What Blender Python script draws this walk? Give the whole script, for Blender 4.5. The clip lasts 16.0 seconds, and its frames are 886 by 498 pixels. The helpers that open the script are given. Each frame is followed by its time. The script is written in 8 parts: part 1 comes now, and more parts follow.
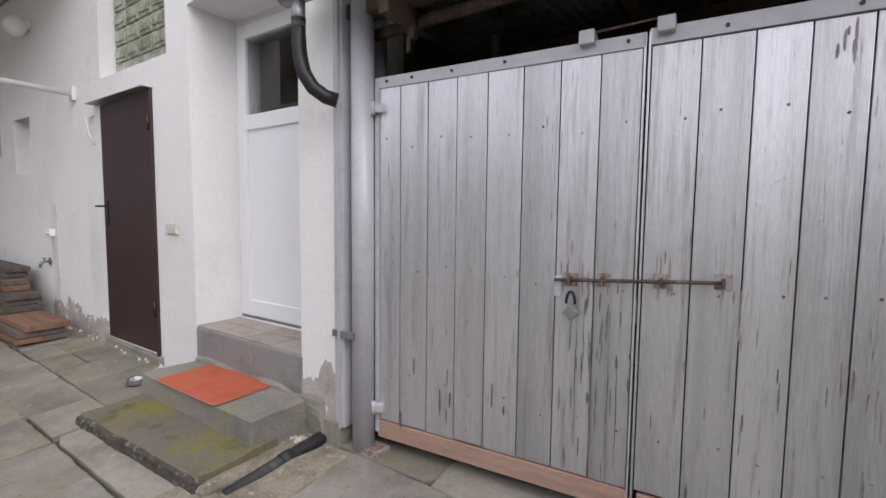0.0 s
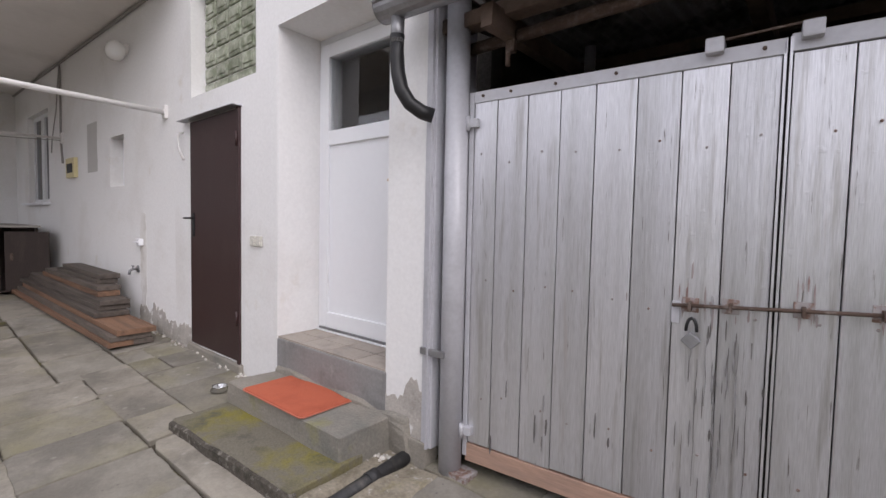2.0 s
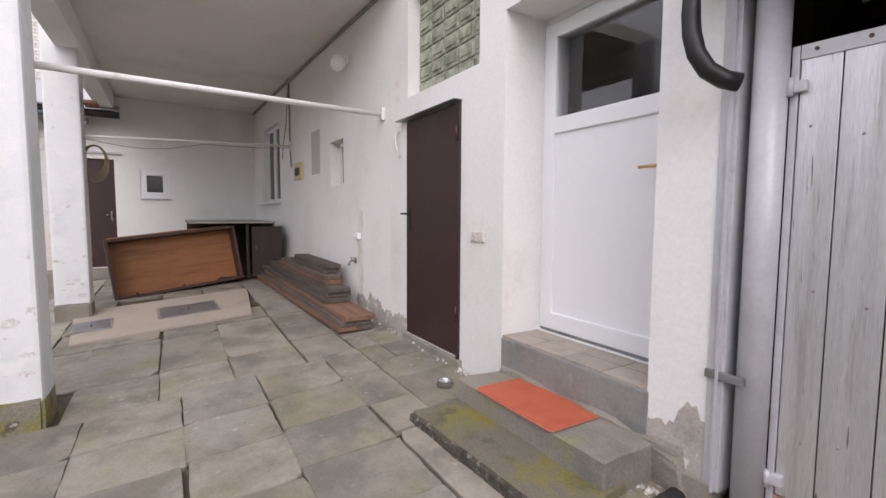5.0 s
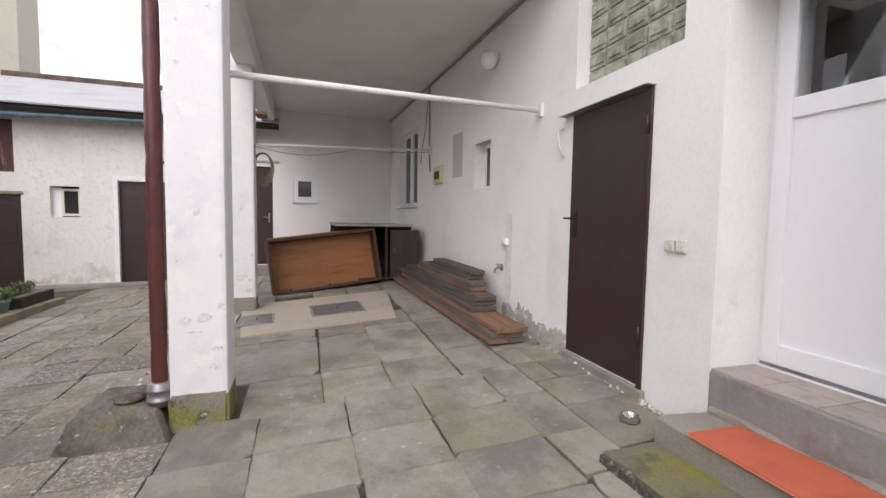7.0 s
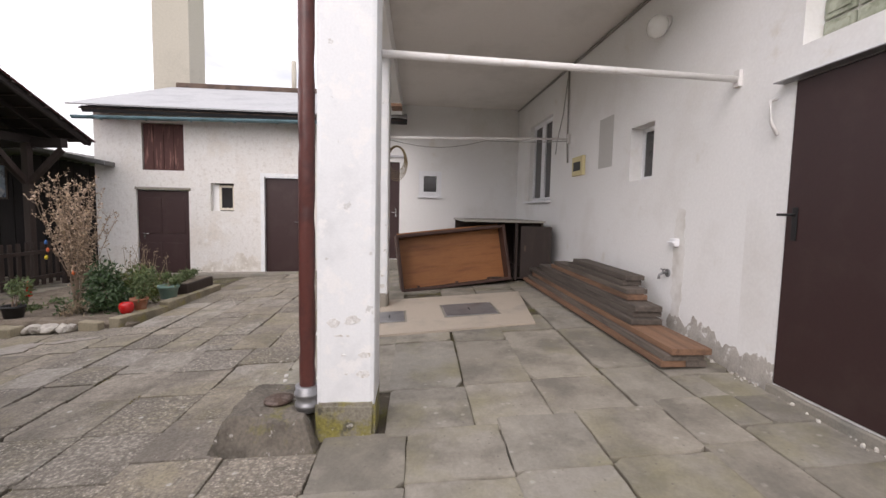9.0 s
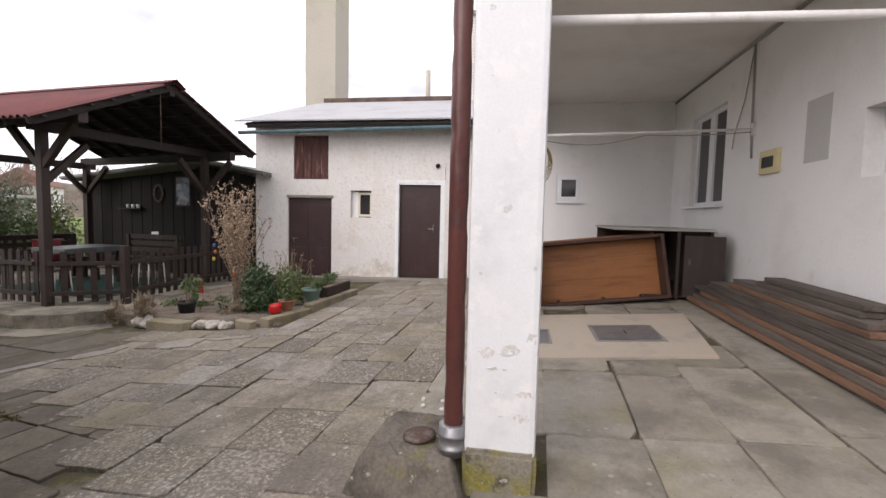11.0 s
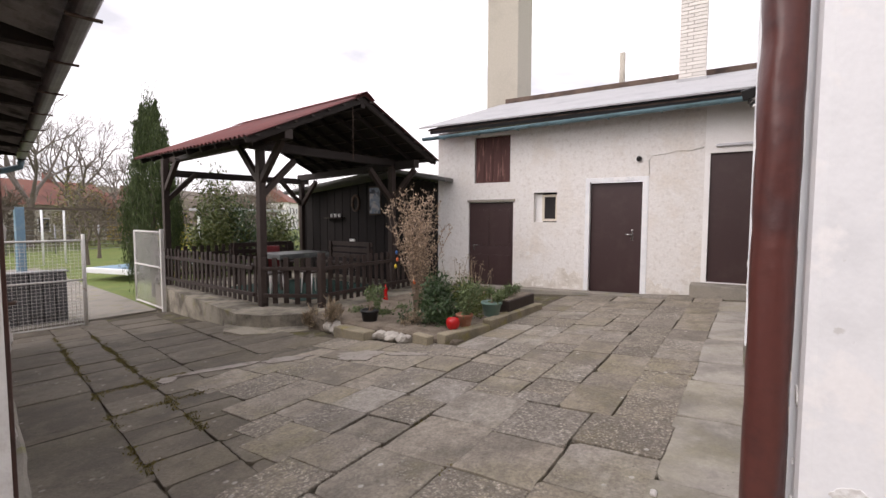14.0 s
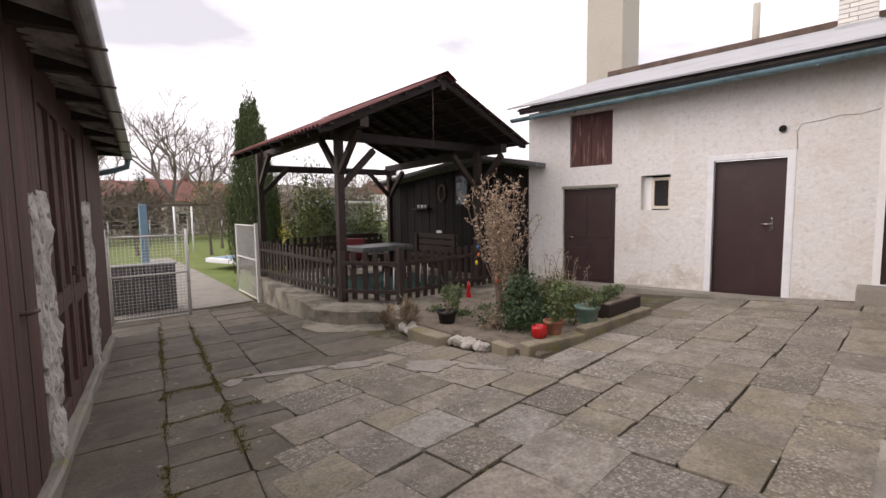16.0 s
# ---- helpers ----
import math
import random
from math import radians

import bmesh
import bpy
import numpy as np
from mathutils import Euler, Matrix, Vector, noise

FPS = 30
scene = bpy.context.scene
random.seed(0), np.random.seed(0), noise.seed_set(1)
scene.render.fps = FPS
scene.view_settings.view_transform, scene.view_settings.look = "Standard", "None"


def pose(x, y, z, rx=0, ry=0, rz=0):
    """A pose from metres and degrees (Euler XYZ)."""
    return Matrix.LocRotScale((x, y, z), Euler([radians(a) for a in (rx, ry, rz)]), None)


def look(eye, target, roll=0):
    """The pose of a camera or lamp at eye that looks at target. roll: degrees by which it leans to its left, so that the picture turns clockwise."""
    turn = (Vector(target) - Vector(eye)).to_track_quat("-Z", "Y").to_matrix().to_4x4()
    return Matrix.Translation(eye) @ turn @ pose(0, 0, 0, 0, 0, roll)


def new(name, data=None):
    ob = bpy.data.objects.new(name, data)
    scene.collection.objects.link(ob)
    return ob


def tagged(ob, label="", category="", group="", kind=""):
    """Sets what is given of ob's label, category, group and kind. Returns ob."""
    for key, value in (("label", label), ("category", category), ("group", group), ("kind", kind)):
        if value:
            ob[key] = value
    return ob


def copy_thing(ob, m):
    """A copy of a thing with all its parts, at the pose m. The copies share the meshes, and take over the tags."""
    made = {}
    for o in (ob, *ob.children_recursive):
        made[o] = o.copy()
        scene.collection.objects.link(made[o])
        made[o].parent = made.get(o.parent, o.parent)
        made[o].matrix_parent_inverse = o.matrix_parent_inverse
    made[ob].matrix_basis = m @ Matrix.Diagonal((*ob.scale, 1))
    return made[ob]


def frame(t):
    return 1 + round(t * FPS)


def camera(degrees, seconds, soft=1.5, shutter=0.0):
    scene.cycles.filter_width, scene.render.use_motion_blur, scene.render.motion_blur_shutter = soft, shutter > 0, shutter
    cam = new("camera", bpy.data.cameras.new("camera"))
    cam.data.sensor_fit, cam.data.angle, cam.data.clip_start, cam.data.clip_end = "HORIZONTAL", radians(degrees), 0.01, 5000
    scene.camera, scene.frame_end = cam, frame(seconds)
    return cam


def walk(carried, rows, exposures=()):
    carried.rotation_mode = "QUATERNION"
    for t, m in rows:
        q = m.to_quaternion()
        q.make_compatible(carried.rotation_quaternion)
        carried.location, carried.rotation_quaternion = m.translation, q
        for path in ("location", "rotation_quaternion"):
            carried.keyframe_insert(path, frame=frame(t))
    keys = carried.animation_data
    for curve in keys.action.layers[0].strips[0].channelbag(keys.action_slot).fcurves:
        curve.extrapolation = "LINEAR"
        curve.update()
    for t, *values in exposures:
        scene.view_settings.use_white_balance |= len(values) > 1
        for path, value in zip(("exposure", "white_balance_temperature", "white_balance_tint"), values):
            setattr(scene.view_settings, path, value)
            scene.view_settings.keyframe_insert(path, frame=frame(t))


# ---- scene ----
cam = camera(88.4, 16.0)
PATH = [
    (0, (0.178, 0.187, 1.270), (-0.938, 1.839, 1.118), 0.6),
    (0.5, (0.126, 0.17, 1.278), (-1.023, 1.8, 1.140), 0.7),
    (1, (0.067, 0.147, 1.285), (-1.119, 1.753, 1.165), 0.9),
    (1.5, (0.01, 0.125, 1.292), (-1.215, 1.702, 1.181), 1.0),
    (2, (-0.059, 0.095, 1.290), (-1.334, 1.632, 1.187), 1.2),
    (2.5, (-0.125, 0.075, 1.291), (-1.461, 1.559, 1.184), 1.2),
    (3, (-0.213, 0.047, 1.290), (-1.622, 1.462, 1.169), 1.0),
    (3.5, (-0.301, 0.02, 1.297), (-1.784, 1.354, 1.158), 0.8),
    (4, (-0.4, -0.019, 1.304), (-1.967, 1.215, 1.152), 0.5),
    (6.5, (-0.931, -0.305, 1.310), (-2.8, 0.393, 1.176), 0.8),
    (7, (-1.083, -0.365, 1.294), (-2.992, 0.215, 1.159), 0.9),
    (7.5, (-1.215, -0.42, 1.300), (-3.155, 0.045, 1.154), 0.9),
    (8, (-1.342, -0.479, 1.299), (-3.306, -0.137, 1.145), 0.9),
    (8.5, (-1.496, -0.544, 1.289), (-3.476, -0.314, 1.129), 1.0),
    (9, (-1.646, -0.618, 1.281), (-3.637, -0.507, 1.119), 1.2),
    (11.5, (-2.328, -0.956, 1.260), (-4.245, -1.512, 1.127), 1.3),
    (12, (-2.478, -1.037, 1.264), (-4.352, -1.724, 1.140), 1.3),
    (12.5, (-2.613, -1.101, 1.255), (-4.44, -1.906, 1.138), 1.1),
    (13, (-2.749, -1.172, 1.257), (-4.519, -2.096, 1.140), 0.8),
    (13.5, (-2.886, -1.246, 1.259), (-4.598, -2.272, 1.137), 0.5),
    (14, (-3.035, -1.334, 1.238), (-4.681, -2.463, 1.111), 0.2),
    (14.5, (-3.196, -1.41, 1.239), (-4.771, -2.634, 1.095), -0.2),
    (15, (-3.378, -1.485, 1.243), (-4.877, -2.8, 1.082), -0.7),
    (15.5, (-3.549, -1.551, 1.248), (-4.981, -2.937, 1.077), -0.9),
    (16, (-3.737, -1.64, 1.263), (-5.105, -3.089, 1.090), -0.8),
]
LIGHT = [(0, 0.455, 6300, 17), (4, 0.575, 6400, 18), (8, 0.635, 6600, 17), (12.5, 0.625, 6650, 18), (16, 0.51, 6800, 20)]
walk(cam, [(t, look(eye, target, roll)) for t, eye, target, roll in PATH], LIGHT)

# ---- world, sun, exposure ----
SUN_EL, SUN_AZ = 36.0, 112.0
world = bpy.data.worlds.new("overcast_sky")
scene.world = world
world.use_nodes = True
wn, wl = world.node_tree.nodes, world.node_tree.links
wn.clear()
w_out = wn.new("ShaderNodeOutputWorld")
w_bg = wn.new("ShaderNodeBackground")
w_sky = wn.new("ShaderNodeTexSky")
w_sky.sky_type, w_sky.sun_disc = "NISHITA", False
w_sky.sun_elevation, w_sky.sun_rotation = radians(SUN_EL), radians(SUN_AZ)
w_sky.air_density, w_sky.dust_density = 1.0, 2.0
w_co = wn.new("ShaderNodeTexCoord")
w_map = wn.new("ShaderNodeMapping")
w_map.inputs["Scale"].default_value = (1.0, 1.0, 2.6)
w_noise = wn.new("ShaderNodeTexNoise")
w_noise.inputs["Scale"].default_value, w_noise.inputs["Detail"].default_value = 2.6, 6.0
w_noise.inputs["Distortion"].default_value = 0.4
w_ramp = wn.new("ShaderNodeValToRGB")
w_ramp.color_ramp.elements[0].position, w_ramp.color_ramp.elements[0].color = 0.35, (5.0, 5.15, 5.4, 1)
w_ramp.color_ramp.elements[1].position, w_ramp.color_ramp.elements[1].color = 0.61, (10.8, 10.8, 11.0, 1)
w_mix = wn.new("ShaderNodeMix")
w_mix.data_type = "RGBA"
w_mix.inputs[0].default_value = 0.88
wl.new(w_co.outputs["Generated"], w_map.inputs["Vector"])
wl.new(w_map.outputs[0], w_noise.inputs["Vector"])
wl.new(w_noise.outputs["Fac"], w_ramp.inputs[0])
wl.new(w_sky.outputs[0], w_mix.inputs[6])
wl.new(w_ramp.outputs[0], w_mix.inputs[7])
wl.new(w_mix.outputs[2], w_bg.inputs["Color"])
w_bg.inputs["Strength"].default_value = 0.12
wl.new(w_bg.outputs[0], w_out.inputs["Surface"])

sun_data = bpy.data.lights.new("sun", "SUN")
sun_data.energy, sun_data.angle, sun_data.color = 1.15, radians(45), (1.0, 0.97, 0.93)
sun = new("sun", sun_data)
sun.matrix_world = look((0, 0, 20), (-20 * math.sin(radians(SUN_AZ)) / math.tan(radians(SUN_EL)), -20 * math.cos(radians(SUN_AZ)) / math.tan(radians(SUN_EL)), 0))


# ---- materials ----
def mat(name, base, rough=0.8, metal=0.0, tones=(), scale=6.0, fine=60.0, amount=0.5, bump=0.2, bump_scale=None, stretch=(1, 1, 1), per_object=0.0, per_island=0.0, coat=0.0, depth=0.01, alt=None):
    """A surface with a base colour, patches of other tones at a coarse scale, fine grain and relief."""
    m = bpy.data.materials.new(name)
    m.use_nodes = True
    n, l = m.node_tree.nodes, m.node_tree.links
    bsdf = n["Principled BSDF"]
    bsdf.inputs["Roughness"].default_value = rough
    bsdf.inputs["Metallic"].default_value = metal
    bsdf.inputs["Coat Weight"].default_value = coat
    co = n.new("ShaderNodeTexCoord")
    mp = n.new("ShaderNodeMapping")
    mp.inputs["Scale"].default_value = stretch
    l.new(co.outputs["Object"], mp.inputs["Vector"])
    vec = mp.outputs[0]
    if per_object or per_island:
        info = n.new("ShaderNodeObjectInfo") if per_object else n.new("ShaderNodeNewGeometry")
        rnd = info.outputs["Random"] if per_object else info.outputs["Random Per Island"]
        mul = n.new("ShaderNodeMath")
        mul.operation = "MULTIPLY"
        mul.inputs[1].default_value = 37.0
        l.new(rnd, mul.inputs[0])
        add = n.new("ShaderNodeVectorMath")
        l.new(vec, add.inputs[0])
        l.new(mul.outputs[0], add.inputs[1])
        vec = add.outputs[0]
    colour = None
    rgb = n.new("ShaderNodeRGB")
    rgb.outputs[0].default_value = (*base, 1)
    colour = rgb.outputs[0]
    if alt and (per_object or per_island):
        am = n.new("ShaderNodeMix")
        am.data_type = "RGBA"
        am.inputs[7].default_value = (*alt, 1)
        frac = n.new("ShaderNodeMath")
        frac.operation = "FRACT"
        l.new(mul.outputs[0], frac.inputs[0])
        l.new(frac.outputs[0], am.inputs[0])
        l.new(colour, am.inputs[6])
        colour = am.outputs[2]
    for k, (tone, low, high, sc) in enumerate(tones):
        nz = n.new("ShaderNodeTexNoise")
        nz.inputs["Scale"].default_value, nz.inputs["Detail"].default_value = sc, 8.0
        nz.inputs["Roughness"].default_value = 0.62
        l.new(vec, nz.inputs["Vector"])
        rp = n.new("ShaderNodeMapRange")
        rp.inputs[1].default_value, rp.inputs[2].default_value = low, high
        l.new(nz.outputs["Fac"], rp.inputs[0])
        mx = n.new("ShaderNodeMix")
        mx.data_type = "RGBA"
        mx.inputs[7].default_value = (*tone, 1)
        l.new(rp.outputs[0], mx.inputs[0])
        l.new(colour, mx.inputs[6])
        colour = mx.outputs[2]
    grain = n.new("ShaderNodeTexNoise")
    grain.inputs["Scale"].default_value, grain.inputs["Detail"].default_value = fine, 5.0
    l.new(vec, grain.inputs["Vector"])
    gr = n.new("ShaderNodeMapRange")
    gr.inputs[3].default_value, gr.inputs[4].default_value = 1 - amount * 0.5, 1 + amount * 0.5
    gr.inputs[1].default_value, gr.inputs[2].default_value = 0.3, 0.7
    l.new(grain.outputs["Fac"], gr.inputs[0])
    val = gr.outputs[0]
    if per_object or per_island:
        vr = n.new("ShaderNodeMapRange")
        d = max(per_object, per_island)
        vr.inputs[3].default_value, vr.inputs[4].default_value = 1 - d, 1 + d
        l.new(rnd, vr.inputs[0])
        m2 = n.new("ShaderNodeMath")
        m2.operation = "MULTIPLY"
        l.new(val, m2.inputs[0])
        l.new(vr.outputs[0], m2.inputs[1])
        val = m2.outputs[0]
    hsv = n.new("ShaderNodeHueSaturation")
    l.new(val, hsv.inputs["Value"])
    l.new(colour, hsv.inputs["Color"])
    l.new(hsv.outputs[0], bsdf.inputs["Base Color"])
    if bump:
        bt = n.new("ShaderNodeTexNoise")
        bt.inputs["Scale"].default_value, bt.inputs["Detail"].default_value = bump_scale or fine * 0.6, 6.0
        l.new(vec, bt.inputs["Vector"])
        bp = n.new("ShaderNodeBump")
        bp.inputs["Strength"].default_value, bp.inputs["Distance"].default_value = bump, depth
        l.new(bt.outputs["Fac"], bp.inputs["Height"])
        l.new(bp.outputs[0], bsdf.inputs["Normal"])
    return m


M_PLASTER = mat("white_limewash_plaster", (0.80, 0.795, 0.785), 0.9, tones=[((0.72, 0.705, 0.68), 0.50, 0.70, 0.9), ((0.66, 0.62, 0.55), 0.62, 0.78, 2.3)], fine=40, amount=0.06, bump=0.35, bump_scale=14)
M_OLDPLASTER = mat("rough_old_plaster", (0.71, 0.695, 0.67), 0.95, tones=[((0.66, 0.62, 0.565), 0.50, 0.68, 1.1), ((0.52, 0.48, 0.42), 0.62, 0.76, 2.8), ((0.61, 0.585, 0.55), 0.52, 0.68, 12.0), ((0.73, 0.72, 0.70), 0.55, 0.66, 5.0)], fine=26, amount=0.1, bump=0.8, bump_scale=11, depth=0.018)
M_PILLAR = mat("peeling_white_plaster", (0.76, 0.775, 0.79), 0.9, tones=[((0.66, 0.675, 0.69), 0.50, 0.66, 2.2), ((0.80, 0.80, 0.80), 0.52, 0.60, 6.0), ((0.58, 0.58, 0.57), 0.665, 0.70, 9.0)], fine=70, amount=0.05, bump=0.45, bump_scale=5, depth=0.012)
M_BASEMOSS = mat("mossy_base_concrete", (0.24, 0.22, 0.175), 0.95, tones=[((0.235, 0.21, 0.06), 0.44, 0.58, 6.0), ((0.11, 0.10, 0.075), 0.56, 0.66, 9.0), ((0.42, 0.40, 0.36), 0.62, 0.66, 12.0)], fine=60, amount=0.35, bump=0.9)
# Opaque pane; the unlit interior behind it is put into its colour.
M_PANE = mat("dark_window_pane", (0.035, 0.033, 0.034), 0.08, fine=4, amount=0.2, bump=0.0)
M_SOFFIT = mat("painted_soffit", (0.75, 0.715, 0.68), 0.9, tones=[((0.55, 0.52, 0.48), 0.5, 0.8, 0.6)], fine=30, amount=0.04, bump=0.1)
M_CONCRETE = mat("weathered_concrete", (0.275, 0.252, 0.215), 0.92, tones=[((0.19, 0.185, 0.165), 0.48, 0.7, 2.2), ((0.24, 0.23, 0.10), 0.58, 0.75, 3.1)], fine=70, amount=0.25, bump=0.5, bump_scale=60)
M_STEPMOSS = mat("mossy_concrete", (0.165, 0.15, 0.115), 0.95, tones=[((0.21, 0.185, 0.035), 0.46, 0.62, 3.0), ((0.10, 0.095, 0.075), 0.52, 0.68, 6.0)], fine=90, amount=0.3, bump=0.6, bump_scale=70)


def slab_mat(name, tones, pebble=0.5, moss=0.5, lichen=0.5, island=False, dirt=(0.075, 0.064, 0.045), grain=0.2):
    """Weathered concrete: a tone for each slab, stains, bared pebbles, lichen dots, soil and moss along the rim."""
    m = bpy.data.materials.new(name)
    m.use_nodes = True
    n, l = m.node_tree.nodes, m.node_tree.links
    bsdf = n["Principled BSDF"]
    bsdf.inputs["Roughness"].default_value = 0.82
    geo = n.new("ShaderNodeNewGeometry")
    rnd = geo.outputs["Random Per Island"] if island else n.new("ShaderNodeObjectInfo").outputs["Random"]

    def maths(op, a, b=0.0, c=0.0, clamp=False):
        k = n.new("ShaderNodeMath")
        k.operation, k.use_clamp = op, clamp
        for i, v in enumerate((a, b, c)):
            if isinstance(v, (int, float)):
                k.inputs[i].default_value = v
            else:
                l.new(v, k.inputs[i])
        return k.outputs[0]

    def blend(fac, a, b):
        k = n.new("ShaderNodeMix")
        k.data_type = "RGBA"
        for i, v in ((0, fac), (6, a), (7, b)):
            if isinstance(v, tuple):
                k.inputs[i].default_value = (*v, 1)
            else:
                l.new(v, k.inputs[i])
        return k.outputs[2]

    def step(v, low, high):
        k = n.new("ShaderNodeMapRange")
        for i, q in ((0, v), (1, low), (2, high)):
            if isinstance(q, (int, float)):
                k.inputs[i].default_value = q
            else:
                l.new(q, k.inputs[i])
        return k.outputs[0]

    shift = n.new("ShaderNodeVectorMath")
    l.new(geo.outputs["Position"], shift.inputs[0])
    l.new(maths("MULTIPLY", rnd, 53.0), shift.inputs[1])

    def noisy(scale, detail=7.0, rough=0.62):
        k = n.new("ShaderNodeTexNoise")
        k.inputs["Scale"].default_value, k.inputs["Detail"].default_value, k.inputs["Roughness"].default_value = scale, detail, rough
        l.new(shift.outputs[0], k.inputs["Vector"])
        return k.outputs["Fac"]

    def cells_of(scale):
        k = n.new("ShaderNodeTexVoronoi")
        k.inputs["Scale"].default_value = scale
        l.new(shift.outputs[0], k.inputs["Vector"])
        return k.outputs["Distance"]

    r2 = maths("FRACT", maths("MULTIPLY", rnd, 7.31))
    r3 = maths("FRACT", maths("MULTIPLY", rnd, 19.7))
    ramp = n.new("ShaderNodeValToRGB")
    ramp.color_ramp.elements[0].position, ramp.color_ramp.elements[0].color = 0.0, (*tones[0], 1)
    ramp.color_ramp.elements[1].position, ramp.color_ramp.elements[1].color = 1.0, (*tones[-1], 1)
    for k, tone in enumerate(tones[1:-1]):
        ramp.color_ramp.elements.new((k + 1) / (len(tones) - 1)).color = (*tone, 1)
    l.new(r2, ramp.inputs[0])
    col = ramp.outputs[0]
    mean = tuple(sum(t[i] for t in tones) / len(tones) for i in range(3))
    col = blend(maths("MULTIPLY", step(noisy(1.7), 0.45, 0.62), 0.85), col, tuple(c * 0.55 for c in mean))
    col = blend(maths("MULTIPLY", step(noisy(3.1), 0.52, 0.70), 0.6), col, tuple(c * 1.32 for c in mean))
    col = blend(maths("MULTIPLY", step(noisy(1.2), 0.50, 0.68), moss), col, (mean[0] * 0.80, mean[1] * 0.80, mean[2] * 0.45))
    col = blend(maths("MULTIPLY", step(noisy(13.0), 0.44, 0.62), 1.6 * grain), col, tuple(c * 0.55 for c in mean))
    low_ = maths("SUBTRACT", 0.68, maths("MULTIPLY", r3, 0.36 * pebble + 0.06))
    bare = maths("MULTIPLY", step(noisy(3.6), low_, maths("ADD", low_, 0.10)), min(1.0, pebble * 1.3))
    grit = maths("MULTIPLY", step(cells_of(58.0), 0.55, 0.15), step(noisy(20.0), 0.36, 0.54))
    col = blend(maths("MULTIPLY", bare, grit), col, tuple(min(0.6, c * 1.75 + 0.05) for c in mean))
    col = blend(maths("MULTIPLY", maths("MULTIPLY", bare, step(cells_of(31.0), 0.30, 0.62)), 0.6), col, tuple(c * 0.45 for c in mean))
    spots = maths("MULTIPLY", step(cells_of(8.5), 0.17, 0.10), step(noisy(2.3), 0.50, 0.60))
    col = blend(maths("MULTIPLY", spots, lichen), col, (0.50, 0.475, 0.43))
    col = blend(maths("MULTIPLY", step(cells_of(13.0), 0.10, 0.06), 0.6), col, tuple(c * 0.4 for c in mean))
    uv = n.new("ShaderNodeUVMap")
    uv.uv_map = "plan"
    sep = n.new("ShaderNodeSeparateXYZ")
    l.new(uv.outputs[0], sep.inputs[0])
    rim = maths("MAXIMUM", maths("ABSOLUTE", maths("SUBTRACT", sep.outputs[0], 0.5)), maths("ABSOLUTE", maths("SUBTRACT", sep.outputs[1], 0.5)))
    rim = maths("ADD", rim, maths("MULTIPLY", maths("SUBTRACT", noisy(7.0), 0.5), 0.13))
    col = blend(maths("MULTIPLY", step(rim, 0.475, 0.515), maths("ADD", maths("MULTIPLY", r3, 0.55), 0.2)), col, dirt)
    fine = noisy(46.0, 5.0)
    hsv = n.new("ShaderNodeHueSaturation")
    l.new(step(fine, 0.3, 0.7), hsv.inputs["Value"])
    hsv_range = hsv.inputs["Value"].links[0].from_node
    hsv_range.inputs[3].default_value, hsv_range.inputs[4].default_value = 1 - grain, 1 + grain
    l.new(col, hsv.inputs["Color"])
    l.new(hsv.outputs[0], bsdf.inputs["Base Color"])
    bump = n.new("ShaderNodeBump")
    bump.inputs["Strength"].default_value, bump.inputs["Distance"].default_value = 0.2 + 1.6 * grain, 0.012
    l.new(maths("ADD", fine, maths("ADD", maths("MULTIPLY", noisy(9.0), 0.8), maths("MULTIPLY", maths("MULTIPLY", bare, grit), 0.7))), bump.inputs["Height"])
    l.new(bump.outputs[0], bsdf.inputs["Normal"])
    return m


T_CANOPY = [(0.27, 0.245, 0.205), (0.33, 0.30, 0.25), (0.295, 0.275, 0.24), (0.24, 0.22, 0.18)]
T_COURT = [(0.19, 0.163, 0.13), (0.36, 0.316, 0.258), (0.28, 0.242, 0.18), (0.375, 0.345, 0.305), (0.22, 0.19, 0.158)]
T_OLD = [(0.122, 0.103, 0.077), (0.185, 0.161, 0.124), (0.148, 0.129, 0.10)]
M_SLAB, M_SLABREST_C = (slab_mat(nm_, T_CANOPY, 0.12, 0.5, 0.4, isl_, (0.13, 0.112, 0.08), 0.09) for nm_, isl_ in (("concrete_paving_slab", False), ("concrete_paving_slab_far", True)))
M_SLABCOURT, M_SLABREST = (slab_mat(nm_, T_COURT, 1.0, 0.45, 0.9, isl_, grain=0.28) for nm_, isl_ in (("weathered_yard_slab", False), ("weathered_yard_slab_far", True)))
M_SLABOLD, M_SLABREST_O = (slab_mat(nm_, T_OLD, 0.3, 0.25, 0.5, isl_, (0.05, 0.042, 0.03)) for nm_, isl_ in (("dark_old_slab", False), ("dark_old_slab_far", True)))
M_APRON, M_APRONREST = (slab_mat(nm_, [(0.36, 0.335, 0.295), (0.40, 0.375, 0.335), (0.34, 0.31, 0.25)], 0.2, 0.3, 0.3, isl_, (0.13, 0.112, 0.08), 0.1) for nm_, isl_ in (("pale_apron_slab", False), ("pale_apron_slab_far", True)))
FAR_KINDS = {"canopy": M_SLABREST_C, "court": M_SLABREST, "old": M_SLABREST_O, "apron": M_APRONREST}
M_SCREED = mat("pinkish_screed", (0.44, 0.38, 0.31), 0.9, tones=[((0.33, 0.30, 0.26), 0.52, 0.72, 2.0)], fine=80, amount=0.12, bump=0.3)
M_DIRT = mat("joint_soil_and_moss", (0.075, 0.062, 0.044), 1.0, tones=[((0.10, 0.092, 0.03), 0.5, 0.62, 2.0), ((0.15, 0.132, 0.105), 0.52, 0.62, 5.0)], fine=120, amount=0.5, bump=0.8)
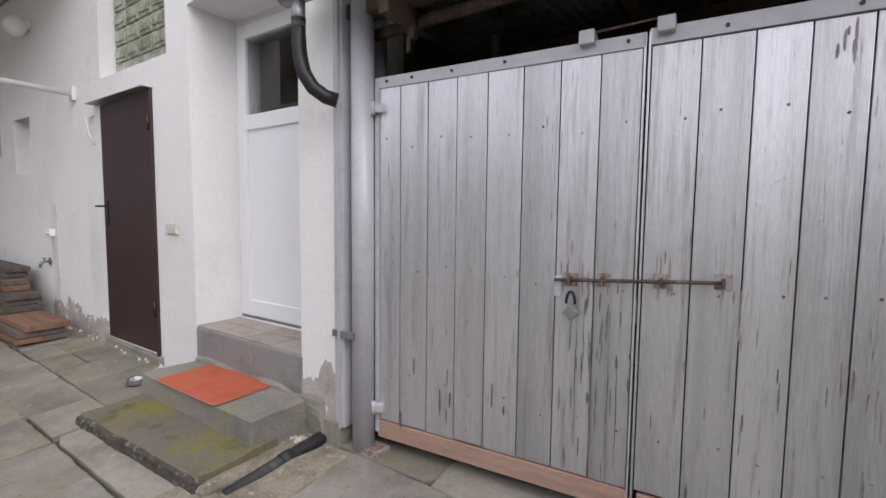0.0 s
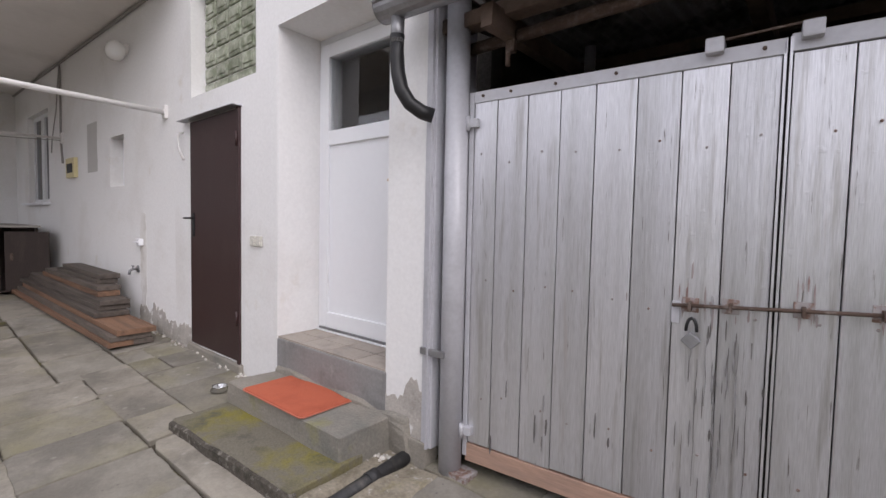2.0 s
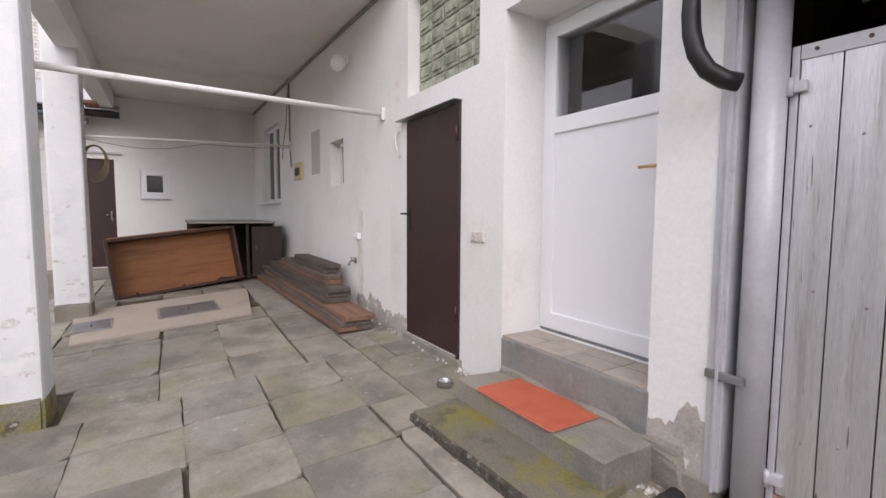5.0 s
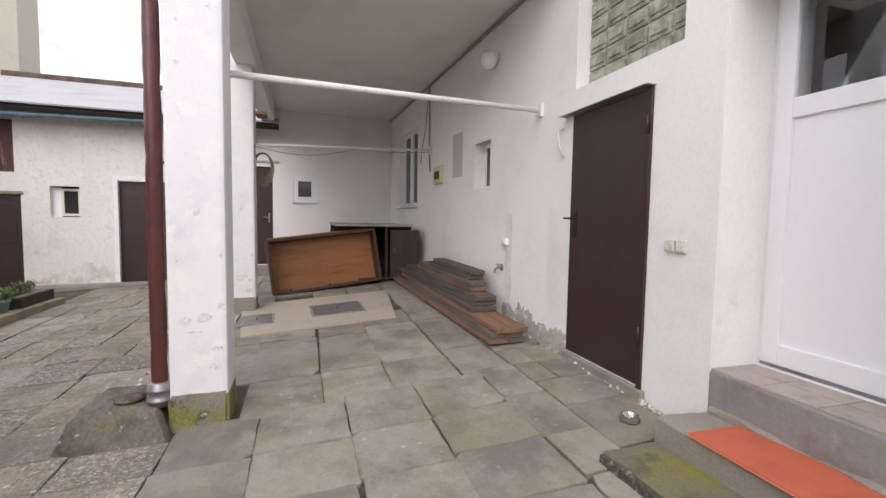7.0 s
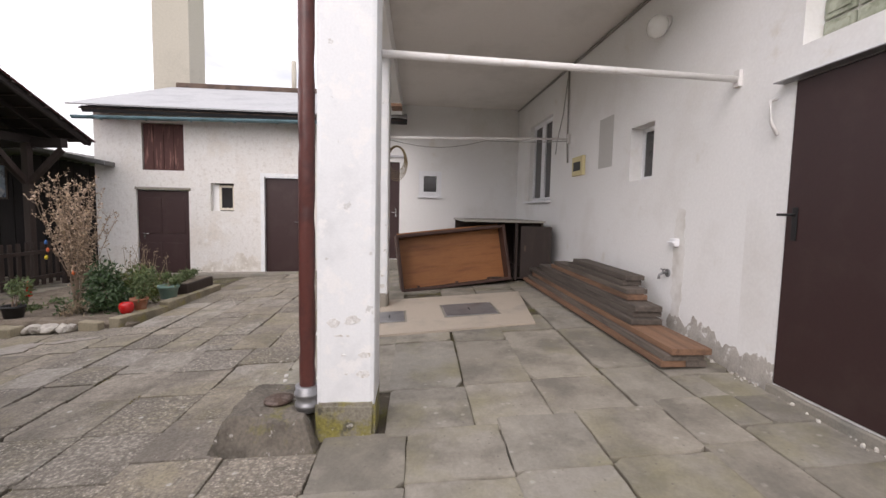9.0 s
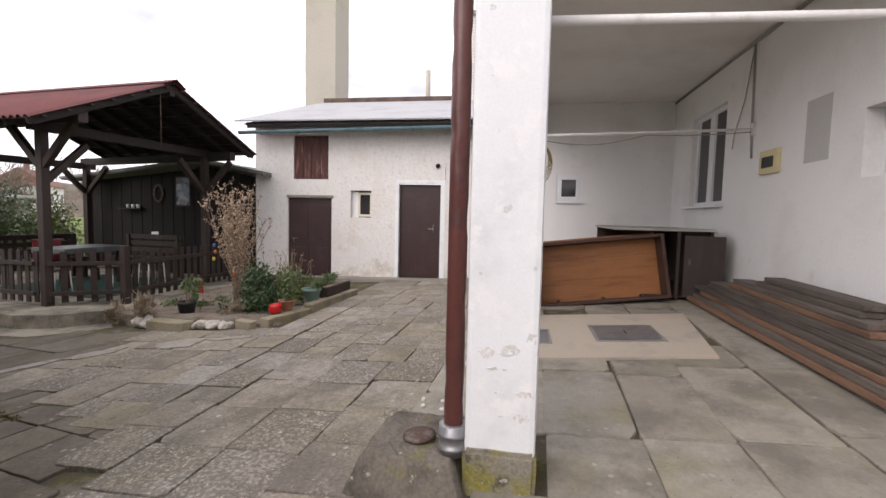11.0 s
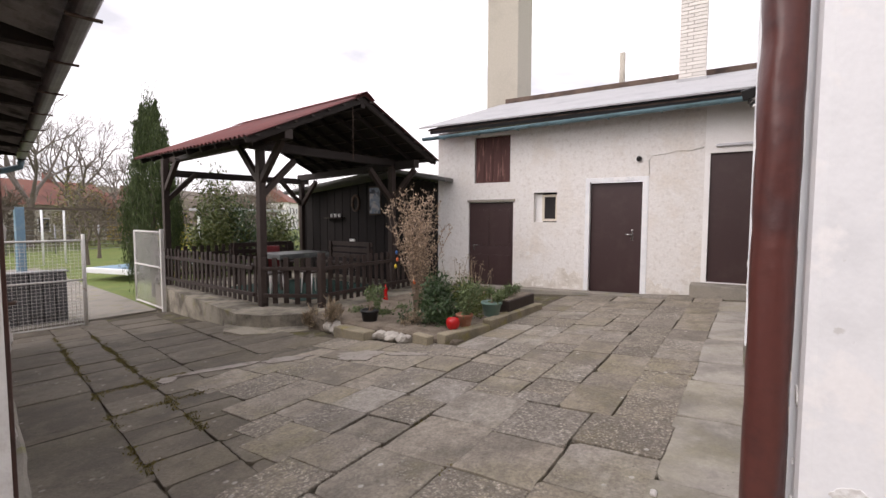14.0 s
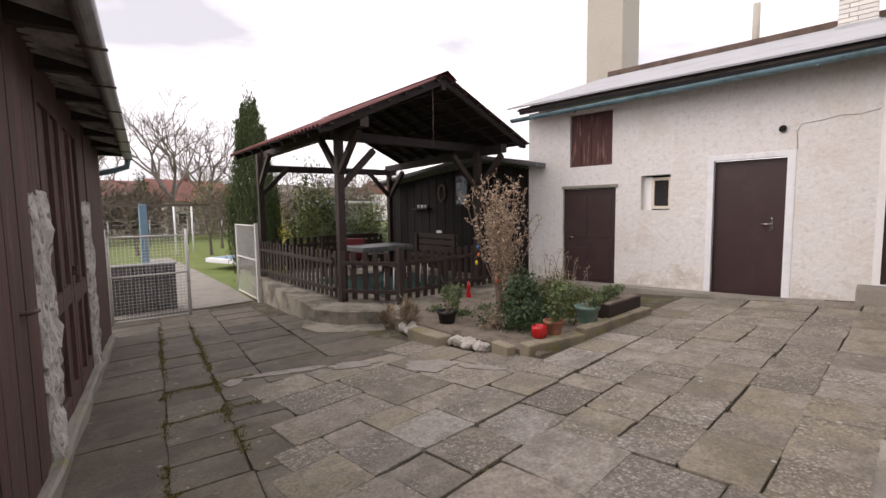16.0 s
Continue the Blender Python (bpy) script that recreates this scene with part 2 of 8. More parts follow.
M_SOIL = mat("garden_soil", (0.215, 0.178, 0.138), 1.0, tones=[((0.12, 0.097, 0.072), 0.47, 0.66, 5.0)], fine=90, amount=0.5, bump=1.0, bump_scale=40)
M_GRASS = mat("spring_lawn", (0.12, 0.17, 0.035), 1.0, tones=[((0.18, 0.19, 0.05), 0.45, 0.7, 0.8), ((0.09, 0.12, 0.03), 0.5, 0.7, 3.0)], fine=60, amount=0.5, bump=1.0, bump_scale=50)
M_DOORBROWN = mat("brown_painted_metal", (0.038, 0.0165, 0.0165), 0.45, tones=[((0.048, 0.026, 0.024), 0.5, 0.7, 3.0)], fine=50, amount=0.12, bump=0.05)


def silver_boards():
    """Aluminium paint on old boards: vertical grain, blisters, scuffs down to grey wood and pinkish primer."""
    m = mat("silver_painted_boards", (0.64, 0.64, 0.665), 0.36, metal=0.74, tones=[((0.53, 0.53, 0.54), 0.42, 0.64, 1.1), ((0.43, 0.42, 0.415), 0.54, 0.70, 4.0), ((0.20, 0.185, 0.175), 0.65, 0.70, 10.0), ((0.45, 0.39, 0.375), 0.62, 0.74, 0.9)], fine=46, amount=0.22, bump=0.0, stretch=(8, 8, 0.4), per_object=0.1)
    n, l = m.node_tree.nodes, m.node_tree.links
    co = n.new("ShaderNodeTexCoord")
    heights = []
    for scale, stretch, low, high, gain in ((5.0, (16, 16, 0.5), 0.45, 0.75, 0.45), (30.0, (1, 1, 0.8), 0.62, 0.74, 0.35), (6.0, (1, 1, 0.6), 0.3, 0.7, 0.8)):
        mp = n.new("ShaderNodeMapping")
        mp.inputs["Scale"].default_value = stretch
        l.new(co.outputs["Object"], mp.inputs["Vector"])
        nz = n.new("ShaderNodeTexNoise")
        nz.inputs["Scale"].default_value, nz.inputs["Detail"].default_value = scale, 6.0
        l.new(mp.outputs[0], nz.inputs["Vector"])
        mr = n.new("ShaderNodeMapRange")
        mr.inputs[1].default_value, mr.inputs[2].default_value, mr.inputs[4].default_value = low, high, gain
        l.new(nz.outputs["Fac"], mr.inputs[0])
        heights.append(mr.outputs[0])
    total = heights[0]
    for h_ in heights[1:]:
        ad = n.new("ShaderNodeMath")
        l.new(total, ad.inputs[0])
        l.new(h_, ad.inputs[1])
        total = ad.outputs[0]
    bp = n.new("ShaderNodeBump")
    bp.inputs["Strength"].default_value, bp.inputs["Distance"].default_value = 0.38, 0.005
    l.new(total, bp.inputs["Height"])
    l.new(bp.outputs[0], n["Principled BSDF"].inputs["Normal"])
    return m


M_SILVER = silver_boards()
M_SILVERPIPE = mat("silver_painted_steel", (0.52, 0.52, 0.55), 0.42, metal=0.12, tones=[((0.38, 0.38, 0.40), 0.5, 0.75, 4.0)], fine=50, amount=0.08, bump=0.08)
M_BAREWOOD = mat("bare_reddish_board", (0.42, 0.27, 0.20), 0.7, tones=[((0.33, 0.22, 0.17), 0.45, 0.65, 4.0)], fine=30, amount=0.2, bump=0.3, stretch=(0.6, 6, 6))
M_PVC = mat("white_pvc", (0.80, 0.81, 0.83), 0.32, fine=20, amount=0.02, bump=0.0)
M_PIPEWHITE = mat("white_painted_pipe", (0.72, 0.70, 0.68), 0.5, tones=[((0.55, 0.50, 0.45), 0.58, 0.78, 8.0)], fine=40, amount=0.06, bump=0.05)
M_DARKWOOD = mat("dark_stained_timber", (0.032, 0.020, 0.016), 0.65, tones=[((0.046, 0.030, 0.024), 0.5, 0.7, 3.0)], fine=40, amount=0.3, bump=0.3, stretch=(3, 3, 0.6))
M_SHEDWOOD = mat("weathered_red_brown_boards", (0.10, 0.048, 0.038), 0.8, tones=[((0.07, 0.048, 0.042), 0.42, 0.62, 3.0), ((0.16, 0.12, 0.105), 0.60, 0.75, 4.0)], fine=30, amount=0.35, bump=0.5, stretch=(4, 4, 0.5), per_object=0.15)
M_GREYWOOD = mat("weathered_grey_planks", (0.125, 0.103, 0.087), 0.85, tones=[((0.075, 0.062, 0.053), 0.45, 0.65, 3.0)], fine=30, amount=0.3, bump=0.5, stretch=(0.5, 6, 6), per_object=0.2)
M_REDPLANK = mat("orange_brown_plank", (0.21, 0.118, 0.072), 0.75, tones=[((0.13, 0.075, 0.048), 0.45, 0.65, 3.0)], fine=30, amount=0.25, bump=0.4, stretch=(0.5, 6, 6), per_object=0.15)
M_CRATE = mat("varnished_orange_pine", (0.33, 0.135, 0.045), 0.55, tones=[((0.22, 0.085, 0.03), 0.48, 0.7, 2.5)], fine=30, amount=0.2, bump=0.2, stretch=(5, 0.6, 5))
M_CRATEFRAME = mat("dark_brown_frame", (0.065, 0.032, 0.024), 0.6, fine=30, amount=0.25, bump=0.2)
M_REDROOF = mat("red_corrugated_roofing", (0.15, 0.04, 0.037), 0.75, tones=[((0.09, 0.035, 0.035), 0.45, 0.7, 2.0)], fine=40, amount=0.2, bump=0.2)
M_GREYROOF = mat("light_grey_roof_sheet", (0.42, 0.425, 0.435), 0.85, tones=[((0.34, 0.345, 0.36), 0.48, 0.7, 1.1)], fine=20, amount=0.12, bump=0.1)
M_GREYROOF.node_tree.nodes["Principled BSDF"].inputs["Specular IOR Level"].default_value = 0.08
M_GUTTERGREEN = mat("green_painted_gutter", (0.14, 0.24, 0.28), 0.45, tones=[((0.06, 0.11, 0.11), 0.5, 0.7, 4.0)], fine=40, amount=0.15, bump=0.05)
M_ZINC = mat("grey_zinc_gutter", (0.30, 0.30, 0.31), 0.42, metal=0.6, tones=[((0.20, 0.20, 0.20), 0.5, 0.7, 5.0)], fine=50, amount=0.1, bump=0.05)
M_DOWNPIPE = mat("red_brown_painted_pipe", (0.10, 0.032, 0.026), 0.33, tones=[((0.065, 0.024, 0.022), 0.48, 0.66, 7.0)], fine=40, amount=0.15, bump=0.35, bump_scale=14)
M_BLACK = mat("black_rubber", (0.012, 0.012, 0.013), 0.5, fine=40, amount=0.2, bump=0.1)
M_RUST = mat("rusty_steel", (0.10, 0.066, 0.05), 0.75, metal=0.3, tones=[((0.20, 0.16, 0.14), 0.5, 0.7, 20.0)], fine=90, amount=0.3, bump=0.3)
M_MAT = mat("orange_door_mat", (0.52, 0.125, 0.062), 0.95, tones=[((0.44, 0.10, 0.05), 0.5, 0.7, 5.0)], fine=160, amount=0.18, bump=0.5, bump_scale=220)
# Near black: the shade inside closed spaces is put into the colour.
M_DARK = mat("interior_shade", (0.035, 0.031, 0.028), 0.9, fine=20, amount=0.3)
M_CHIMNEY = mat("beige_render", (0.45, 0.42, 0.36), 0.95, tones=[((0.36, 0.335, 0.285), 0.5, 0.75, 0.7)], fine=20, amount=0.1, bump=0.4, bump_scale=12)
M_BRICKWHITE = mat("whitewashed_brick", (0.66, 0.63, 0.59), 0.9, fine=30, amount=0.12, bump=0.3, per_object=0.08)
M_MORTAR = mat("grey_mortar", (0.36, 0.34, 0.31), 0.95, fine=40, amount=0.2, bump=0.3)


def thin_glass(name, tint, ior):
    """A clear thin pane: light goes straight through, with gloss that grows towards grazing angles."""
    m = bpy.data.materials.new(name)
    m.use_nodes = True
    n, l = m.node_tree.nodes, m.node_tree.links
    n.clear()
    out_ = n.new("ShaderNodeOutputMaterial")
    clear, gloss, mix_, fres = n.new("ShaderNodeBsdfTransparent"), n.new("ShaderNodeBsdfGlossy"), n.new("ShaderNodeMixShader"), n.new("ShaderNodeFresnel")
    clear.inputs["Color"].default_value = (*tint, 1)
    gloss.inputs["Roughness"].default_value = 0.015
    fres.inputs["IOR"].default_value = ior
    l.new(fres.outputs[0], mix_.inputs[0])
    l.new(clear.outputs[0], mix_.inputs[1])
    l.new(gloss.outputs[0], mix_.inputs[2])
    l.new(mix_.outputs[0], out_.inputs["Surface"])
    return m


M_GLAZING = thin_glass("double_glazing", (0.80, 0.82, 0.83), 1.75)
M_GLASSBLOCK = mat("glass_block_glass", (0.40, 0.42, 0.335), 0.1, tones=[((0.21, 0.235, 0.165), 0.42, 0.62, 9.0)], fine=14, amount=0.25, bump=0.5, bump_scale=30, per_object=0.12)


M_FLATROOF = mat("dark_roofing_felt", (0.09, 0.085, 0.08), 0.9, fine=30, amount=0.2)


# ---- building helpers ----
def part(name, bm, material, parent=None, label=""):
    me = bpy.data.meshes.new(name)
    bm.normal_update()
    bm.to_mesh(me)
    bm.free()
    me.materials.append(material)
    ob = new(name, me)
    if parent is not None:
        ob.parent = parent
    if label:
        ob["label"] = label
    return ob


def thing(name, m, label, category, group="", kind=""):
    ob = new(name)
    ob.empty_display_size = 0.1
    ob.matrix_world = m
    return tagged(ob, label, category, group, kind)


def box(bm, x0, x1, y0, y1, z0, z1, bev=0.0, m=None):
    vs = bmesh.ops.create_cube(bm, size=1)["verts"]
    for v in vs:
        v.co = Vector((x0 + (v.co.x + 0.5) * (x1 - x0), y0 + (v.co.y + 0.5) * (y1 - y0), z0 + (v.co.z + 0.5) * (z1 - z0)))
    if bev:
        es = list({e for v in vs for e in v.link_edges})
        out = bmesh.ops.bevel(bm, geom=es, offset=bev, segments=2, affect="EDGES", profile=0.6)
        vs = list({v for f in out["faces"] for v in f.verts} | {v for v in vs if v.is_valid})
    if m is not None:
        bmesh.ops.transform(bm, matrix=m, verts=vs)
    return vs


def boxed(*a, bev=0.0, m=None):
    bm = bmesh.new()
    box(bm, *a, bev=bev, m=m)
    return bm


def tube(bm, p0, p1, r0, r1=None, seg=16, caps=True):
    p0, p1 = Vector(p0), Vector(p1)
    r1 = r0 if r1 is None else r1
    d = p1 - p0
    m = Matrix.Translation((p0 + p1) / 2) @ d.to_track_quat("Z", "Y").to_matrix().to_4x4()
    out = bmesh.ops.create_cone(bm, cap_ends=caps, segments=seg, radius1=r0, radius2=r1, depth=d.length, matrix=m)
    for v in out["verts"]:
        for f in v.link_faces:
            f.smooth = len(f.verts) == 4
    return out["verts"]


def tubed(p0, p1, r0, r1=None, seg=16):
    bm = bmesh.new()
    tube(bm, p0, p1, r0, r1, seg)
    return bm


def swept(points, r, seg=10):
    """A round bar along a run of points."""
    bm = bmesh.new()
    pts = [Vector(p) for p in points]
    rings = []
    for i, p in enumerate(pts):
        d = (pts[min(i + 1, len(pts) - 1)] - pts[max(i - 1, 0)]).normalized()
        q = d.to_track_quat("Z", "Y")
        rings.append([bm.verts.new(p + q @ Vector((r * math.cos(2 * math.pi * k / seg), r * math.sin(2 * math.pi * k / seg), 0))) for k in range(seg)])
    for a, b in zip(rings, rings[1:]):
        for k in range(seg):
            bm.faces.new((a[k], a[(k + 1) % seg], b[(k + 1) % seg], b[k])).smooth = True
    bm.faces.new(rings[0][::-1])
    bm.faces.new(rings[-1])
    return bm


def prism(profile, axis, a0, a1):
    """A closed outline of 2D points drawn out along an axis, from a0 to a1."""
    bm = bmesh.new()
    put = {"x": lambda u, v, a: (a, u, v), "y": lambda u, v, a: (u, a, v), "z": lambda u, v, a: (u, v, a)}[axis]
    lo = [bm.verts.new(put(u, v, a0)) for u, v in profile]
    hi = [bm.verts.new(put(u, v, a1)) for u, v in profile]
    n = len(profile)
    bm.faces.new(lo), bm.faces.new(hi)
    for i in range(n):
        bm.faces.new((lo[i], lo[(i + 1) % n], hi[(i + 1) % n], hi[i]))
    bmesh.ops.recalc_face_normals(bm, faces=bm.faces)
    return bm


def lathe(profile, seg=20):
    """A turned body from rows of radius and height."""
    bm = bmesh.new()
    rings = [[bm.verts.new((r * math.cos(2 * math.pi * k / seg), r * math.sin(2 * math.pi * k / seg), z)) for k in range(seg)] for r, z in profile]
    for a, b in zip(rings, rings[1:]):
        for k in range(seg):
            bm.faces.new((a[k], a[(k + 1) % seg], b[(k + 1) % seg], b[k])).smooth = True
    bm.faces.new(rings[0][::-1])
    bm.faces.new(rings[-1])
    return bm


def wall_mesh(u0, u1, z0, z1, t0, t1, holes, axis="x", wobble=0.0):
    """A wall from u0 to u1 along an axis, t0 to t1 thick, with square openings (u0, u1, z0, z1) through it."""
    us = sorted({u0, u1, *[h[0] for h in holes], *[h[1] for h in holes]})
    zs = sorted({z0, z1, *[h[2] for h in holes], *[h[3] for h in holes]})
    bm = bmesh.new()
    verts = {}

    def vert(u, t, z):
        key = (round(u, 4), round(t, 4), round(z, 4))
        if key not in verts:
            verts[key] = bm.verts.new((u, t, z) if axis == "x" else (t, u, z))
        return verts[key]

    def solid(i, j):
        if not (0 <= i < len(us) - 1 and 0 <= j < len(zs) - 1):
            return False
        u, z = (us[i] + us[i + 1]) / 2, (zs[j] + zs[j + 1]) / 2
        return not any(h[0] < u < h[1] and h[2] < z < h[3] for h in holes)

    for i in range(len(us) - 1):
        for j in range(len(zs) - 1):
            if not solid(i, j):
                continue
            a, b, c, d = us[i], us[i + 1], zs[j], zs[j + 1]
            for t in (t0, t1):
                bm.faces.new([vert(a, t, c), vert(b, t, c), vert(b, t, d), vert(a, t, d)])
            for (di, dj), quad in (((-1, 0), [(a, t0, c), (a, t1, c), (a, t1, d), (a, t0, d)]), ((1, 0), [(b, t0, c), (b, t1, c), (b, t1, d), (b, t0, d)]),
                                   ((0, -1), [(a, t0, c), (b, t0, c), (b, t1, c), (a, t1, c)]), ((0, 1), [(a, t0, d), (b, t0, d), (b, t1, d), (a, t1, d)])):
                if not solid(i + di, j + dj):
                    bm.faces.new([vert(*q) for q in quad])
    bmesh.ops.recalc_face_normals(bm, faces=bm.faces)
    return bm


def rough_block(x0, x1, y0, y1, z0, z1, seed=0, amp=0.012, cuts=7, bev=0.02):
    bm = boxed(x0, x1, y0, y1, z0, z1)
    bmesh.ops.bevel(bm, geom=list(bm.edges), offset=bev, segments=1, affect="EDGES")
    bmesh.ops.subdivide_edges(bm, edges=[e for e in bm.edges if e.calc_length() > 0.08], cuts=cuts, use_grid_fill=True)
    for v in bm.verts:
        n = noise.noise_vector(v.co * 4.0 + Vector((seed * 3.1, 0, 0))) + 0.5 * noise.noise_vector(v.co * 13.0 + Vector((seed * 1.7, 5, 0)))
        v.co += n * amp
    return bm


def g(x, y):
    """Height of the yard, which falls gently from the house towards the garden."""
    return -0.147 - 0.0227 * max(x, -13.0) + 0.063 * max(min(y, 3.0), -12.5)


BED = [(-10.3, -7.4), (-7.62, -7.1), (-7.42, -6.1), (-7.4, -4.4), (-8.2, -4.2), (-10.0, -4.15), (-10.3, -4.6)]


def inside(x, y, poly):
    hit = False
    for (x0, y0), (x1, y1) in zip(poly, poly[1:] + poly[:1]):
        if (y0 > y) != (y1 > y) and x < (x1 - x0) * (y - y0) / (y1 - y0) + x0:
            hit = not hit
    return hit


def inside_bed(x, y):
    return inside(x, y, BED) or (x < -7.0 and y < -6.8)


def structure(ob, label, category):
    return tagged(ob, label, category, kind="structure")


# ---- the ground ----
def ground_sheet(name, x0, x1, y0, y1, step, drop, material, label, category):
    bm = bmesh.new()
    nx, ny = max(1, round((x1 - x0) / step)), max(1, round((y1 - y0) / step))
    grid = [[bm.verts.new((x0 + (x1 - x0) * i / nx, y0 + (y1 - y0) * j / ny, g(x0 + (x1 - x0) * i / nx, y0 + (y1 - y0) * j / ny) - drop)) for j in range(ny + 1)] for i in range(nx + 1)]
    for i in range(nx):
        for j in range(ny):
            bm.faces.new((grid[i][j], grid[i + 1][j], grid[i + 1][j + 1], grid[i][j + 1]))
    return structure(part(name, bm, material), label, category)


ground_sheet("ground", -900, 900, -900, 900, 20.0, 0.35, M_GRASS, "wide green lawn and fields reaching to the horizon", "ground")
ground_sheet("yard_bed", -13.0, 3.0, -12.5, 2.6, 0.5, 0.03, M_DIRT, "dark soil and moss under the yard paving", "ground")

# ---- house wall with the white door, the brown door and the glass blocks ----
WALL_Y = 1.88
house = part("wall_house", wall_mesh(-5.0, -1.66, -0.35, 4.6, WALL_Y, WALL_Y + 0.42, [(-4.62, -3.66, 0.14, 2.2), (-4.6, -3.42, 2.42, 3.44), (-3.11, -1.95, -0.35, 2.69)]), M_PLASTER)
structure(house, "white limewashed plaster wall of the house", "wall")
M_HB = pose(-5.0, WALL_Y, 0, 0, 0, 1.95)
house_b = part("wall_house_under_canopy", wall_mesh(-7.12, 0, -0.35, 3.62, 0, 0.42, [(-1.86, -1.37, 1.68, 2.28), (-6.1, -4.72, 1.53, 3.05)]), M_PLASTER)
house_b.matrix_world = M_HB
structure(house_b, "white plaster wall under the canopy with damp patches", "wall")
# Dark colour stands for the unlit inside of the house.
backing = structure(part("wall_house_inner", wall_mesh(-12.3, -1.66, -0.35, 4.6, 2.9, 3.1, []), M_DARK), "inner wall behind the windows, dark in place of shade", "wall")

# ---- the outbuilding and end wall ----
M_OUT = pose(-11.72, -6.5, 0, 0, 0, 2.7)
OUT_HOLES = [(-0.1, 0.96, -0.6, 1.66), (0.04, 0.88, 2.04, 3.03), (1.41, 1.89, 1.2, 1.8), (2.45, 3.56, -0.6, 2.03), (4.5, 5.46, 0.2, 2.37), (5.89, 6.4, 1.62, 2.19)]
outwall = part("wall_outbuilding", wall_mesh(-0.9, 4.42, -0.7, 3.2, -0.3, 0.0, OUT_HOLES[:4], axis="y"), M_OLDPLASTER)
endwall = part("wall_end", wall_mesh(4.42, 8.25, -0.7, 3.2, -0.3, 0.003, OUT_HOLES[4:], axis="y"), M_PLASTER)
endwall.matrix_world = M_OUT
endhead = structure(part("wall_end_head", boxed(-0.3, 0.003, 5.25, 8.25, 3.2, 3.62), M_PLASTER), "plaster above the end wall, up to the canopy", "wall")
endhead.matrix_world = M_OUT
structure(endwall, "smooth white plaster end wall under the canopy", "wall")
outwall.matrix_world = M_OUT
structure(outwall, "rough whitewashed plaster wall of the outbuilding", "wall")

# Unseen wall, added to close the yard; dark so the gate reflects darker.
structure(part("wall_yard_end", boxed(3.1, 3.3, -6.0, 2.6, -0.6, 2.3), M_SHEDWOOD), "added unseen wall closing the yard, dark for the gate reflection", "wall")
structure(part("roof_house", boxed(-12.6, -1.6, 1.6, 6.0, 4.6, 4.8), M_FLATROOF), "flat dark roof of the house", "roof")
# ---- canopy ceiling and pillars ----
M_CHIP = mat("chipped_bare_render", (0.66, 0.65, 0.63), 0.95, tones=[((0.50, 0.46, 0.40), 0.54, 0.60, 22.0), ((0.74, 0.74, 0.73), 0.50, 0.56, 30.0)], fine=60, amount=0.15, bump=0.7)


def rough_base():
    bm = boxed(-0.2, 0.195, -0.185, 0.185, -0.12, 0.2)
    bmesh.ops.bevel(bm, geom=list(bm.edges), offset=0.02, segments=2, affect="EDGES")
    bmesh.ops.subdivide_edges(bm, edges=[e for e in bm.edges if e.calc_length() > 0.08], cuts=5, use_grid_fill=True)
    for v in bm.verts:
        v.co += noise.noise_vector(v.co * 6.0) * 0.012
    return bm



canopy = structure(part("ceiling_canopy", boxed(-12.5, -4.7, -1.25, 1.9, 3.62, 3.8), M_SOFFIT), "flat beige painted canopy ceiling", "ceiling")
for px, py, zt in ((-4.585, -1.05, 3.62), (-7.98, -1.2, 3.62)):
    p = thing("pillar", pose(px, py, g(px, py)), "square white plastered pillar on a mossy concrete base", "pillar", "canopy pillars", "structure")
    part("shaft", boxed(-0.17, 0.17, -0.18, 0.18, 0.16, zt - g(px, py) - 0.0, bev=0.03), M_PILLAR, p)
    part("base", rough_base(), M_BASEMOSS if px > -6 else M_CONCRETE, p, "mossy yellow-green concrete base" if px > -6 else "bare grey concrete base")
    random.seed(int(-px * 10))
    for k in range(22):
        z0 = random.choice((0.3, 0.38, 0.45, 0.5, 0.62, 0.7, 0.72, 0.74, 0.9))
        u0, w0 = random.uniform(-0.14, 0.12), random.uniform(0.008, 0.05)
        h0 = w0 * random.uniform(0.25, 0.7)
        face = k % 2
        chip = prism([(u0 + w0 * math.cos(a) * (1 + 0.28 * noise.noise((math.cos(a) * 2.5 + k, math.sin(a) * 2.5, px))), z0 + h0 * math.sin(a) * (1 + 0.28 * noise.noise((math.cos(a) * 2.5, math.sin(a) * 2.5 + k, 4.0)))) for a in [6.2832 * j / 30 for j in range(30)]], "x" if face == 0 else "y", 0.1685 if face == 0 else -0.1814 - 0.00022 * k, 0.1712 + 0.00022 * k if face == 0 else -0.1785)
        part("bare_patch", chip, M_CHIP, p)


# ---- silver gate and the shelter behind it ----
M_GATE = pose(-1.42, 1.965, 0, 0, 0, 4.6)
M_RUSTPLATE = mat("paint_over_rust", (0.36, 0.33, 0.325), 0.6, tones=[((0.20, 0.12, 0.09), 0.48, 0.58, 30.0)], fine=60, amount=0.2, bump=0.3)
M_PRIMER = mat("reddish_primer_stain", (0.36, 0.315, 0.31), 0.6, tones=[((0.25, 0.165, 0.15), 0.48, 0.62, 9.0), ((0.36, 0.355, 0.37), 0.56, 0.64, 14.0)], fine=40, amount=0.2, bump=0.3, stretch=(3, 3, 0.8))
M_BAREOLD = mat("bare_dark_wood", (0.13, 0.12, 0.115), 0.75, tones=[((0.34, 0.335, 0.34), 0.5, 0.6, 9.0)], fine=40, amount=0.3, bump=0.4, stretch=(6, 6, 0.6))
gate = thing("gate", M_GATE, "double gate of silver-painted weathered boards, bolted shut", "gate")
random.seed(3)
edges_a = [0.0, 0.128, 0.288, 0.445, 0.60, 0.766, 0.925, 1.083, 1.234]
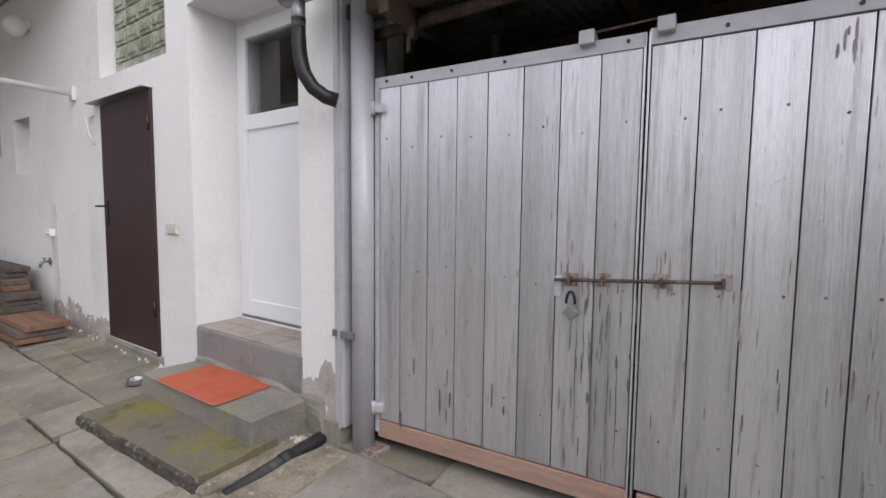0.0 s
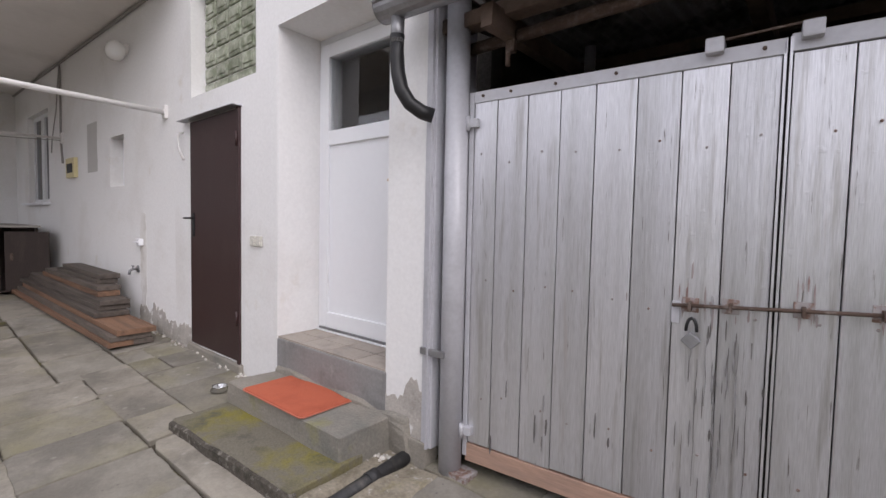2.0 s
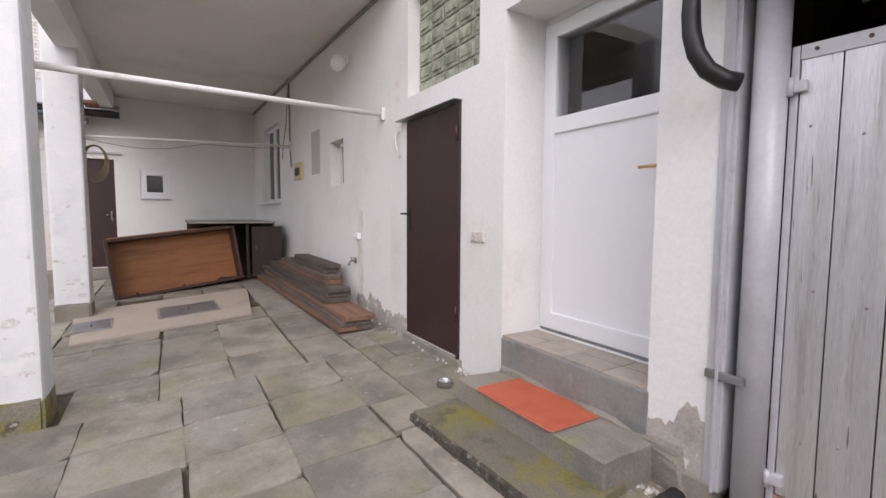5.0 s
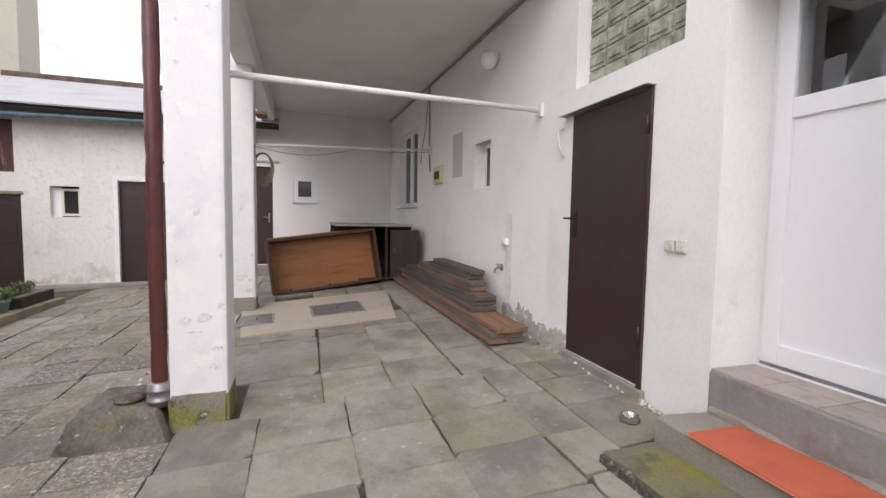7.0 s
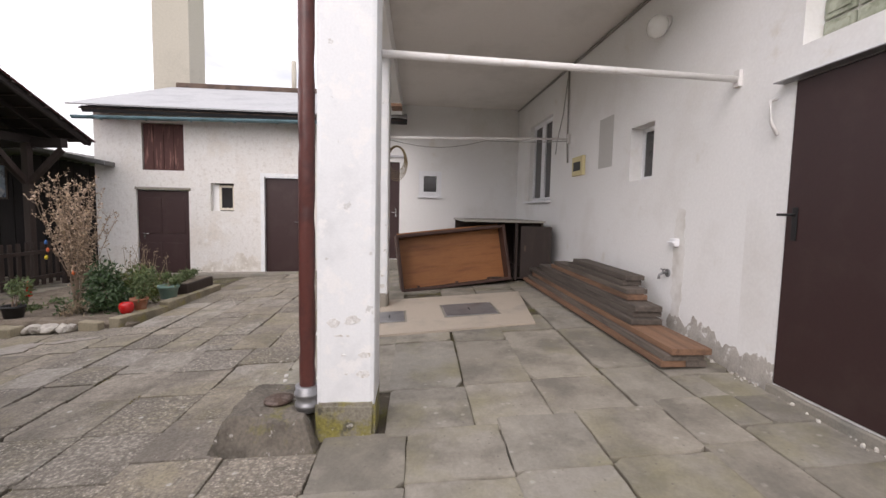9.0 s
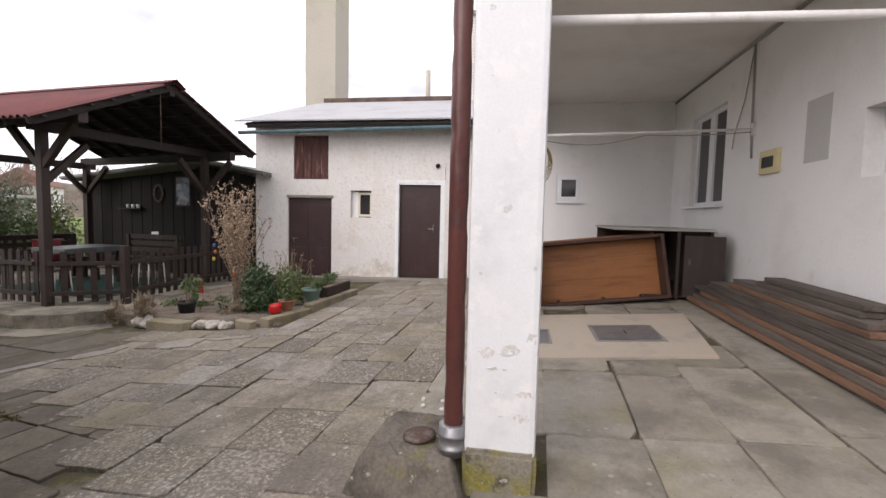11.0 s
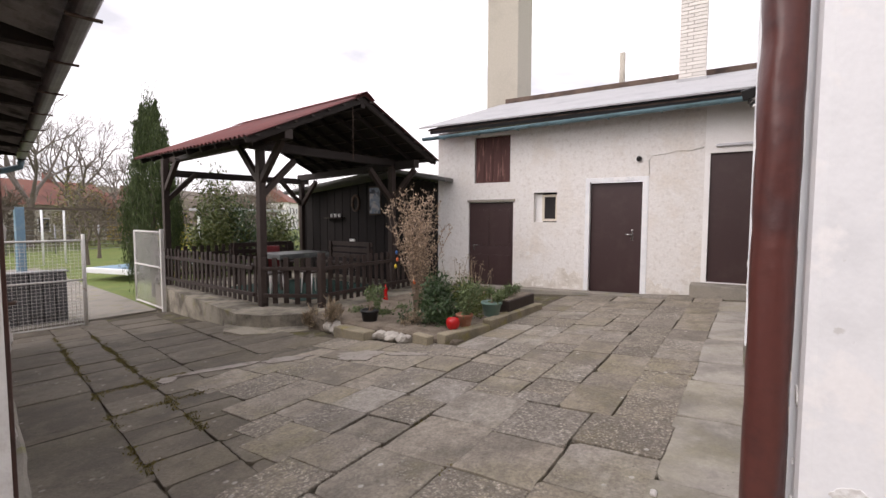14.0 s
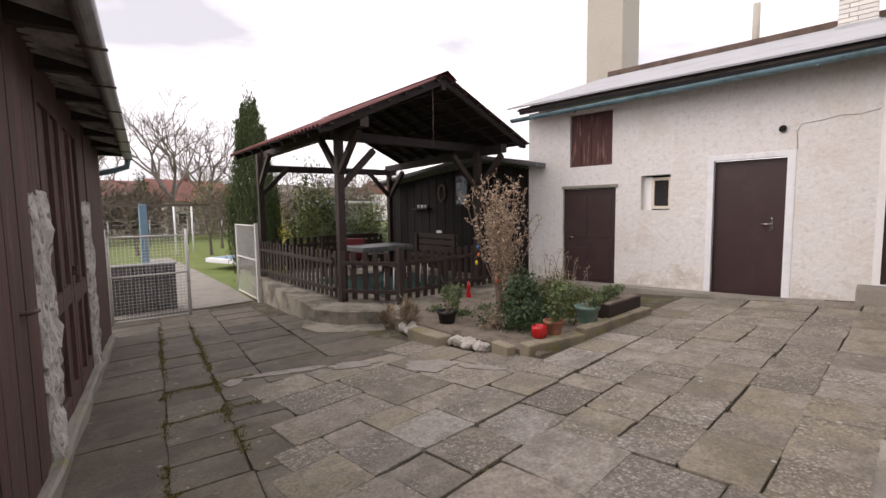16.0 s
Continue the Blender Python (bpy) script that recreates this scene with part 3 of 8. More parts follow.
edges_b = [1.262, 1.426, 1.586, 1.738, 1.891, 2.045, 2.20, 2.36, 2.53, 2.70]
for edges in (edges_a, edges_b):
    for a, b in zip(edges, edges[1:]):
        d = random.uniform(-0.0015, 0.0015)
        part("board", boxed(a + 0.002, b - 0.002, d, 0.024 + d, 0.172 + random.uniform(0, 0.008), 1.902, bev=0.003), M_SILVER, gate)
part("rail", boxed(0.0, 1.245, -0.008, 0.03, 1.9, 1.955, bev=0.003), M_SILVERPIPE, gate, "silver steel top rail with bolts")
part("rail", boxed(1.255, 2.71, -0.008, 0.03, 1.905, 1.965, bev=0.003), M_SILVERPIPE, gate, "silver steel top rail with bolts")
part("frame_bar", boxed(-0.028, -0.002, -0.006, 0.03, 0.1, 1.955, bev=0.003), M_SILVERPIPE, gate)
part("frame_bar", boxed(1.236, 1.244, -0.008, 0.035, 0.12, 1.95), M_SILVER, gate)
part("frame_bar", boxed(1.252, 1.260, -0.008, 0.035, 0.12, 1.955), M_SILVER, gate)
streaks = [(1.83 + random.uniform(-0.04, 0.04), 1.82 + random.uniform(-0.04, 0.04), random.uniform(0.002, 0.005), random.uniform(0.012, 0.04), M_PRIMER) for _ in range(6)]
for cx_, cz_, sx_, sz_, n_, mm in ((1.08, 1.02, 0.09, 0.05, 16, M_PRIMER), (1.34, 1.05, 0.05, 0.06, 9, M_PRIMER), (1.56, 0.95, 0.05, 0.07, 7, M_PRIMER), (1.87, 0.75, 0.05, 0.07, 6, M_PRIMER), (1.12, 0.8, 0.07, 0.1, 16, M_BAREOLD), (1.05, 0.48, 0.06, 0.14, 10, M_BAREOLD), (0.4, 0.4, 0.3, 0.12, 8, M_BAREOLD), (1.6, 0.5, 0.25, 0.18, 9, M_BAREOLD)):
    for _ in range(n_):
        streaks.append((cx_ + random.gauss(0, sx_), cz_ + random.gauss(0, sz_), random.uniform(0.0012, 0.005), random.uniform(0.015, 0.07), mm))
for layer, (px_, pz_, rx_, rz_, mm) in enumerate(streaks):
    part("worn_patch", prism([(px_ + rx_ * math.cos(a) * random.uniform(0.6, 1.15), pz_ + rz_ * math.sin(a) * random.uniform(0.75, 1.1)) for a in [6.2832 * j / 14 for j in range(14)]], "y", -0.0034 - 0.00004 * layer, 0.004), mm, gate)
for cx_, z0_, z1_, w_ in ((1.083, 0.18, 0.84, 0.005), (1.15, 0.42, 0.88, 0.003), (1.02, 0.3, 0.8, 0.0022), (1.185, 0.25, 0.7, 0.0022), (1.05, 0.62, 0.93, 0.003), (1.12, 0.66, 0.86, 0.007)):
    part("crack", prism([(cx_ + w_ * side_ * (0.35 + abs(noise.noise((z0_ + k * 0.31, cx_ * 9, side_)))) * math.sin(math.pi * (k + 0.4) / 12.8) + 0.004 * noise.noise((k * 0.4, cx_ * 5, 1.0)), z0_ + (z1_ - z0_) * k / 12) for side_, ks_ in ((-1, range(13)), (1, range(12, -1, -1))) for k in ks_], "y", -0.0045, 0.003), M_BAREOLD, gate)
part("kickboard", boxed(-0.01, 1.24, -0.004, 0.022, 0.075, 0.168, bev=0.004), M_BAREWOOD, gate, "bare reddish board along the gate's foot")
part("kickboard", boxed(1.275, 2.7, -0.004, 0.022, 0.06, 0.165, bev=0.004), M_BAREWOOD, gate, "bare reddish board along the gate's foot")
# Dark sheet standing for the shade behind the board gaps.
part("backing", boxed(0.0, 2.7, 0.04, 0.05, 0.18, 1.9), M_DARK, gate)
for x in (0.05, 0.2, 0.42, 0.68, 1.18, 1.5, 1.85, 2.2):
    part("bolt_head", tubed((x, -0.016, 1.93), (x, -0.006, 1.93), 0.007, seg=8), M_RUST, gate)
for x in (0.07, 0.21, 0.37, 0.53, 0.70, 0.86, 1.03, 1.19, 1.36, 1.52, 1.68, 1.83, 1.98):
    for z in (0.42, 1.0, 1.62):
        bm = bmesh.new()
        bmesh.ops.create_icosphere(bm, subdivisions=1, radius=0.006, matrix=pose(x + random.uniform(-0.03, 0.03), -0.001, z + random.uniform(-0.03, 0.03)))
        part("nail", bm, M_RUSTPLATE, gate)
for z in (1.8, 0.24):
    h = part("hinge", boxed(-0.11, 0.03, -0.03, 0.02, z - 0.022, z + 0.022, bev=0.006), M_SILVERPIPE, gate, "silver painted strap hinge")
    part("pin", tubed((-0.02, -0.03, z - 0.035), (-0.02, -0.03, z + 0.035), 0.012, seg=10), M_SILVERPIPE, h)
for x in (1.03, 1.31):
    part("catch_block", boxed(x - 0.03, x + 0.03, -0.045, 0.04, 1.935, 1.99, bev=0.006), M_SILVERPIPE, gate)
part("catch_rod", tubed((1.03, -0.005, 1.985), (1.33, -0.005, 2.0), 0.005, seg=8), M_RUST, gate)
bolt = part("bolt_bar", tubed((0.93, -0.03, 1.003), (1.53, -0.03, 1.038), 0.007, seg=10), M_RUST, gate, "rusty sliding bolt")
for x, z in ((0.99, 1.006), (1.12, 1.014), (1.33, 1.026), (1.53, 1.038)):
    part("bolt_plate", boxed(x - 0.028, x + 0.028, -0.006, 0.0, z - 0.028, z + 0.028, bev=0.002), M_RUSTPLATE, bolt)
    part("staple", boxed(x - 0.006, x + 0.006, -0.045, 0.0, z - 0.02, z + 0.014, bev=0.003), M_RUST, bolt)
part("hasp", boxed(0.925, 0.955, -0.012, 0.0, 0.93, 1.015, bev=0.003), M_SILVERPIPE, bolt)
lock = part("padlock", boxed(-0.025, 0.025, -0.012, 0.012, -0.025, 0.025, bev=0.005, m=pose(1.0, -0.035, 0.875, 0, 40, 0)), M_ZINC, gate, "grey steel padlock")
part("shackle", swept([(1.0 + 0.018 * math.cos(a), -0.035, 0.91 + 0.05 * math.sin(a)) for a in [math.pi * k / 8 for k in range(9)]], 0.006, 8), M_BLACK, lock)

# the round steel post and the flat strip beside the gate
post = thing("gate_post", pose(-1.505, 1.93, g(-1.5, 1.93)), "round silver-painted steel gate post set in the paving", "post")
part("post_tube", tubed((0, 0, -0.05), (0, 0, 2.4), 0.06, seg=24), M_SILVERPIPE, post)
part("foot_plate", boxed(0.02, 0.14, -0.05, 0.06, -0.02, 0.02, bev=0.004), M_RUSTPLATE, post, "rusty foot plate")
for z in (0.62,):
    part("clamp", boxed(-0.16, 0.0, -0.075, -0.055, z - 0.018, z + 0.018, bev=0.004), M_ZINC, post)
strip = thing("wall_strip", pose(-1.625, 1.9, g(-1.6, 1.9)), "grey folded metal strip covering the wall's end", "cover strip")
part("sheet", boxed(-0.035, 0.035, -0.03, 0.3, 0.1, 2.6, bev=0.004), M_SILVERPIPE, strip)
part("fold", boxed(0.008, 0.02, -0.05, -0.03, 0.1, 2.6), M_SILVERPIPE, strip)

# shelter roof: timber, corrugated sheet, gutter
def corrugated(u0, u1, v0, v1, pitch=0.076, amp=0.012, thick=0.004, nv=1, uneven=0.0):
    """A corrugated sheet: waves along u, flat along v; local z up."""
    bm = bmesh.new()
    n = max(8, round((u1 - u0) / pitch * 6))
    rows = []
    for side in (0, 1):
        for j in range(nv + 1):
            row = []
            for i in range(n + 1):
                u = u0 + (u1 - u0) * i / n
                v = v0 + (v1 - v0) * j / nv
                e = uneven * math.sin(u * 23.0) * (1 if j in (0, nv) else 0)
                row.append(bm.verts.new((u, v + e, amp * math.cos(2 * math.pi * u / pitch) - side * thick)))
            rows.append(row)
    top, bot = rows[:nv + 1], rows[nv + 1:]
    for grid in (top, bot):
        for a, b in zip(grid, grid[1:]):
            for i in range(n):
                f = bm.faces.new((a[i], a[i + 1], b[i + 1], b[i]))
                f.smooth = True
    for a, b in ((top[0], bot[0]), (top[-1], bot[-1])):
        for i in range(n):
            bm.faces.new((a[i], a[i + 1], b[i + 1], b[i]))
    bmesh.ops.recalc_face_normals(bm, faces=bm.faces)
    return bm


def half_gutter(length, r, seg=10, t=0.004):
    """A half-round gutter along +x."""
    prof = [(r * math.cos(math.pi + math.pi * k / seg), r * math.sin(math.pi + math.pi * k / seg)) for k in range(seg + 1)]
    prof += [((r - t) * math.cos(2 * math.pi - math.pi * k / seg), (r - t) * math.sin(2 * math.pi - math.pi * k / seg)) for k in range(seg + 1)]
    return prism(prof, "x", 0, length)


M_DARKSHEET = mat("sooty_corrugated_sheet", (0.30, 0.285, 0.275), 0.7, metal=0.3, tones=[((0.06, 0.05, 0.045), 0.45, 0.65, 3.0)], fine=40, amount=0.2, bump=0.1)
M_OLDTIMBER = mat("old_brown_timber", (0.12, 0.082, 0.062), 0.85, tones=[((0.05, 0.035, 0.03), 0.45, 0.65, 4.0)], fine=30, amount=0.3, bump=0.4)
shelter = thing("shelter", pose(-1.6, 1.7, 0), "dark open-fronted timber shelter with a corrugated roof", "shed")
roof = part("roof", corrugated(-0.15, 6.0, 0.0, 4.6), M_DARKSHEET, shelter, "dark corrugated roof sheet seen from below")
roof.matrix_basis = pose(0, 0.02, 2.42, 5, 0, 0)
for y, z in ((0.25, 2.33), (1.5, 2.43), (3.0, 2.56)):
    part("purlin", boxed(-0.05, 6.0, y - 0.05, y + 0.05, z - 0.07, z, bev=0.008), M_OLDTIMBER, shelter)
for x in (0.35, 1.3, 2.3, 3.3):
    part("rafter", boxed(x - 0.03, x + 0.03, 0.1, 4.5, 2.18, 2.28, m=pose(0, 0, 0, 0, 0, 0)), M_OLDTIMBER, shelter)
part("tie_rod", tubed((0.1, 0.33, 2.2), (6.0, 0.33, 2.3), 0.03, seg=10), M_RUST, shelter, "rusty round bar under the eave")
part("hanger", boxed(0.33, 0.38, 0.29, 0.32, 2.12, 2.32, bev=0.006), M_RUST, shelter)
part("hanger_bolt", tubed((0.36, 0.27, 2.05), (0.36, 0.27, 2.12), 0.012, seg=8), M_RUST, shelter)
part("pole", tubed((0.5, 0.9, 0.0), (0.5, 0.9, 2.3), 0.03, seg=10), M_ZINC, shelter)
# The shelter's inner shade is in the dark colour of these walls.
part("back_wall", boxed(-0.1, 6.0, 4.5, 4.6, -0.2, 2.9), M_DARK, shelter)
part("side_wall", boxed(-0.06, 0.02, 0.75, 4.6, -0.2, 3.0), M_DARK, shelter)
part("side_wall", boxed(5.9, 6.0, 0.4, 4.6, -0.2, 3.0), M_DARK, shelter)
part("earth_floor", boxed(-0.1, 6.0, 0.4, 4.6, -0.3, -0.02), M_DIRT, shelter)
part("front_panel", boxed(2.95, 6.0, 0.45, 0.5, -0.2, 2.3), M_DARKWOOD, shelter)
gutter = thing("shelter_gutter", pose(-1.79, 1.68, 2.36, 0, 0.6, 1.5), "grey half-round zinc gutter with a short black rubber hose", "gutter")
part("trough", half_gutter(6.0, 0.075), M_ZINC, gutter)
part("end_cap", tubed((-0.004, 0, 0), (0.006, 0, 0), 0.075, seg=20), M_ZINC, gutter)
part("edge_bead", tubed((0, -0.075, 0.002), (6.0, -0.075, 0.002), 0.008, seg=8), M_ZINC, gutter)
part("outlet", tubed((0.1, 0, -0.19), (0.1, 0, -0.06), 0.033, seg=16), M_ZINC, gutter)
part("hose", swept([(0.1, 0, -0.15), (0.1, 0.0, -0.25), (0.105, 0.005, -0.33), (0.125, 0.01, -0.41), (0.155, 0.04, -0.475), (0.20, 0.08, -0.515), (0.24, 0.12, -0.53)], 0.036, 16), M_BLACK, gutter, "bent black rubber hose")
part("bracket", boxed(0.52, 0.55, -0.085, 0.085, -0.085, -0.07, bev=0.003), M_ZINC, gutter)

# ---- brown steel door ----
bd = thing("door_brown", pose(-4.62, 1.87, 0.14), "plain dark brown painted steel door, shut", "door", kind="structure")
part("door_leaf", boxed(0.012, 0.95, 0.0, 0.045, 0.0, 2.05, bev=0.006), M_DOORBROWN, bd)
part("door_frame", boxed(0.93, 0.965, -0.012, 0.06, -0.02, 2.06, bev=0.004), M_DOORBROWN, bd)
part("flashing", boxed(-0.11, 0.98, -0.07, 0.03, 2.062, 2.068, m=pose(0, 0, 0, 0, 0, 0)), M_ZINC, bd, "thin metal drip edge above the door")
hb = part("handle_plate", boxed(0.07, 0.11, -0.012, 0.0, 1.0, 1.22, bev=0.004), M_BLACK, bd)
part("handle", swept([(0.09, -0.01, 1.17), (0.09, -0.05, 1.17), (0.0, -0.055, 1.17)], 0.009, 8), M_BLACK, hb)
for z in (0.3, 1.75):
    part("hinge", tubed((0.945, -0.02, z), (0.945, -0.02, z + 0.12), 0.011, seg=8), M_DOORBROWN, bd)
sill_b = structure(part("door_sill", rough_block(-4.66, -3.62, 1.845, 1.92, -0.1, 0.125, 33, 0.012, 8, 0.01), M_CONCRETE), "rough concrete sill under the brown door", "sill")

# ---- glass block window ----
gbw = thing("window_1", pose(-4.6, 2.0, 2.42), "window of pale green glass blocks set in mortar", "window", kind="structure")
part("mortar_bed", boxed(0.0, 1.18, 0.02, 0.08, 0.0, 1.02), mat("pale_mortar", (0.55, 0.54, 0.49), 0.95, fine=40, amount=0.1), gbw)
for i in range(5):
    for j in range(7):
        x, z = 0.01 + i * 0.2335, 0.008 + j * 0.145
        b = boxed(x, x + 0.219, 0.0, 0.09, z, z + 0.131, bev=0.014)
        box(b, x + 0.03, x + 0.19, -0.012, 0.006, z + 0.03, z + 0.1, bev=0.01)
        part("glass_block", b, M_GLASSBLOCK, gbw)
# Unseen pale sheet, added to lighten the glass blocks.
structure(part("window_backing", boxed(-4.65, -3.38, 2.32, 2.36, 2.3, 3.5), mat("pale_block_backing", (0.42, 0.45, 0.36), 0.9)), "added pale sheet behind the glass blocks", "wall")

# ---- white front door in its recess ----
wd = thing("door_white", pose(-3.16, 2.24, 0.45), "white plastic front door with a glazed upper half, shut", "door", kind="structure")
for nm, a in (("frame_post", (0.0, 0.07, 0, 0.07, 0.0, 2.27)), ("frame_post", (1.15, 1.23, 0, 0.07, 0.0, 2.27)), ("frame_head", (0.07, 1.15, 0, 0.07, 2.2, 2.27))):
    part(nm, boxed(*a, bev=0.006), M_PVC, wd)
for nm, a in (("sash_post", (0.075, 0.175, -0.014, 0.06, 0.03, 2.19)), ("sash_post", (1.045, 1.145, -0.014, 0.06, 0.03, 2.19)), ("sash_rail", (0.175, 1.045, -0.014, 0.06, 2.09, 2.19)),
              ("sash_rail", (0.175, 1.045, -0.014, 0.06, 1.43, 1.54)), ("sash_rail", (0.175, 1.045, -0.014, 0.06, 0.03, 0.15))):
    part(nm, boxed(*a, bev=0.007), M_PVC, wd)
part("panel", boxed(0.17, 1.05, 0.006, 0.04, 0.14, 1.44), M_PVC, wd)
pane = part("pane", boxed(0.17, 1.05, 0.012, 0.032, 1.53, 2.1), M_GLAZING, wd, "dark reflecting glass pane")
pane.visible_shadow = False
part("weather_bar", boxed(0.08, 1.14, -0.02, 0.03, 0.015, 0.03), M_ZINC, wd)
part("threshold", boxed(0.0, 1.23, -0.03, 0.07, -0.03, 0.012, bev=0.004), M_PVC, wd)
M_BRASS = mat("brass", (0.55, 0.36, 0.12), 0.35, metal=0.9, fine=60, amount=0.1)
hp = part("handle_plate", boxed(1.005, 1.035, -0.024, -0.014, 0.95, 1.2, bev=0.004), M_BRASS, wd, "brass door handle")
part("handle", swept([(1.02, -0.02, 1.13), (1.02, -0.065, 1.13), (0.90, -0.07, 1.13)], 0.009, 8), M_BRASS, hp)
structure(part("room_wall", boxed(-3.2, -1.6, 2.42, 2.9, 0.35, 0.45), M_SCREED), "floor of the hall behind the white door", "floor")
# Dark colour stands for the unlit hall, so the pane's reflection shows.
M_ROOM = mat("dimmed_hall_wall", (0.09, 0.08, 0.072), 0.9)
structure(part("wall_hall", boxed(-3.3, -1.66, 2.86, 2.89, 0.3, 2.8), M_ROOM), "hall wall behind the white door, darkened to stand for shade", "wall")

# raised doorstep with tiles, two concrete steps, mat, bowl
st = thing("door_step", pose(-3.11, 1.88, 0), "raised concrete doorstep with worn buff tiles on top", "step", kind="structure")
part("step_block", boxed(-0.0, 1.17, -0.005, 0.4, -0.2, 0.44, bev=0.012), mat("smooth_grey_cement", (0.26, 0.255, 0.25), 0.88, tones=[((0.185, 0.18, 0.175), 0.48, 0.66, 3.0), ((0.34, 0.33, 0.315), 0.58, 0.68, 5.0)], fine=60, amount=0.15, bump=0.3), st)
M_TILE = mat("buff_clay_tile", (0.36, 0.315, 0.27), 0.7, tones=[((0.26, 0.235, 0.205), 0.5, 0.7, 6.0)], fine=60, amount=0.15, bump=0.2, per_object=0.1)
for i in range(4):
    for j in range(2):
        part("tile", boxed(i * 0.29 + 0.006, i * 0.29 + 0.288, 0.0 + j * 0.18 + 0.004, j * 0.18 + 0.178, 0.438, 0.452, bev=0.003), M_TILE, st)


lower = tagged(part("concrete_step", rough_block(-3.1, -1.87, 1.165, 1.62, -0.15, 0.06, 1, 0.008, 12, 0.008), M_STEPMOSS), "low mossy concrete step with a worn pebbly edge", "step", "entrance steps")
STEP_TURN = Matrix.Translation((-3.1, 1.165, 0)) @ Matrix.Rotation(radians(2.4), 4, "Z") @ Matrix.Translation((3.1, -1.165, 0))
lower.matrix_world = STEP_TURN
M_STEPFACE = mat("bared_pebbly_concrete", (0.085, 0.075, 0.06), 0.95, tones=[((0.20, 0.185, 0.16), 0.56, 0.62, 26.0), ((0.045, 0.04, 0.03), 0.5, 0.65, 7.0)], fine=60, amount=0.5, bump=1.0, bump_scale=45, depth=0.015)
structure(part("step_front", rough_block(-3.11, -1.86, 1.145, 1.2, -0.15, 0.05, 61, 0.009, 18, 0.01), M_STEPFACE), "dark crumbling pebbly front of the low step", "trim").matrix_world = STEP_TURN
upper = tagged(part("concrete_step", rough_block(-3.12, -1.9, 1.52, 1.9, -0.15, 0.2, 2, 0.01, 10, 0.008), M_CONCRETE), "grey concrete step in front of the doorstep", "step", "entrance steps")
structure(part("rubble_edge", rough_block(-3.1, -1.72, 1.86, 1.95, -0.1, 0.24, 5, 0.03, 9), M_CONCRETE), "crumbling mortar along the doorstep's foot", "trim")


def rounded_sheet(w, d, t, r, wave=0.0):
    bm = bmesh.new()
    out = []
    for cx, cy, a0 in ((w / 2 - r, d / 2 - r, 0), (-w / 2 + r, d / 2 - r, 90), (-w / 2 + r, -d / 2 + r, 180), (w / 2 - r, -d / 2 + r, 270)):
        for k in range(5):
            a = radians(a0 + 22.5 * k)
            out.append((cx + r * math.cos(a), cy + r * math.sin(a)))
    lo = [bm.verts.new((x, y, 0)) for x, y in out]
    hi = [bm.verts.new((x, y, t)) for x, y in out]
    bm.faces.new(lo[::-1]), bm.faces.new(hi)
    for i in range(len(out)):
        bm.faces.new((lo[i], lo[(i + 1) % len(out)], hi[(i + 1) % len(out)], hi[i]))
    return bm


door_mat = thing("door_mat", pose(-2.555, 1.69, 0.205, 0, 0, 0), "flat orange rubber-backed door mat on the concrete step", "mat")
part("pad", rounded_sheet(0.66, 0.365, 0.009, 0.03), M_MAT, door_mat)
part("border", rounded_sheet(0.68, 0.385, 0.005, 0.035), mat("orange_mat_border", (0.50, 0.16, 0.10), 0.8, fine=60, amount=0.1), door_mat)
M_STEEL = mat("stainless_steel", (0.6, 0.6, 0.6), 0.18, metal=1.0, fine=30, amount=0.05)
bowl = tagged(part("feeding_bowl", lathe([(0.085, 0.0), (0.09, 0.004), (0.07, 0.045), (0.075, 0.05), (0.066, 0.046), (0.06, 0.012), (0.001, 0.01)], 28), M_STEEL), "small shiny stainless steel feeding bowl on the paving", "bowl")
bowl.matrix_world = pose(-3.42, 1.6, g(-3.42, 1.6) + 0.008) @ Matrix.Diagonal((0.72, 0.72, 0.72, 1))

# tan mortar on both sides of the drain
M_TANMORTAR = mat("tan_gravelly_mortar", (0.30, 0.265, 0.205), 0.95, tones=[((0.19, 0.165, 0.12), 0.46, 0.62, 5.0), ((0.24, 0.215, 0.09), 0.54, 0.66, 3.0), ((0.42, 0.39, 0.34), 0.60, 0.66, 16.0)], fine=60, amount=0.35, bump=0.8, bump_scale=40)
for k, (xa_, xb_, ya_, yb_) in enumerate(((-1.93, -1.805, 1.22, 1.93), (-1.73, -1.5, 1.28, 1.86), (-2.0, -1.72, 1.06, 1.27))):
    structure(part("mortar_bed", rough_block(xa_, xb_, ya_, yb_, -0.2, g(xa_, (ya_ + yb_) / 2) + 0.012, 70 + k, 0.014, 9, 0.015), M_TANMORTAR), "tan gravelly mortar beside the drain pipe", "mortar")

# black drain pipe in the paving beside the steps
drain = thing("drain_pipe", pose(0, 0, 0), "black plastic drain pipe lying in a gap beside the steps", "drain pipe")
M_DRAIN = mat("dirty_black_plastic", (0.03, 0.03, 0.031), 0.6, tones=[((0.085, 0.078, 0.068), 0.5, 0.66, 9.0)], fine=60, amount=0.3, bump=0.2)
part("pipe", tubed((-1.785, 1.30, g(-1.785, 1.3) - 0.03), (-1.755, 1.95, g(-1.75, 1.95) + 0.01), 0.038, seg=16), M_DRAIN, drain)
part("collar", tubed((-1.771, 1.60, g(-1.77, 1.6) - 0.012), (-1.767, 1.66, g(-1.77, 1.66) - 0.008), 0.045, seg=16), M_DRAIN, drain)
part("inlet_box", boxed(-1.76, -1.62, 1.86, 1.97, -0.05, 0.13, bev=0.008), M_CONCRETE, drain, "dirty concrete inlet")

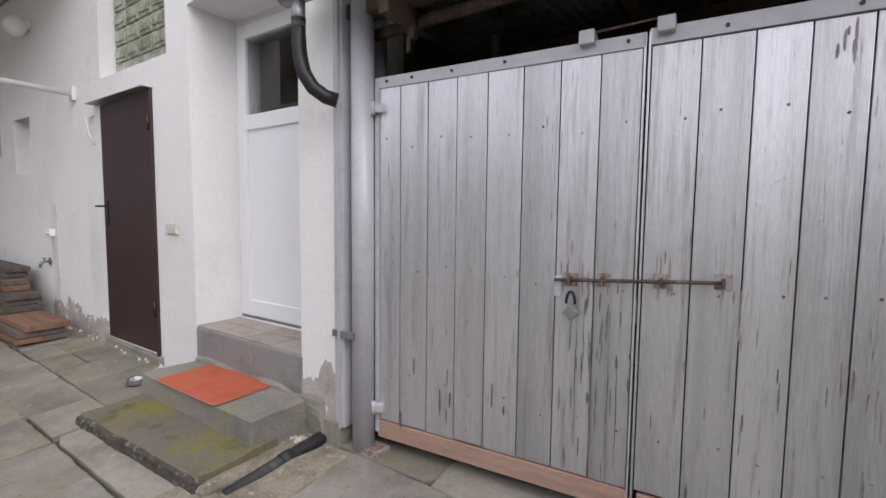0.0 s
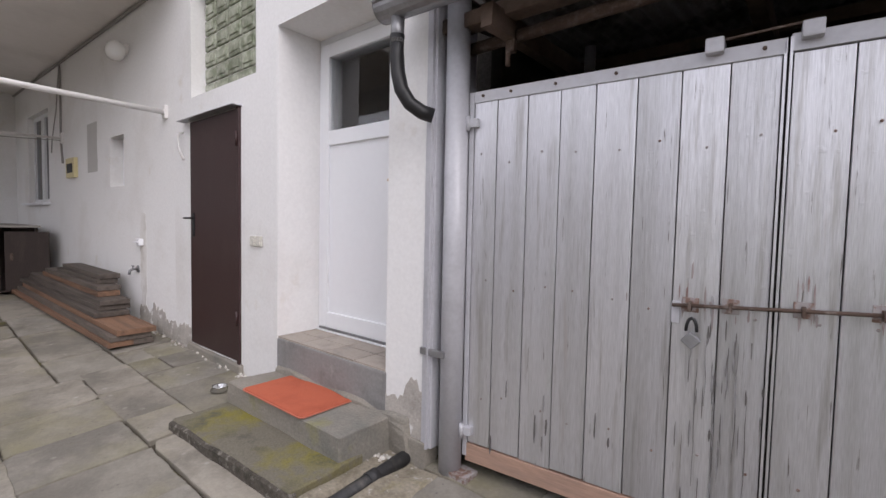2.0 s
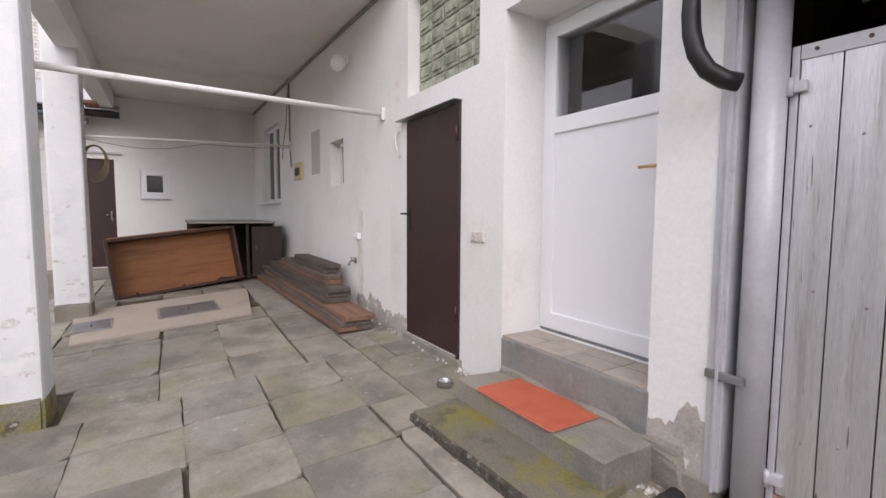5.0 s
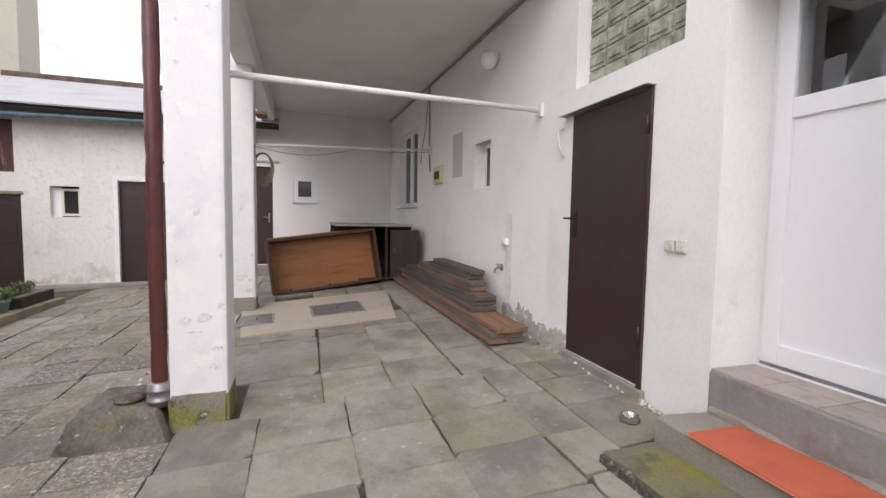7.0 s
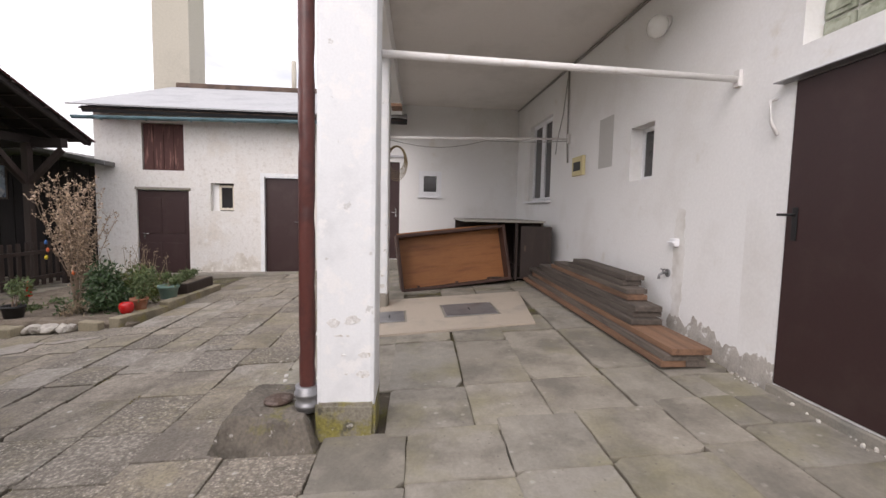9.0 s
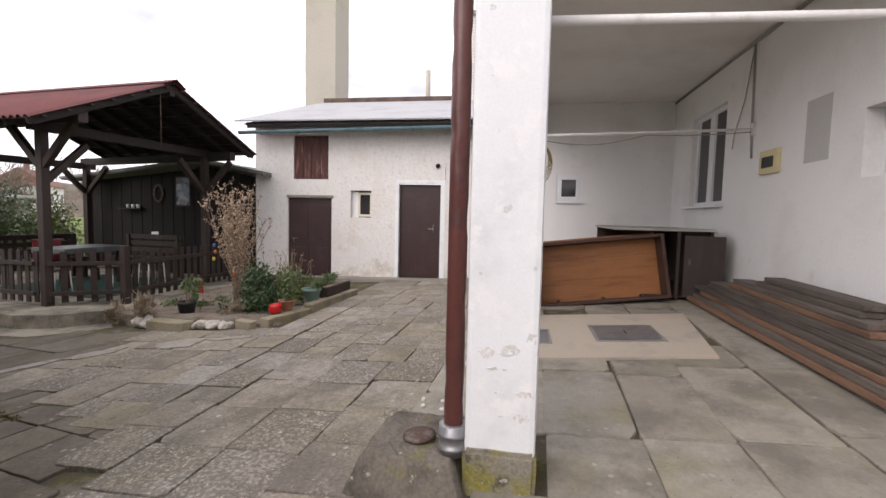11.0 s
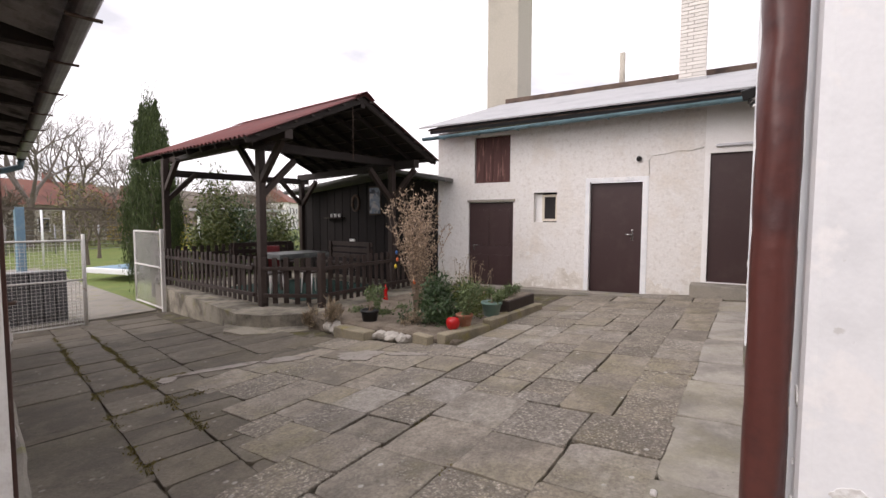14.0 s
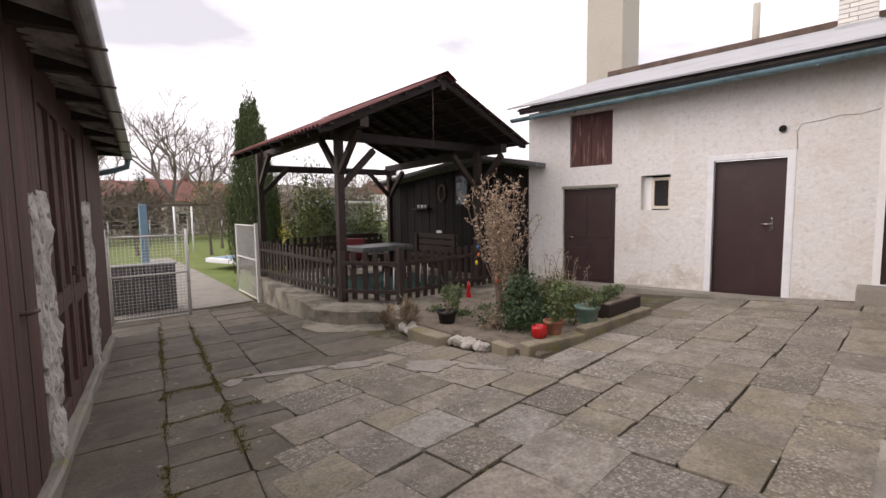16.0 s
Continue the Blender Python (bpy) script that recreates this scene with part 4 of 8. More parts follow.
# switch pair, hook and wall fittings on the house wall
M_SWITCH = mat("cream_switch_plastic", (0.62, 0.60, 0.54), 0.5)
sw = thing("socket_pair", pose(-3.4, 1.878, 1.14), "pair of small cream surface sockets on white plaster", "socket")
for dx in (-0.045, 0.045):
    p = part("socket", boxed(dx - 0.04, dx + 0.04, -0.016, 0.0, -0.04, 0.04, bev=0.006), M_SWITCH, sw)
    part("socket_lid", boxed(dx - 0.03, dx + 0.03, -0.021, -0.015, -0.03, 0.022, bev=0.003), M_SWITCH, p)
wh = tagged(part("wall_hook", swept([(-4.78, 1.88, 2.12), (-4.78, 1.83, 2.1), (-4.76, 1.83, 1.95), (-4.73, 1.86, 1.86)], 0.012, 8), M_PIPEWHITE), "bent white painted iron hook on the plaster", "hook")

# ---- under the canopy: house wall fittings ----
def on_house(u, v, z, rz=0):
    return M_HB @ pose(u, v, z, 0, 0, rz)


# Near black stands for the unlit space behind window panes.
M_PANE_DARK = mat("window_interior_shade", (0.03, 0.03, 0.032), 0.6)
w2 = thing("window_2", M_HB @ pose(-1.86, 0.14, 1.68), "small casement window in a deep white reveal", "window", kind="structure")
for a in ((0.0, 0.05, 0, 0.05, 0, 0.6), (0.44, 0.49, 0, 0.05, 0, 0.6), (0.05, 0.44, 0, 0.05, 0.55, 0.6), (0.05, 0.44, 0, 0.05, 0, 0.05)):
    part("window_frame", boxed(*a, bev=0.005), M_PVC, w2)
part("pane", boxed(0.045, 0.445, 0.018, 0.028, 0.045, 0.555), M_PANE, w2)
# Dark plate in place of a shaded interior.
part("inner_shade_plate", boxed(0.0, 0.49, 0.24, 0.26, 0.0, 0.6), M_PANE_DARK, w2)
niche = structure(part("niche_panel", boxed(-2.72, -2.32, -0.004, 0.02, 1.9, 2.54, bev=0.004), mat("grey_shutter_panel", (0.50, 0.49, 0.47), 0.8, fine=30, amount=0.06)), "pale grey blanked-off window in the wall", "window")
niche.matrix_world = M_HB
w3 = thing("window_3", M_HB @ pose(-6.1, 0.08, 1.53), "white double casement window of the house", "window", kind="structure")
W, H = 1.38, 1.52
for a in ((0, 0.07, 0, 0.06, 0, H), (W - 0.07, W, 0, 0.06, 0, H), (0.07, W - 0.07, 0, 0.06, H - 0.07, H), (0.07, W - 0.07, 0, 0.06, 0, 0.07), (W / 2 - 0.05, W / 2 + 0.05, -0.01, 0.06, 0.07, H - 0.07)):
    part("window_frame", boxed(*a, bev=0.006), M_PVC, w3)
for a, b in ((0.07, W / 2 - 0.05), (W / 2 + 0.05, W - 0.07)):
    s = part("sash", boxed(a + 0.0, a + 0.05, -0.014, 0.05, 0.07, H - 0.07, bev=0.005), M_PVC, w3)
    part("sash", boxed(b - 0.05, b, -0.014, 0.05, 0.07, H - 0.07, bev=0.005), M_PVC, w3)
    part("pane", boxed(a + 0.04, b - 0.04, 0.018, 0.03, 0.06, H - 0.06), M_PANE, w3)
part("inner_shade_plate", boxed(0, W, 0.3, 0.32, 0, H), M_PANE_DARK, w3)
part("window_sill", boxed(-0.08, W + 0.06, -0.18, 0.0, -0.035, 0.0, bev=0.006), M_PVC, w3)

box_e = thing("meter_box", M_HB @ pose(-3.36, 0, 1.86), "small yellowed electricity meter box with a dark window", "meter box")
M_CREAM = mat("yellowed_plastic", (0.62, 0.54, 0.30), 0.5, fine=40, amount=0.06)
part("case", boxed(-0.2, 0.2, -0.05, 0.0, 0.0, 0.28, bev=0.01), M_CREAM, box_e)
part("window", boxed(-0.13, 0.13, -0.056, -0.048, 0.07, 0.2, bev=0.003), M_PANE_DARK, box_e, "dark brown viewing window")

lamp = thing("wall_lamp", on_house(-1.22, 0, 3.15), "round white globe lamp on the plaster, unlit", "lamp")
part("base", lathe([(0.06, 0.0), (0.065, 0.02), (0.05, 0.05), (0.05, 0.07)], 20), M_PIPEWHITE, lamp).matrix_basis = pose(0, 0, 0.06, 90, 0, 0)
M_OPAL = mat("opal_glass", (0.74, 0.73, 0.70), 0.2, fine=20, amount=0.02, bump=0.0)
part("globe", lathe([(0.045, -0.11), (0.08, -0.09), (0.098, -0.04), (0.1, 0.0), (0.092, 0.04), (0.07, 0.07), (0.04, 0.09), (0.001, 0.095)], 24), M_OPAL, lamp).matrix_basis = pose(0, -0.12, 0.0, 155, 0, 0)

sk = thing("outdoor_socket", on_house(-0.86, 0, 1.0), "small cream outdoor socket with a damp stain above", "socket")
part("case", boxed(-0.045, 0.045, -0.05, 0.0, 0.0, 0.075, bev=0.008), M_PVC, sk)
part("lid", boxed(-0.055, 0.05, -0.07, -0.05, 0.03, 0.045, bev=0.004), M_PVC, sk)
tap = thing("garden_tap", on_house(-0.97, 0, 0.73), "old grey brass garden tap on the wall", "tap")
part("spout", swept([(0, 0.0, 0), (0, -0.06, 0), (0, -0.09, -0.02), (0, -0.095, -0.06)], 0.014, 10), M_ZINC, tap)
part("rosette", tubed((0, -0.012, 0), (0, 0.0, 0), 0.04, seg=14), M_ZINC, tap)
part("tap_handle", boxed(-0.035, 0.035, -0.065, -0.05, 0.03, 0.042, bev=0.004), M_ZINC, tap)
part("stem", tubed((0, -0.057, 0), (0, -0.057, 0.04), 0.007, seg=8), M_ZINC, tap)


def patch(name, outline_fn, u0, u1, z0, step, material, label, m, t=0.003, seed=0):
    """A thin layer on a wall, with an uneven upper edge."""
    n = max(2, round((u1 - u0) / step))
    prof = [(u0, z0), (u1, z0)] + [(u1 - (u1 - u0) * k / n, outline_fn(u1 - (u1 - u0) * k / n)) for k in range(n + 1)]
    ob = structure(part(name, prism(prof, "y", -t, 0.002), material), label, "wall patch")
    ob.matrix_world = m
    return ob


def ragged(base, amp, seed):
    return lambda u: base + amp * (1.1 * noise.noise((u * 1.73 + seed * 1.37, seed * 0.61, 0.37)) + 0.8 * noise.noise((u * 4.91 + 0.3, seed * 0.77, 3.41)) + 0.45 * noise.noise((u * 13.7, seed * 1.3, 7.7)) + 0.3 * noise.noise((u * 41.0, seed, 2.3)))


M_BARERENDER = mat("bare_grey_render", (0.46, 0.43, 0.39), 0.95, tones=[((0.33, 0.305, 0.275), 0.46, 0.66, 6.0), ((0.70, 0.69, 0.67), 0.57, 0.61, 9.0)], fine=60, amount=0.2, bump=0.6, bump_scale=40)
M_DAMP = mat("damp_stain", (0.74, 0.725, 0.70), 0.9, tones=[((0.60, 0.575, 0.535), 0.45, 0.65, 5.0)], fine=40, amount=0.08, bump=0.25, bump_scale=22)
patch("wall_base_patch", ragged(0.27, 0.14, 2.0), -0.95, 0.0, -0.3, 0.02, M_BARERENDER, "bare grey render where the plaster has fallen off", M_HB)
patch("wall_base_patch", ragged(0.31, 0.12, 4.0), 0.0, 0.38, -0.3, 0.02, M_BARERENDER, "bare grey render where the plaster has fallen off", pose(-5.0, WALL_Y, 0))
patch("wall_base_patch", ragged(0.05, 0.12, 6.0), -4.5, -0.95, -0.3, 0.03, M_BARERENDER, "narrow strip of bare render at the wall's foot", M_HB)
patch("wall_base_patch", ragged(0.34, 0.16, 9.0), -1.95, -1.662, -0.3, 0.02, M_BARERENDER, "flaked plaster beside the doorstep", pose(0, WALL_Y, 0))
ob = structure(part("wall_stain", prism([(-0.82 + (0.085 + 0.035 * noise.noise((math.cos(a) * 2, math.sin(a) * 5, 4)) + 0.02 * noise.noise((math.cos(a) * 9, math.sin(a) * 16, 1))) * (1 if math.cos(a) > 0 else -1) * abs(math.cos(a)) ** 0.35, 0.8 + 0.56 * math.sin(a)) for a in [2 * math.pi * (k + 0.5) / 90 for k in range(90)]], "y", -0.002, 0.001), M_DAMP), "greyish damp stain running down the plaster", "wall patch")
ob.matrix_world = M_HB

# conduits and cables
cable_mat = mat("grey_cable", (0.30, 0.29, 0.27), 0.6)
cd = tagged(part("cable_conduit", swept([M_HB @ Vector((0.0, -0.02, 3.59)), M_HB @ Vector((-3.5, -0.02, 3.585)), M_HB @ Vector((-7.1, -0.02, 3.59))], 0.018, 8), cable_mat), "grey cable conduit along the ceiling's edge", "conduit")
cd2 = tagged(part("cable", swept([M_HB @ Vector((-3.93, -0.02, 3.56)), M_HB @ Vector((-3.9, -0.02, 3.0)), M_HB @ Vector((-3.86, -0.03, 2.45)), M_HB @ Vector((-3.84, -0.02, 2.1))], 0.014, 8), cable_mat), "grey cable running down the plaster wall", "cable")
cd3 = tagged(part("cable", swept([M_HB @ Vector((-3.95, -0.02, 3.5)), M_HB @ Vector((-4.1, -0.03, 2.9)), M_HB @ Vector((-4.35, -0.03, 2.5)), M_HB @ Vector((-4.4, -0.03, 2.3))], 0.008, 6), cable_mat), "thin slack grey cable on the plaster", "cable")
edge_c = tagged(part("ceiling_trim", boxed(-12.28, -12.25, -1.2, 1.62, 3.59, 3.62), cable_mat), "thin dark strip between ceiling and end wall", "trim", kind="structure")

# laundry pipes from wall to pillars
pole1 = thing("laundry_pole", pose(0, 0, 0), "white painted steel pole from the pillar to the wall", "pole", "poles under the canopy")
part("bar", tubed((-4.72, -0.87, 2.30), (-5.17, 1.86, 2.36), 0.026, seg=14), M_PIPEWHITE, pole1)
part("wall_bracket", boxed(-5.205, -5.135, 1.84, 1.875, 2.30, 2.43, bev=0.008), M_PIPEWHITE, pole1)
pole2 = thing("laundry_pole", pose(0, 0, 0), "thin white painted pole strung with a loose cable", "pole", "poles under the canopy")
part("bar", tubed((-7.95, -1.02, 2.27), M_HB @ Vector((-3.85, 0.0, 2.47)), 0.018, seg=12), M_PIPEWHITE, pole2)
part("wall_bracket", boxed(-0.05, 0.05, -0.04, 0.0, -0.08, 0.08, bev=0.008, m=on_house(-3.85, 0, 2.47)), M_PIPEWHITE, pole2)
a, b = Vector((-7.95, -1.02, 2.27)), M_HB @ Vector((-3.85, 0.0, 2.47))
part("cable", swept([a.lerp(b, k / 16) + Vector((0, 0, -0.03 - 0.10 * abs(math.sin(k / 16 * math.pi * 2)) * (1 if k < 9 else 0.2))) for k in range(17)], 0.006, 6), cable_mat, pole2)
coil = thing("wire_coil", pose(-8.1, -0.93, 2.0), "coil of stiff yellowish wire hanging from the pole", "coil")
M_WIRE = mat("yellowish_wire", (0.22, 0.17, 0.09), 0.6)
for k in range(6):
    r = 0.14 + 0.012 * k
    part("loop", swept([(0.01 * k, r * 0.75 * math.cos(t), r * 1.2 * math.sin(t) - 0.012 * k) for t in [2 * math.pi * j / 24 for j in range(25)]], 0.005, 6), M_WIRE, coil)
bracket = tagged(part("timber_stub", boxed(-8.12, -7.82, -1.0, -0.86, 2.66, 2.7, bev=0.004), M_REDPLANK), "small reddish wooden stub on the pillar", "bracket")
ch = thing("ceiling_hook", pose(-5.6, -0.35, 3.62), "small bare white lamp hook under the ceiling", "hook")
part("rod", tubed((0, 0, 0), (0, 0, -0.14), 0.006, seg=6), M_PIPEWHITE, ch)
part("tip", lathe([(0.012, -0.2), (0.016, -0.17), (0.008, -0.13), (0.001, -0.12)], 8), M_PIPEWHITE, ch)
tagged(part("canopy_beam", boxed(-12.3, -4.72, -1.24, -0.98, 3.3, 3.62, bev=0.01), M_PLASTER), "plastered beam carrying the canopy on the pillars", "beam", kind="structure")

# ---- cabinet, leaning crate, plank stack ----
cab = thing("low_cabinet", pose(-10.3, 0.9, g(-10.2, 1.0)), "low black wooden cabinet with an open door and pale top", "cabinet")
cz = 0.98
part("side_panel", boxed(-1.2, -1.16, -0.72, 0.6, 0.0, cz), M_DARKWOOD, cab)
part("back_panel", boxed(-1.2, 1.04, 0.56, 0.6, 0.0, cz), M_DARKWOOD, cab)
part("front_post", boxed(0.98, 1.04, 0.13, 0.17, 0.0, cz), M_DARKWOOD, cab)
part("shelf", boxed(-1.2, 1.0, -0.7, 0.56, 0.02, 0.05), M_DARKWOOD, cab)
cdoor = part("door", boxed(0.0, 0.025, 0.0, 0.5, 0.04, cz - 0.06, bev=0.004, m=pose(1.06, 0.22, 0, 0, 0, -16)), M_DARKWOOD, cab, "black cabinet door standing ajar")
part("handle", boxed(0.02, 0.04, 0.06, 0.09, 0.5, 0.6, m=pose(1.06, 0.22, 0, 0, 0, -16)), M_RUST, cdoor)
part("top_board", boxed(-1.25, 1.1, -0.75, 0.62, cz, cz + 0.035, bev=0.006), mat("dusty_pale_board", (0.36, 0.34, 0.31), 0.85, tones=[((0.27, 0.25, 0.22), 0.5, 0.7, 4.0)], fine=40, amount=0.12), cab, "dusty pale worktop")
crate = thing("wooden_tray", Matrix.Identity(4), "large shallow orange pine tray with dark frame, stood on edge", "tray")
CR = Matrix.Translation((-8.86, -0.86, -0.02)) @ Euler((radians(6.3), 0, radians(8.5))).to_matrix().to_4x4() @ Matrix.Rotation(radians(-9), 4, "Y")
L, Hc, D = 1.84, 0.93, 0.24
part("tray_bottom", boxed(-D, -D + 0.02, 0, L, 0, Hc), M_CRATE, crate).matrix_basis = CR
for k, a in enumerate(((-D, 0.03, 0, 0.045, 0, Hc), (-D, 0.03, L - 0.045, L, 0, Hc), (-D, 0.03, 0.045, L - 0.045, 0, 0.045), (-D, 0.03, 0.045, L - 0.045, Hc - 0.045, Hc))):
    part("frame_side", boxed(*a, bev=0.005), M_CRATEFRAME, crate).matrix_basis = CR
for k in range(3):
    part("tray_board", boxed(-D + 0.02, -D + 0.03, 0.046, L - 0.046, 0.047 + k * 0.31, 0.047 + (k + 1) * 0.31 - 0.004, bev=0.003), M_CRATE, crate).matrix_basis = CR
for y in (0.3, 0.95, 1.5):
    part("peg", tubed((-D + 0.03, y, 0.06), (-D + 0.12, y, 0.06), 0.02, seg=8), M_CRATEFRAME, crate).matrix_basis = CR
random.seed(8)
rows = [(0, -5.08, -9.2, 1.34, 1.55, M_REDPLANK), (0, -5.08, -9.3, 1.55, 1.72, M_GREYWOOD), (1, -5.07, -9.1, 1.36, 1.70, M_GREYWOOD), (2, -5.04, -9.0, 1.37, 1.70, M_REDPLANK),
        (3, -5.72, -9.2, 1.37, 1.68, M_GREYWOOD), (4, -5.80, -8.9, 1.43, 1.72, M_GREYWOOD), (5, -5.77, -8.8, 1.45, 1.72, M_GREYWOOD), (6, -6.02, -8.4, 1.49, 1.70, M_REDPLANK), (7, -6.06, -8.3, 1.50, 1.72, M_GREYWOOD),
        (8, -6.22, -7.8, 1.52, 1.72, M_GREYWOOD), (9, -6.2, -7.7, 1.54, 1.74, M_GREYWOOD)]
for lev, xa, xb, ya, yb, m_ in rows:
    t_ = 0.052
    za = g(xa, 1.6) + 0.015 + lev * 0.056
    zb = g(xb, 1.5) + 0.01 + lev * 0.056
    ang = math.atan2(zb - za, xb - xa)
    off = random.uniform(-0.02, 0.02)
    p = tagged(part("plank", boxed(xb - xa, 0.0, 0, yb - ya, 0, t_, bev=0.006), m_), "old weathered plank in a stack along the wall" if m_ is M_GREYWOOD else "reddish brown plank in a stack along the wall", "plank", "stack of planks")
    p.matrix_world = pose(xa, ya + off, za, 0, -math.degrees((zb - za) / (xb - xa)), 1.9 + random.uniform(-0.3, 0.3))

# ---- downpipe with its concrete pad ----
dp = thing("downpipe", pose(-4.47, -1.295, 0.02), "dented red-brown painted downpipe with a zinc collar", "downpipe")
bm = bmesh.new()
rings = []
for j in range(84):
    z = 0.14 + 4.16 * j / 83
    rings.append([bm.verts.new((r_ * math.cos(a), r_ * math.sin(a), z)) for a, r_ in [(6.2832 * k / 20, 0.05 - 0.007 * max(0.0, noise.noise((math.cos(6.2832 * k / 20) * 1.3, math.sin(6.2832 * k / 20) * 1.3, z * 7.0)) - 0.12) * 2.4) for k in range(20)]])
for ra, rb in zip(rings, rings[1:]):
    for k in range(20):
        bm.faces.new((ra[k], ra[(k + 1) % 20], rb[(k + 1) % 20], rb[k])).smooth = True
part("pipe", bm, M_DOWNPIPE, dp)
part("collar", lathe([(0.068, 0.0), (0.07, 0.03), (0.078, 0.035), (0.078, 0.05), (0.07, 0.055), (0.07, 0.1), (0.08, 0.105), (0.08, 0.12), (0.072, 0.125), (0.075, 0.16), (0.06, 0.165)], 24), M_ZINC, dp, "ribbed grey zinc collar")
M_PAD = mat("dark_mossy_rubble_concrete", (0.16, 0.14, 0.115), 0.95, tones=[((0.09, 0.08, 0.065), 0.45, 0.62, 4.0), ((0.17, 0.155, 0.06), 0.55, 0.66, 5.0), ((0.34, 0.32, 0.29), 0.62, 0.66, 14.0)], fine=50, amount=0.4, bump=0.9, bump_scale=30)
bm = bmesh.new()
grid = []
for j in range(23):
    row = []
    for i in range(25):
        u, v = i / 24, j / 22
        x, y = -5.02 + 0.8 * u, -1.86 + 0.66 * v
        rim = min(u, 1 - u, v, 1 - v) + 0.05 * noise.noise((x * 5, y * 5, 2.0))
        lift = max(0.0, min(1.0, rim / 0.16))
        lift = lift * lift * (3 - 2 * lift)
        x += 0.03 * noise.noise((x * 3, y * 3, 9.0))
        row.append(bm.verts.new((x, y, g(x, y) - 0.03 + lift * (0.055 - g(x, y) + 0.0) + 0.022 * noise.noise((x * 7, y * 7, 1.0)) + 0.01 * noise.noise((x * 22, y * 22, 3.0)))))
    grid.append(row)
for ra, rb in zip(grid, grid[1:]):
    for i in range(24):
        bm.faces.new((ra[i], ra[i + 1], rb[i + 1], rb[i]))
ring = grid[0] + [r[-1] for r in grid[1:]] + grid[-1][-2::-1] + [r[0] for r in grid[-2:0:-1]]
low = [bm.verts.new((v.co.x, v.co.y, -0.4)) for v in ring]
for k in range(len(ring)):
    bm.faces.new((ring[k], low[k], low[(k + 1) % len(ring)], ring[(k + 1) % len(ring)]))
bmesh.ops.recalc_face_normals(bm, faces=bm.faces)
structure(part("downpipe_pad", bm, M_PAD), "rough mossy concrete pad round the downpipe's foot", "pad")
random.seed(31)
M_PEBBLE = mat("white_pebble", (0.62, 0.60, 0.57), 0.8, fine=40, amount=0.15, bump=0.3)
for k in range(7):
    x, y = -5.1 - random.uniform(0, 0.35), -1.75 + random.uniform(0, 0.5)
    pb = tagged(part("pebble", rough_block(-0.022, 0.022, -0.016, 0.016, 0.0, 0.02, k, 0.006, 2, 0.007), M_PEBBLE), "small white pebble on the paving", "pebble", "pebbles by the downpipe")
    pb.matrix_world = pose(x, y, g(x, y) - 0.002, 0, 0, random.uniform(0, 180))
cap = tagged(part("drain_cover", lathe([(0.09, 0.0), (0.092, 0.015), (0.06, 0.026), (0.001, 0.03)], 18), M_RUST), "round rusty red drain cover on the pad", "cover")
cap.matrix_world = pose(-4.56, -1.5, 0.04, 3, 2, 0)

# ---- pale cement smeared over the joints ----
M_SMEAR = mat("pale_cement_smear", (0.33, 0.30, 0.265), 0.9, tones=[((0.27, 0.24, 0.205), 0.48, 0.60, 5.0), ((0.20, 0.175, 0.15), 0.60, 0.66, 11.0)], fine=60, amount=0.25, bump=0.5)


def smear(cx, cy, rx, ry, turn, seed):
    """A thin uneven film on the paving."""
    bm = bmesh.new()
    ca, sa = math.cos(radians(turn)), math.sin(radians(turn))
    rim_ = []
    for k in range(48):
        a = 6.2832 * k / 48
        r = 1 + 0.45 * noise.noise((math.cos(a) * 1.6, math.sin(a) * 1.6, seed)) + 0.22 * noise.noise((math.cos(a) * 6, math.sin(a) * 6, seed + 4))
        u, v = rx * r * math.cos(a), ry * r * math.sin(a)
        x, y = cx + u * ca - v * sa, cy + u * sa + v * ca
        rim_.append((bm.verts.new((x, y, g(x, y) + 0.0085)), bm.verts.new((x, y, g(x, y) - 0.02))))
    hub = bm.verts.new((cx, cy, g(cx, cy) + 0.009))
    for (a0, b0), (a1, b1) in zip(rim_, rim_[1:] + rim_[:1]):
        bm.faces.new((hub, a0, a1))
        bm.faces.new((a0, b0, b1, a1))
    bmesh.ops.recalc_face_normals(bm, faces=bm.faces)
    structure(part("cement_smear", bm, M_SMEAR), "pale cement film smeared over slab joints", "paving patch")


smear(-5.72, -6.12, 0.42, 0.07, 150, 1.0)
smear(-6.25, -5.72, 0.25, 0.10, 140, 2.0)
smear(-6.72, -5.02, 0.26, 0.17, 120, 3.0)
smear(-6.95, -4.55, 0.22, 0.07, 110, 4.0)
smear(-5.22, -6.28, 0.12, 0.08, 60, 5.0)

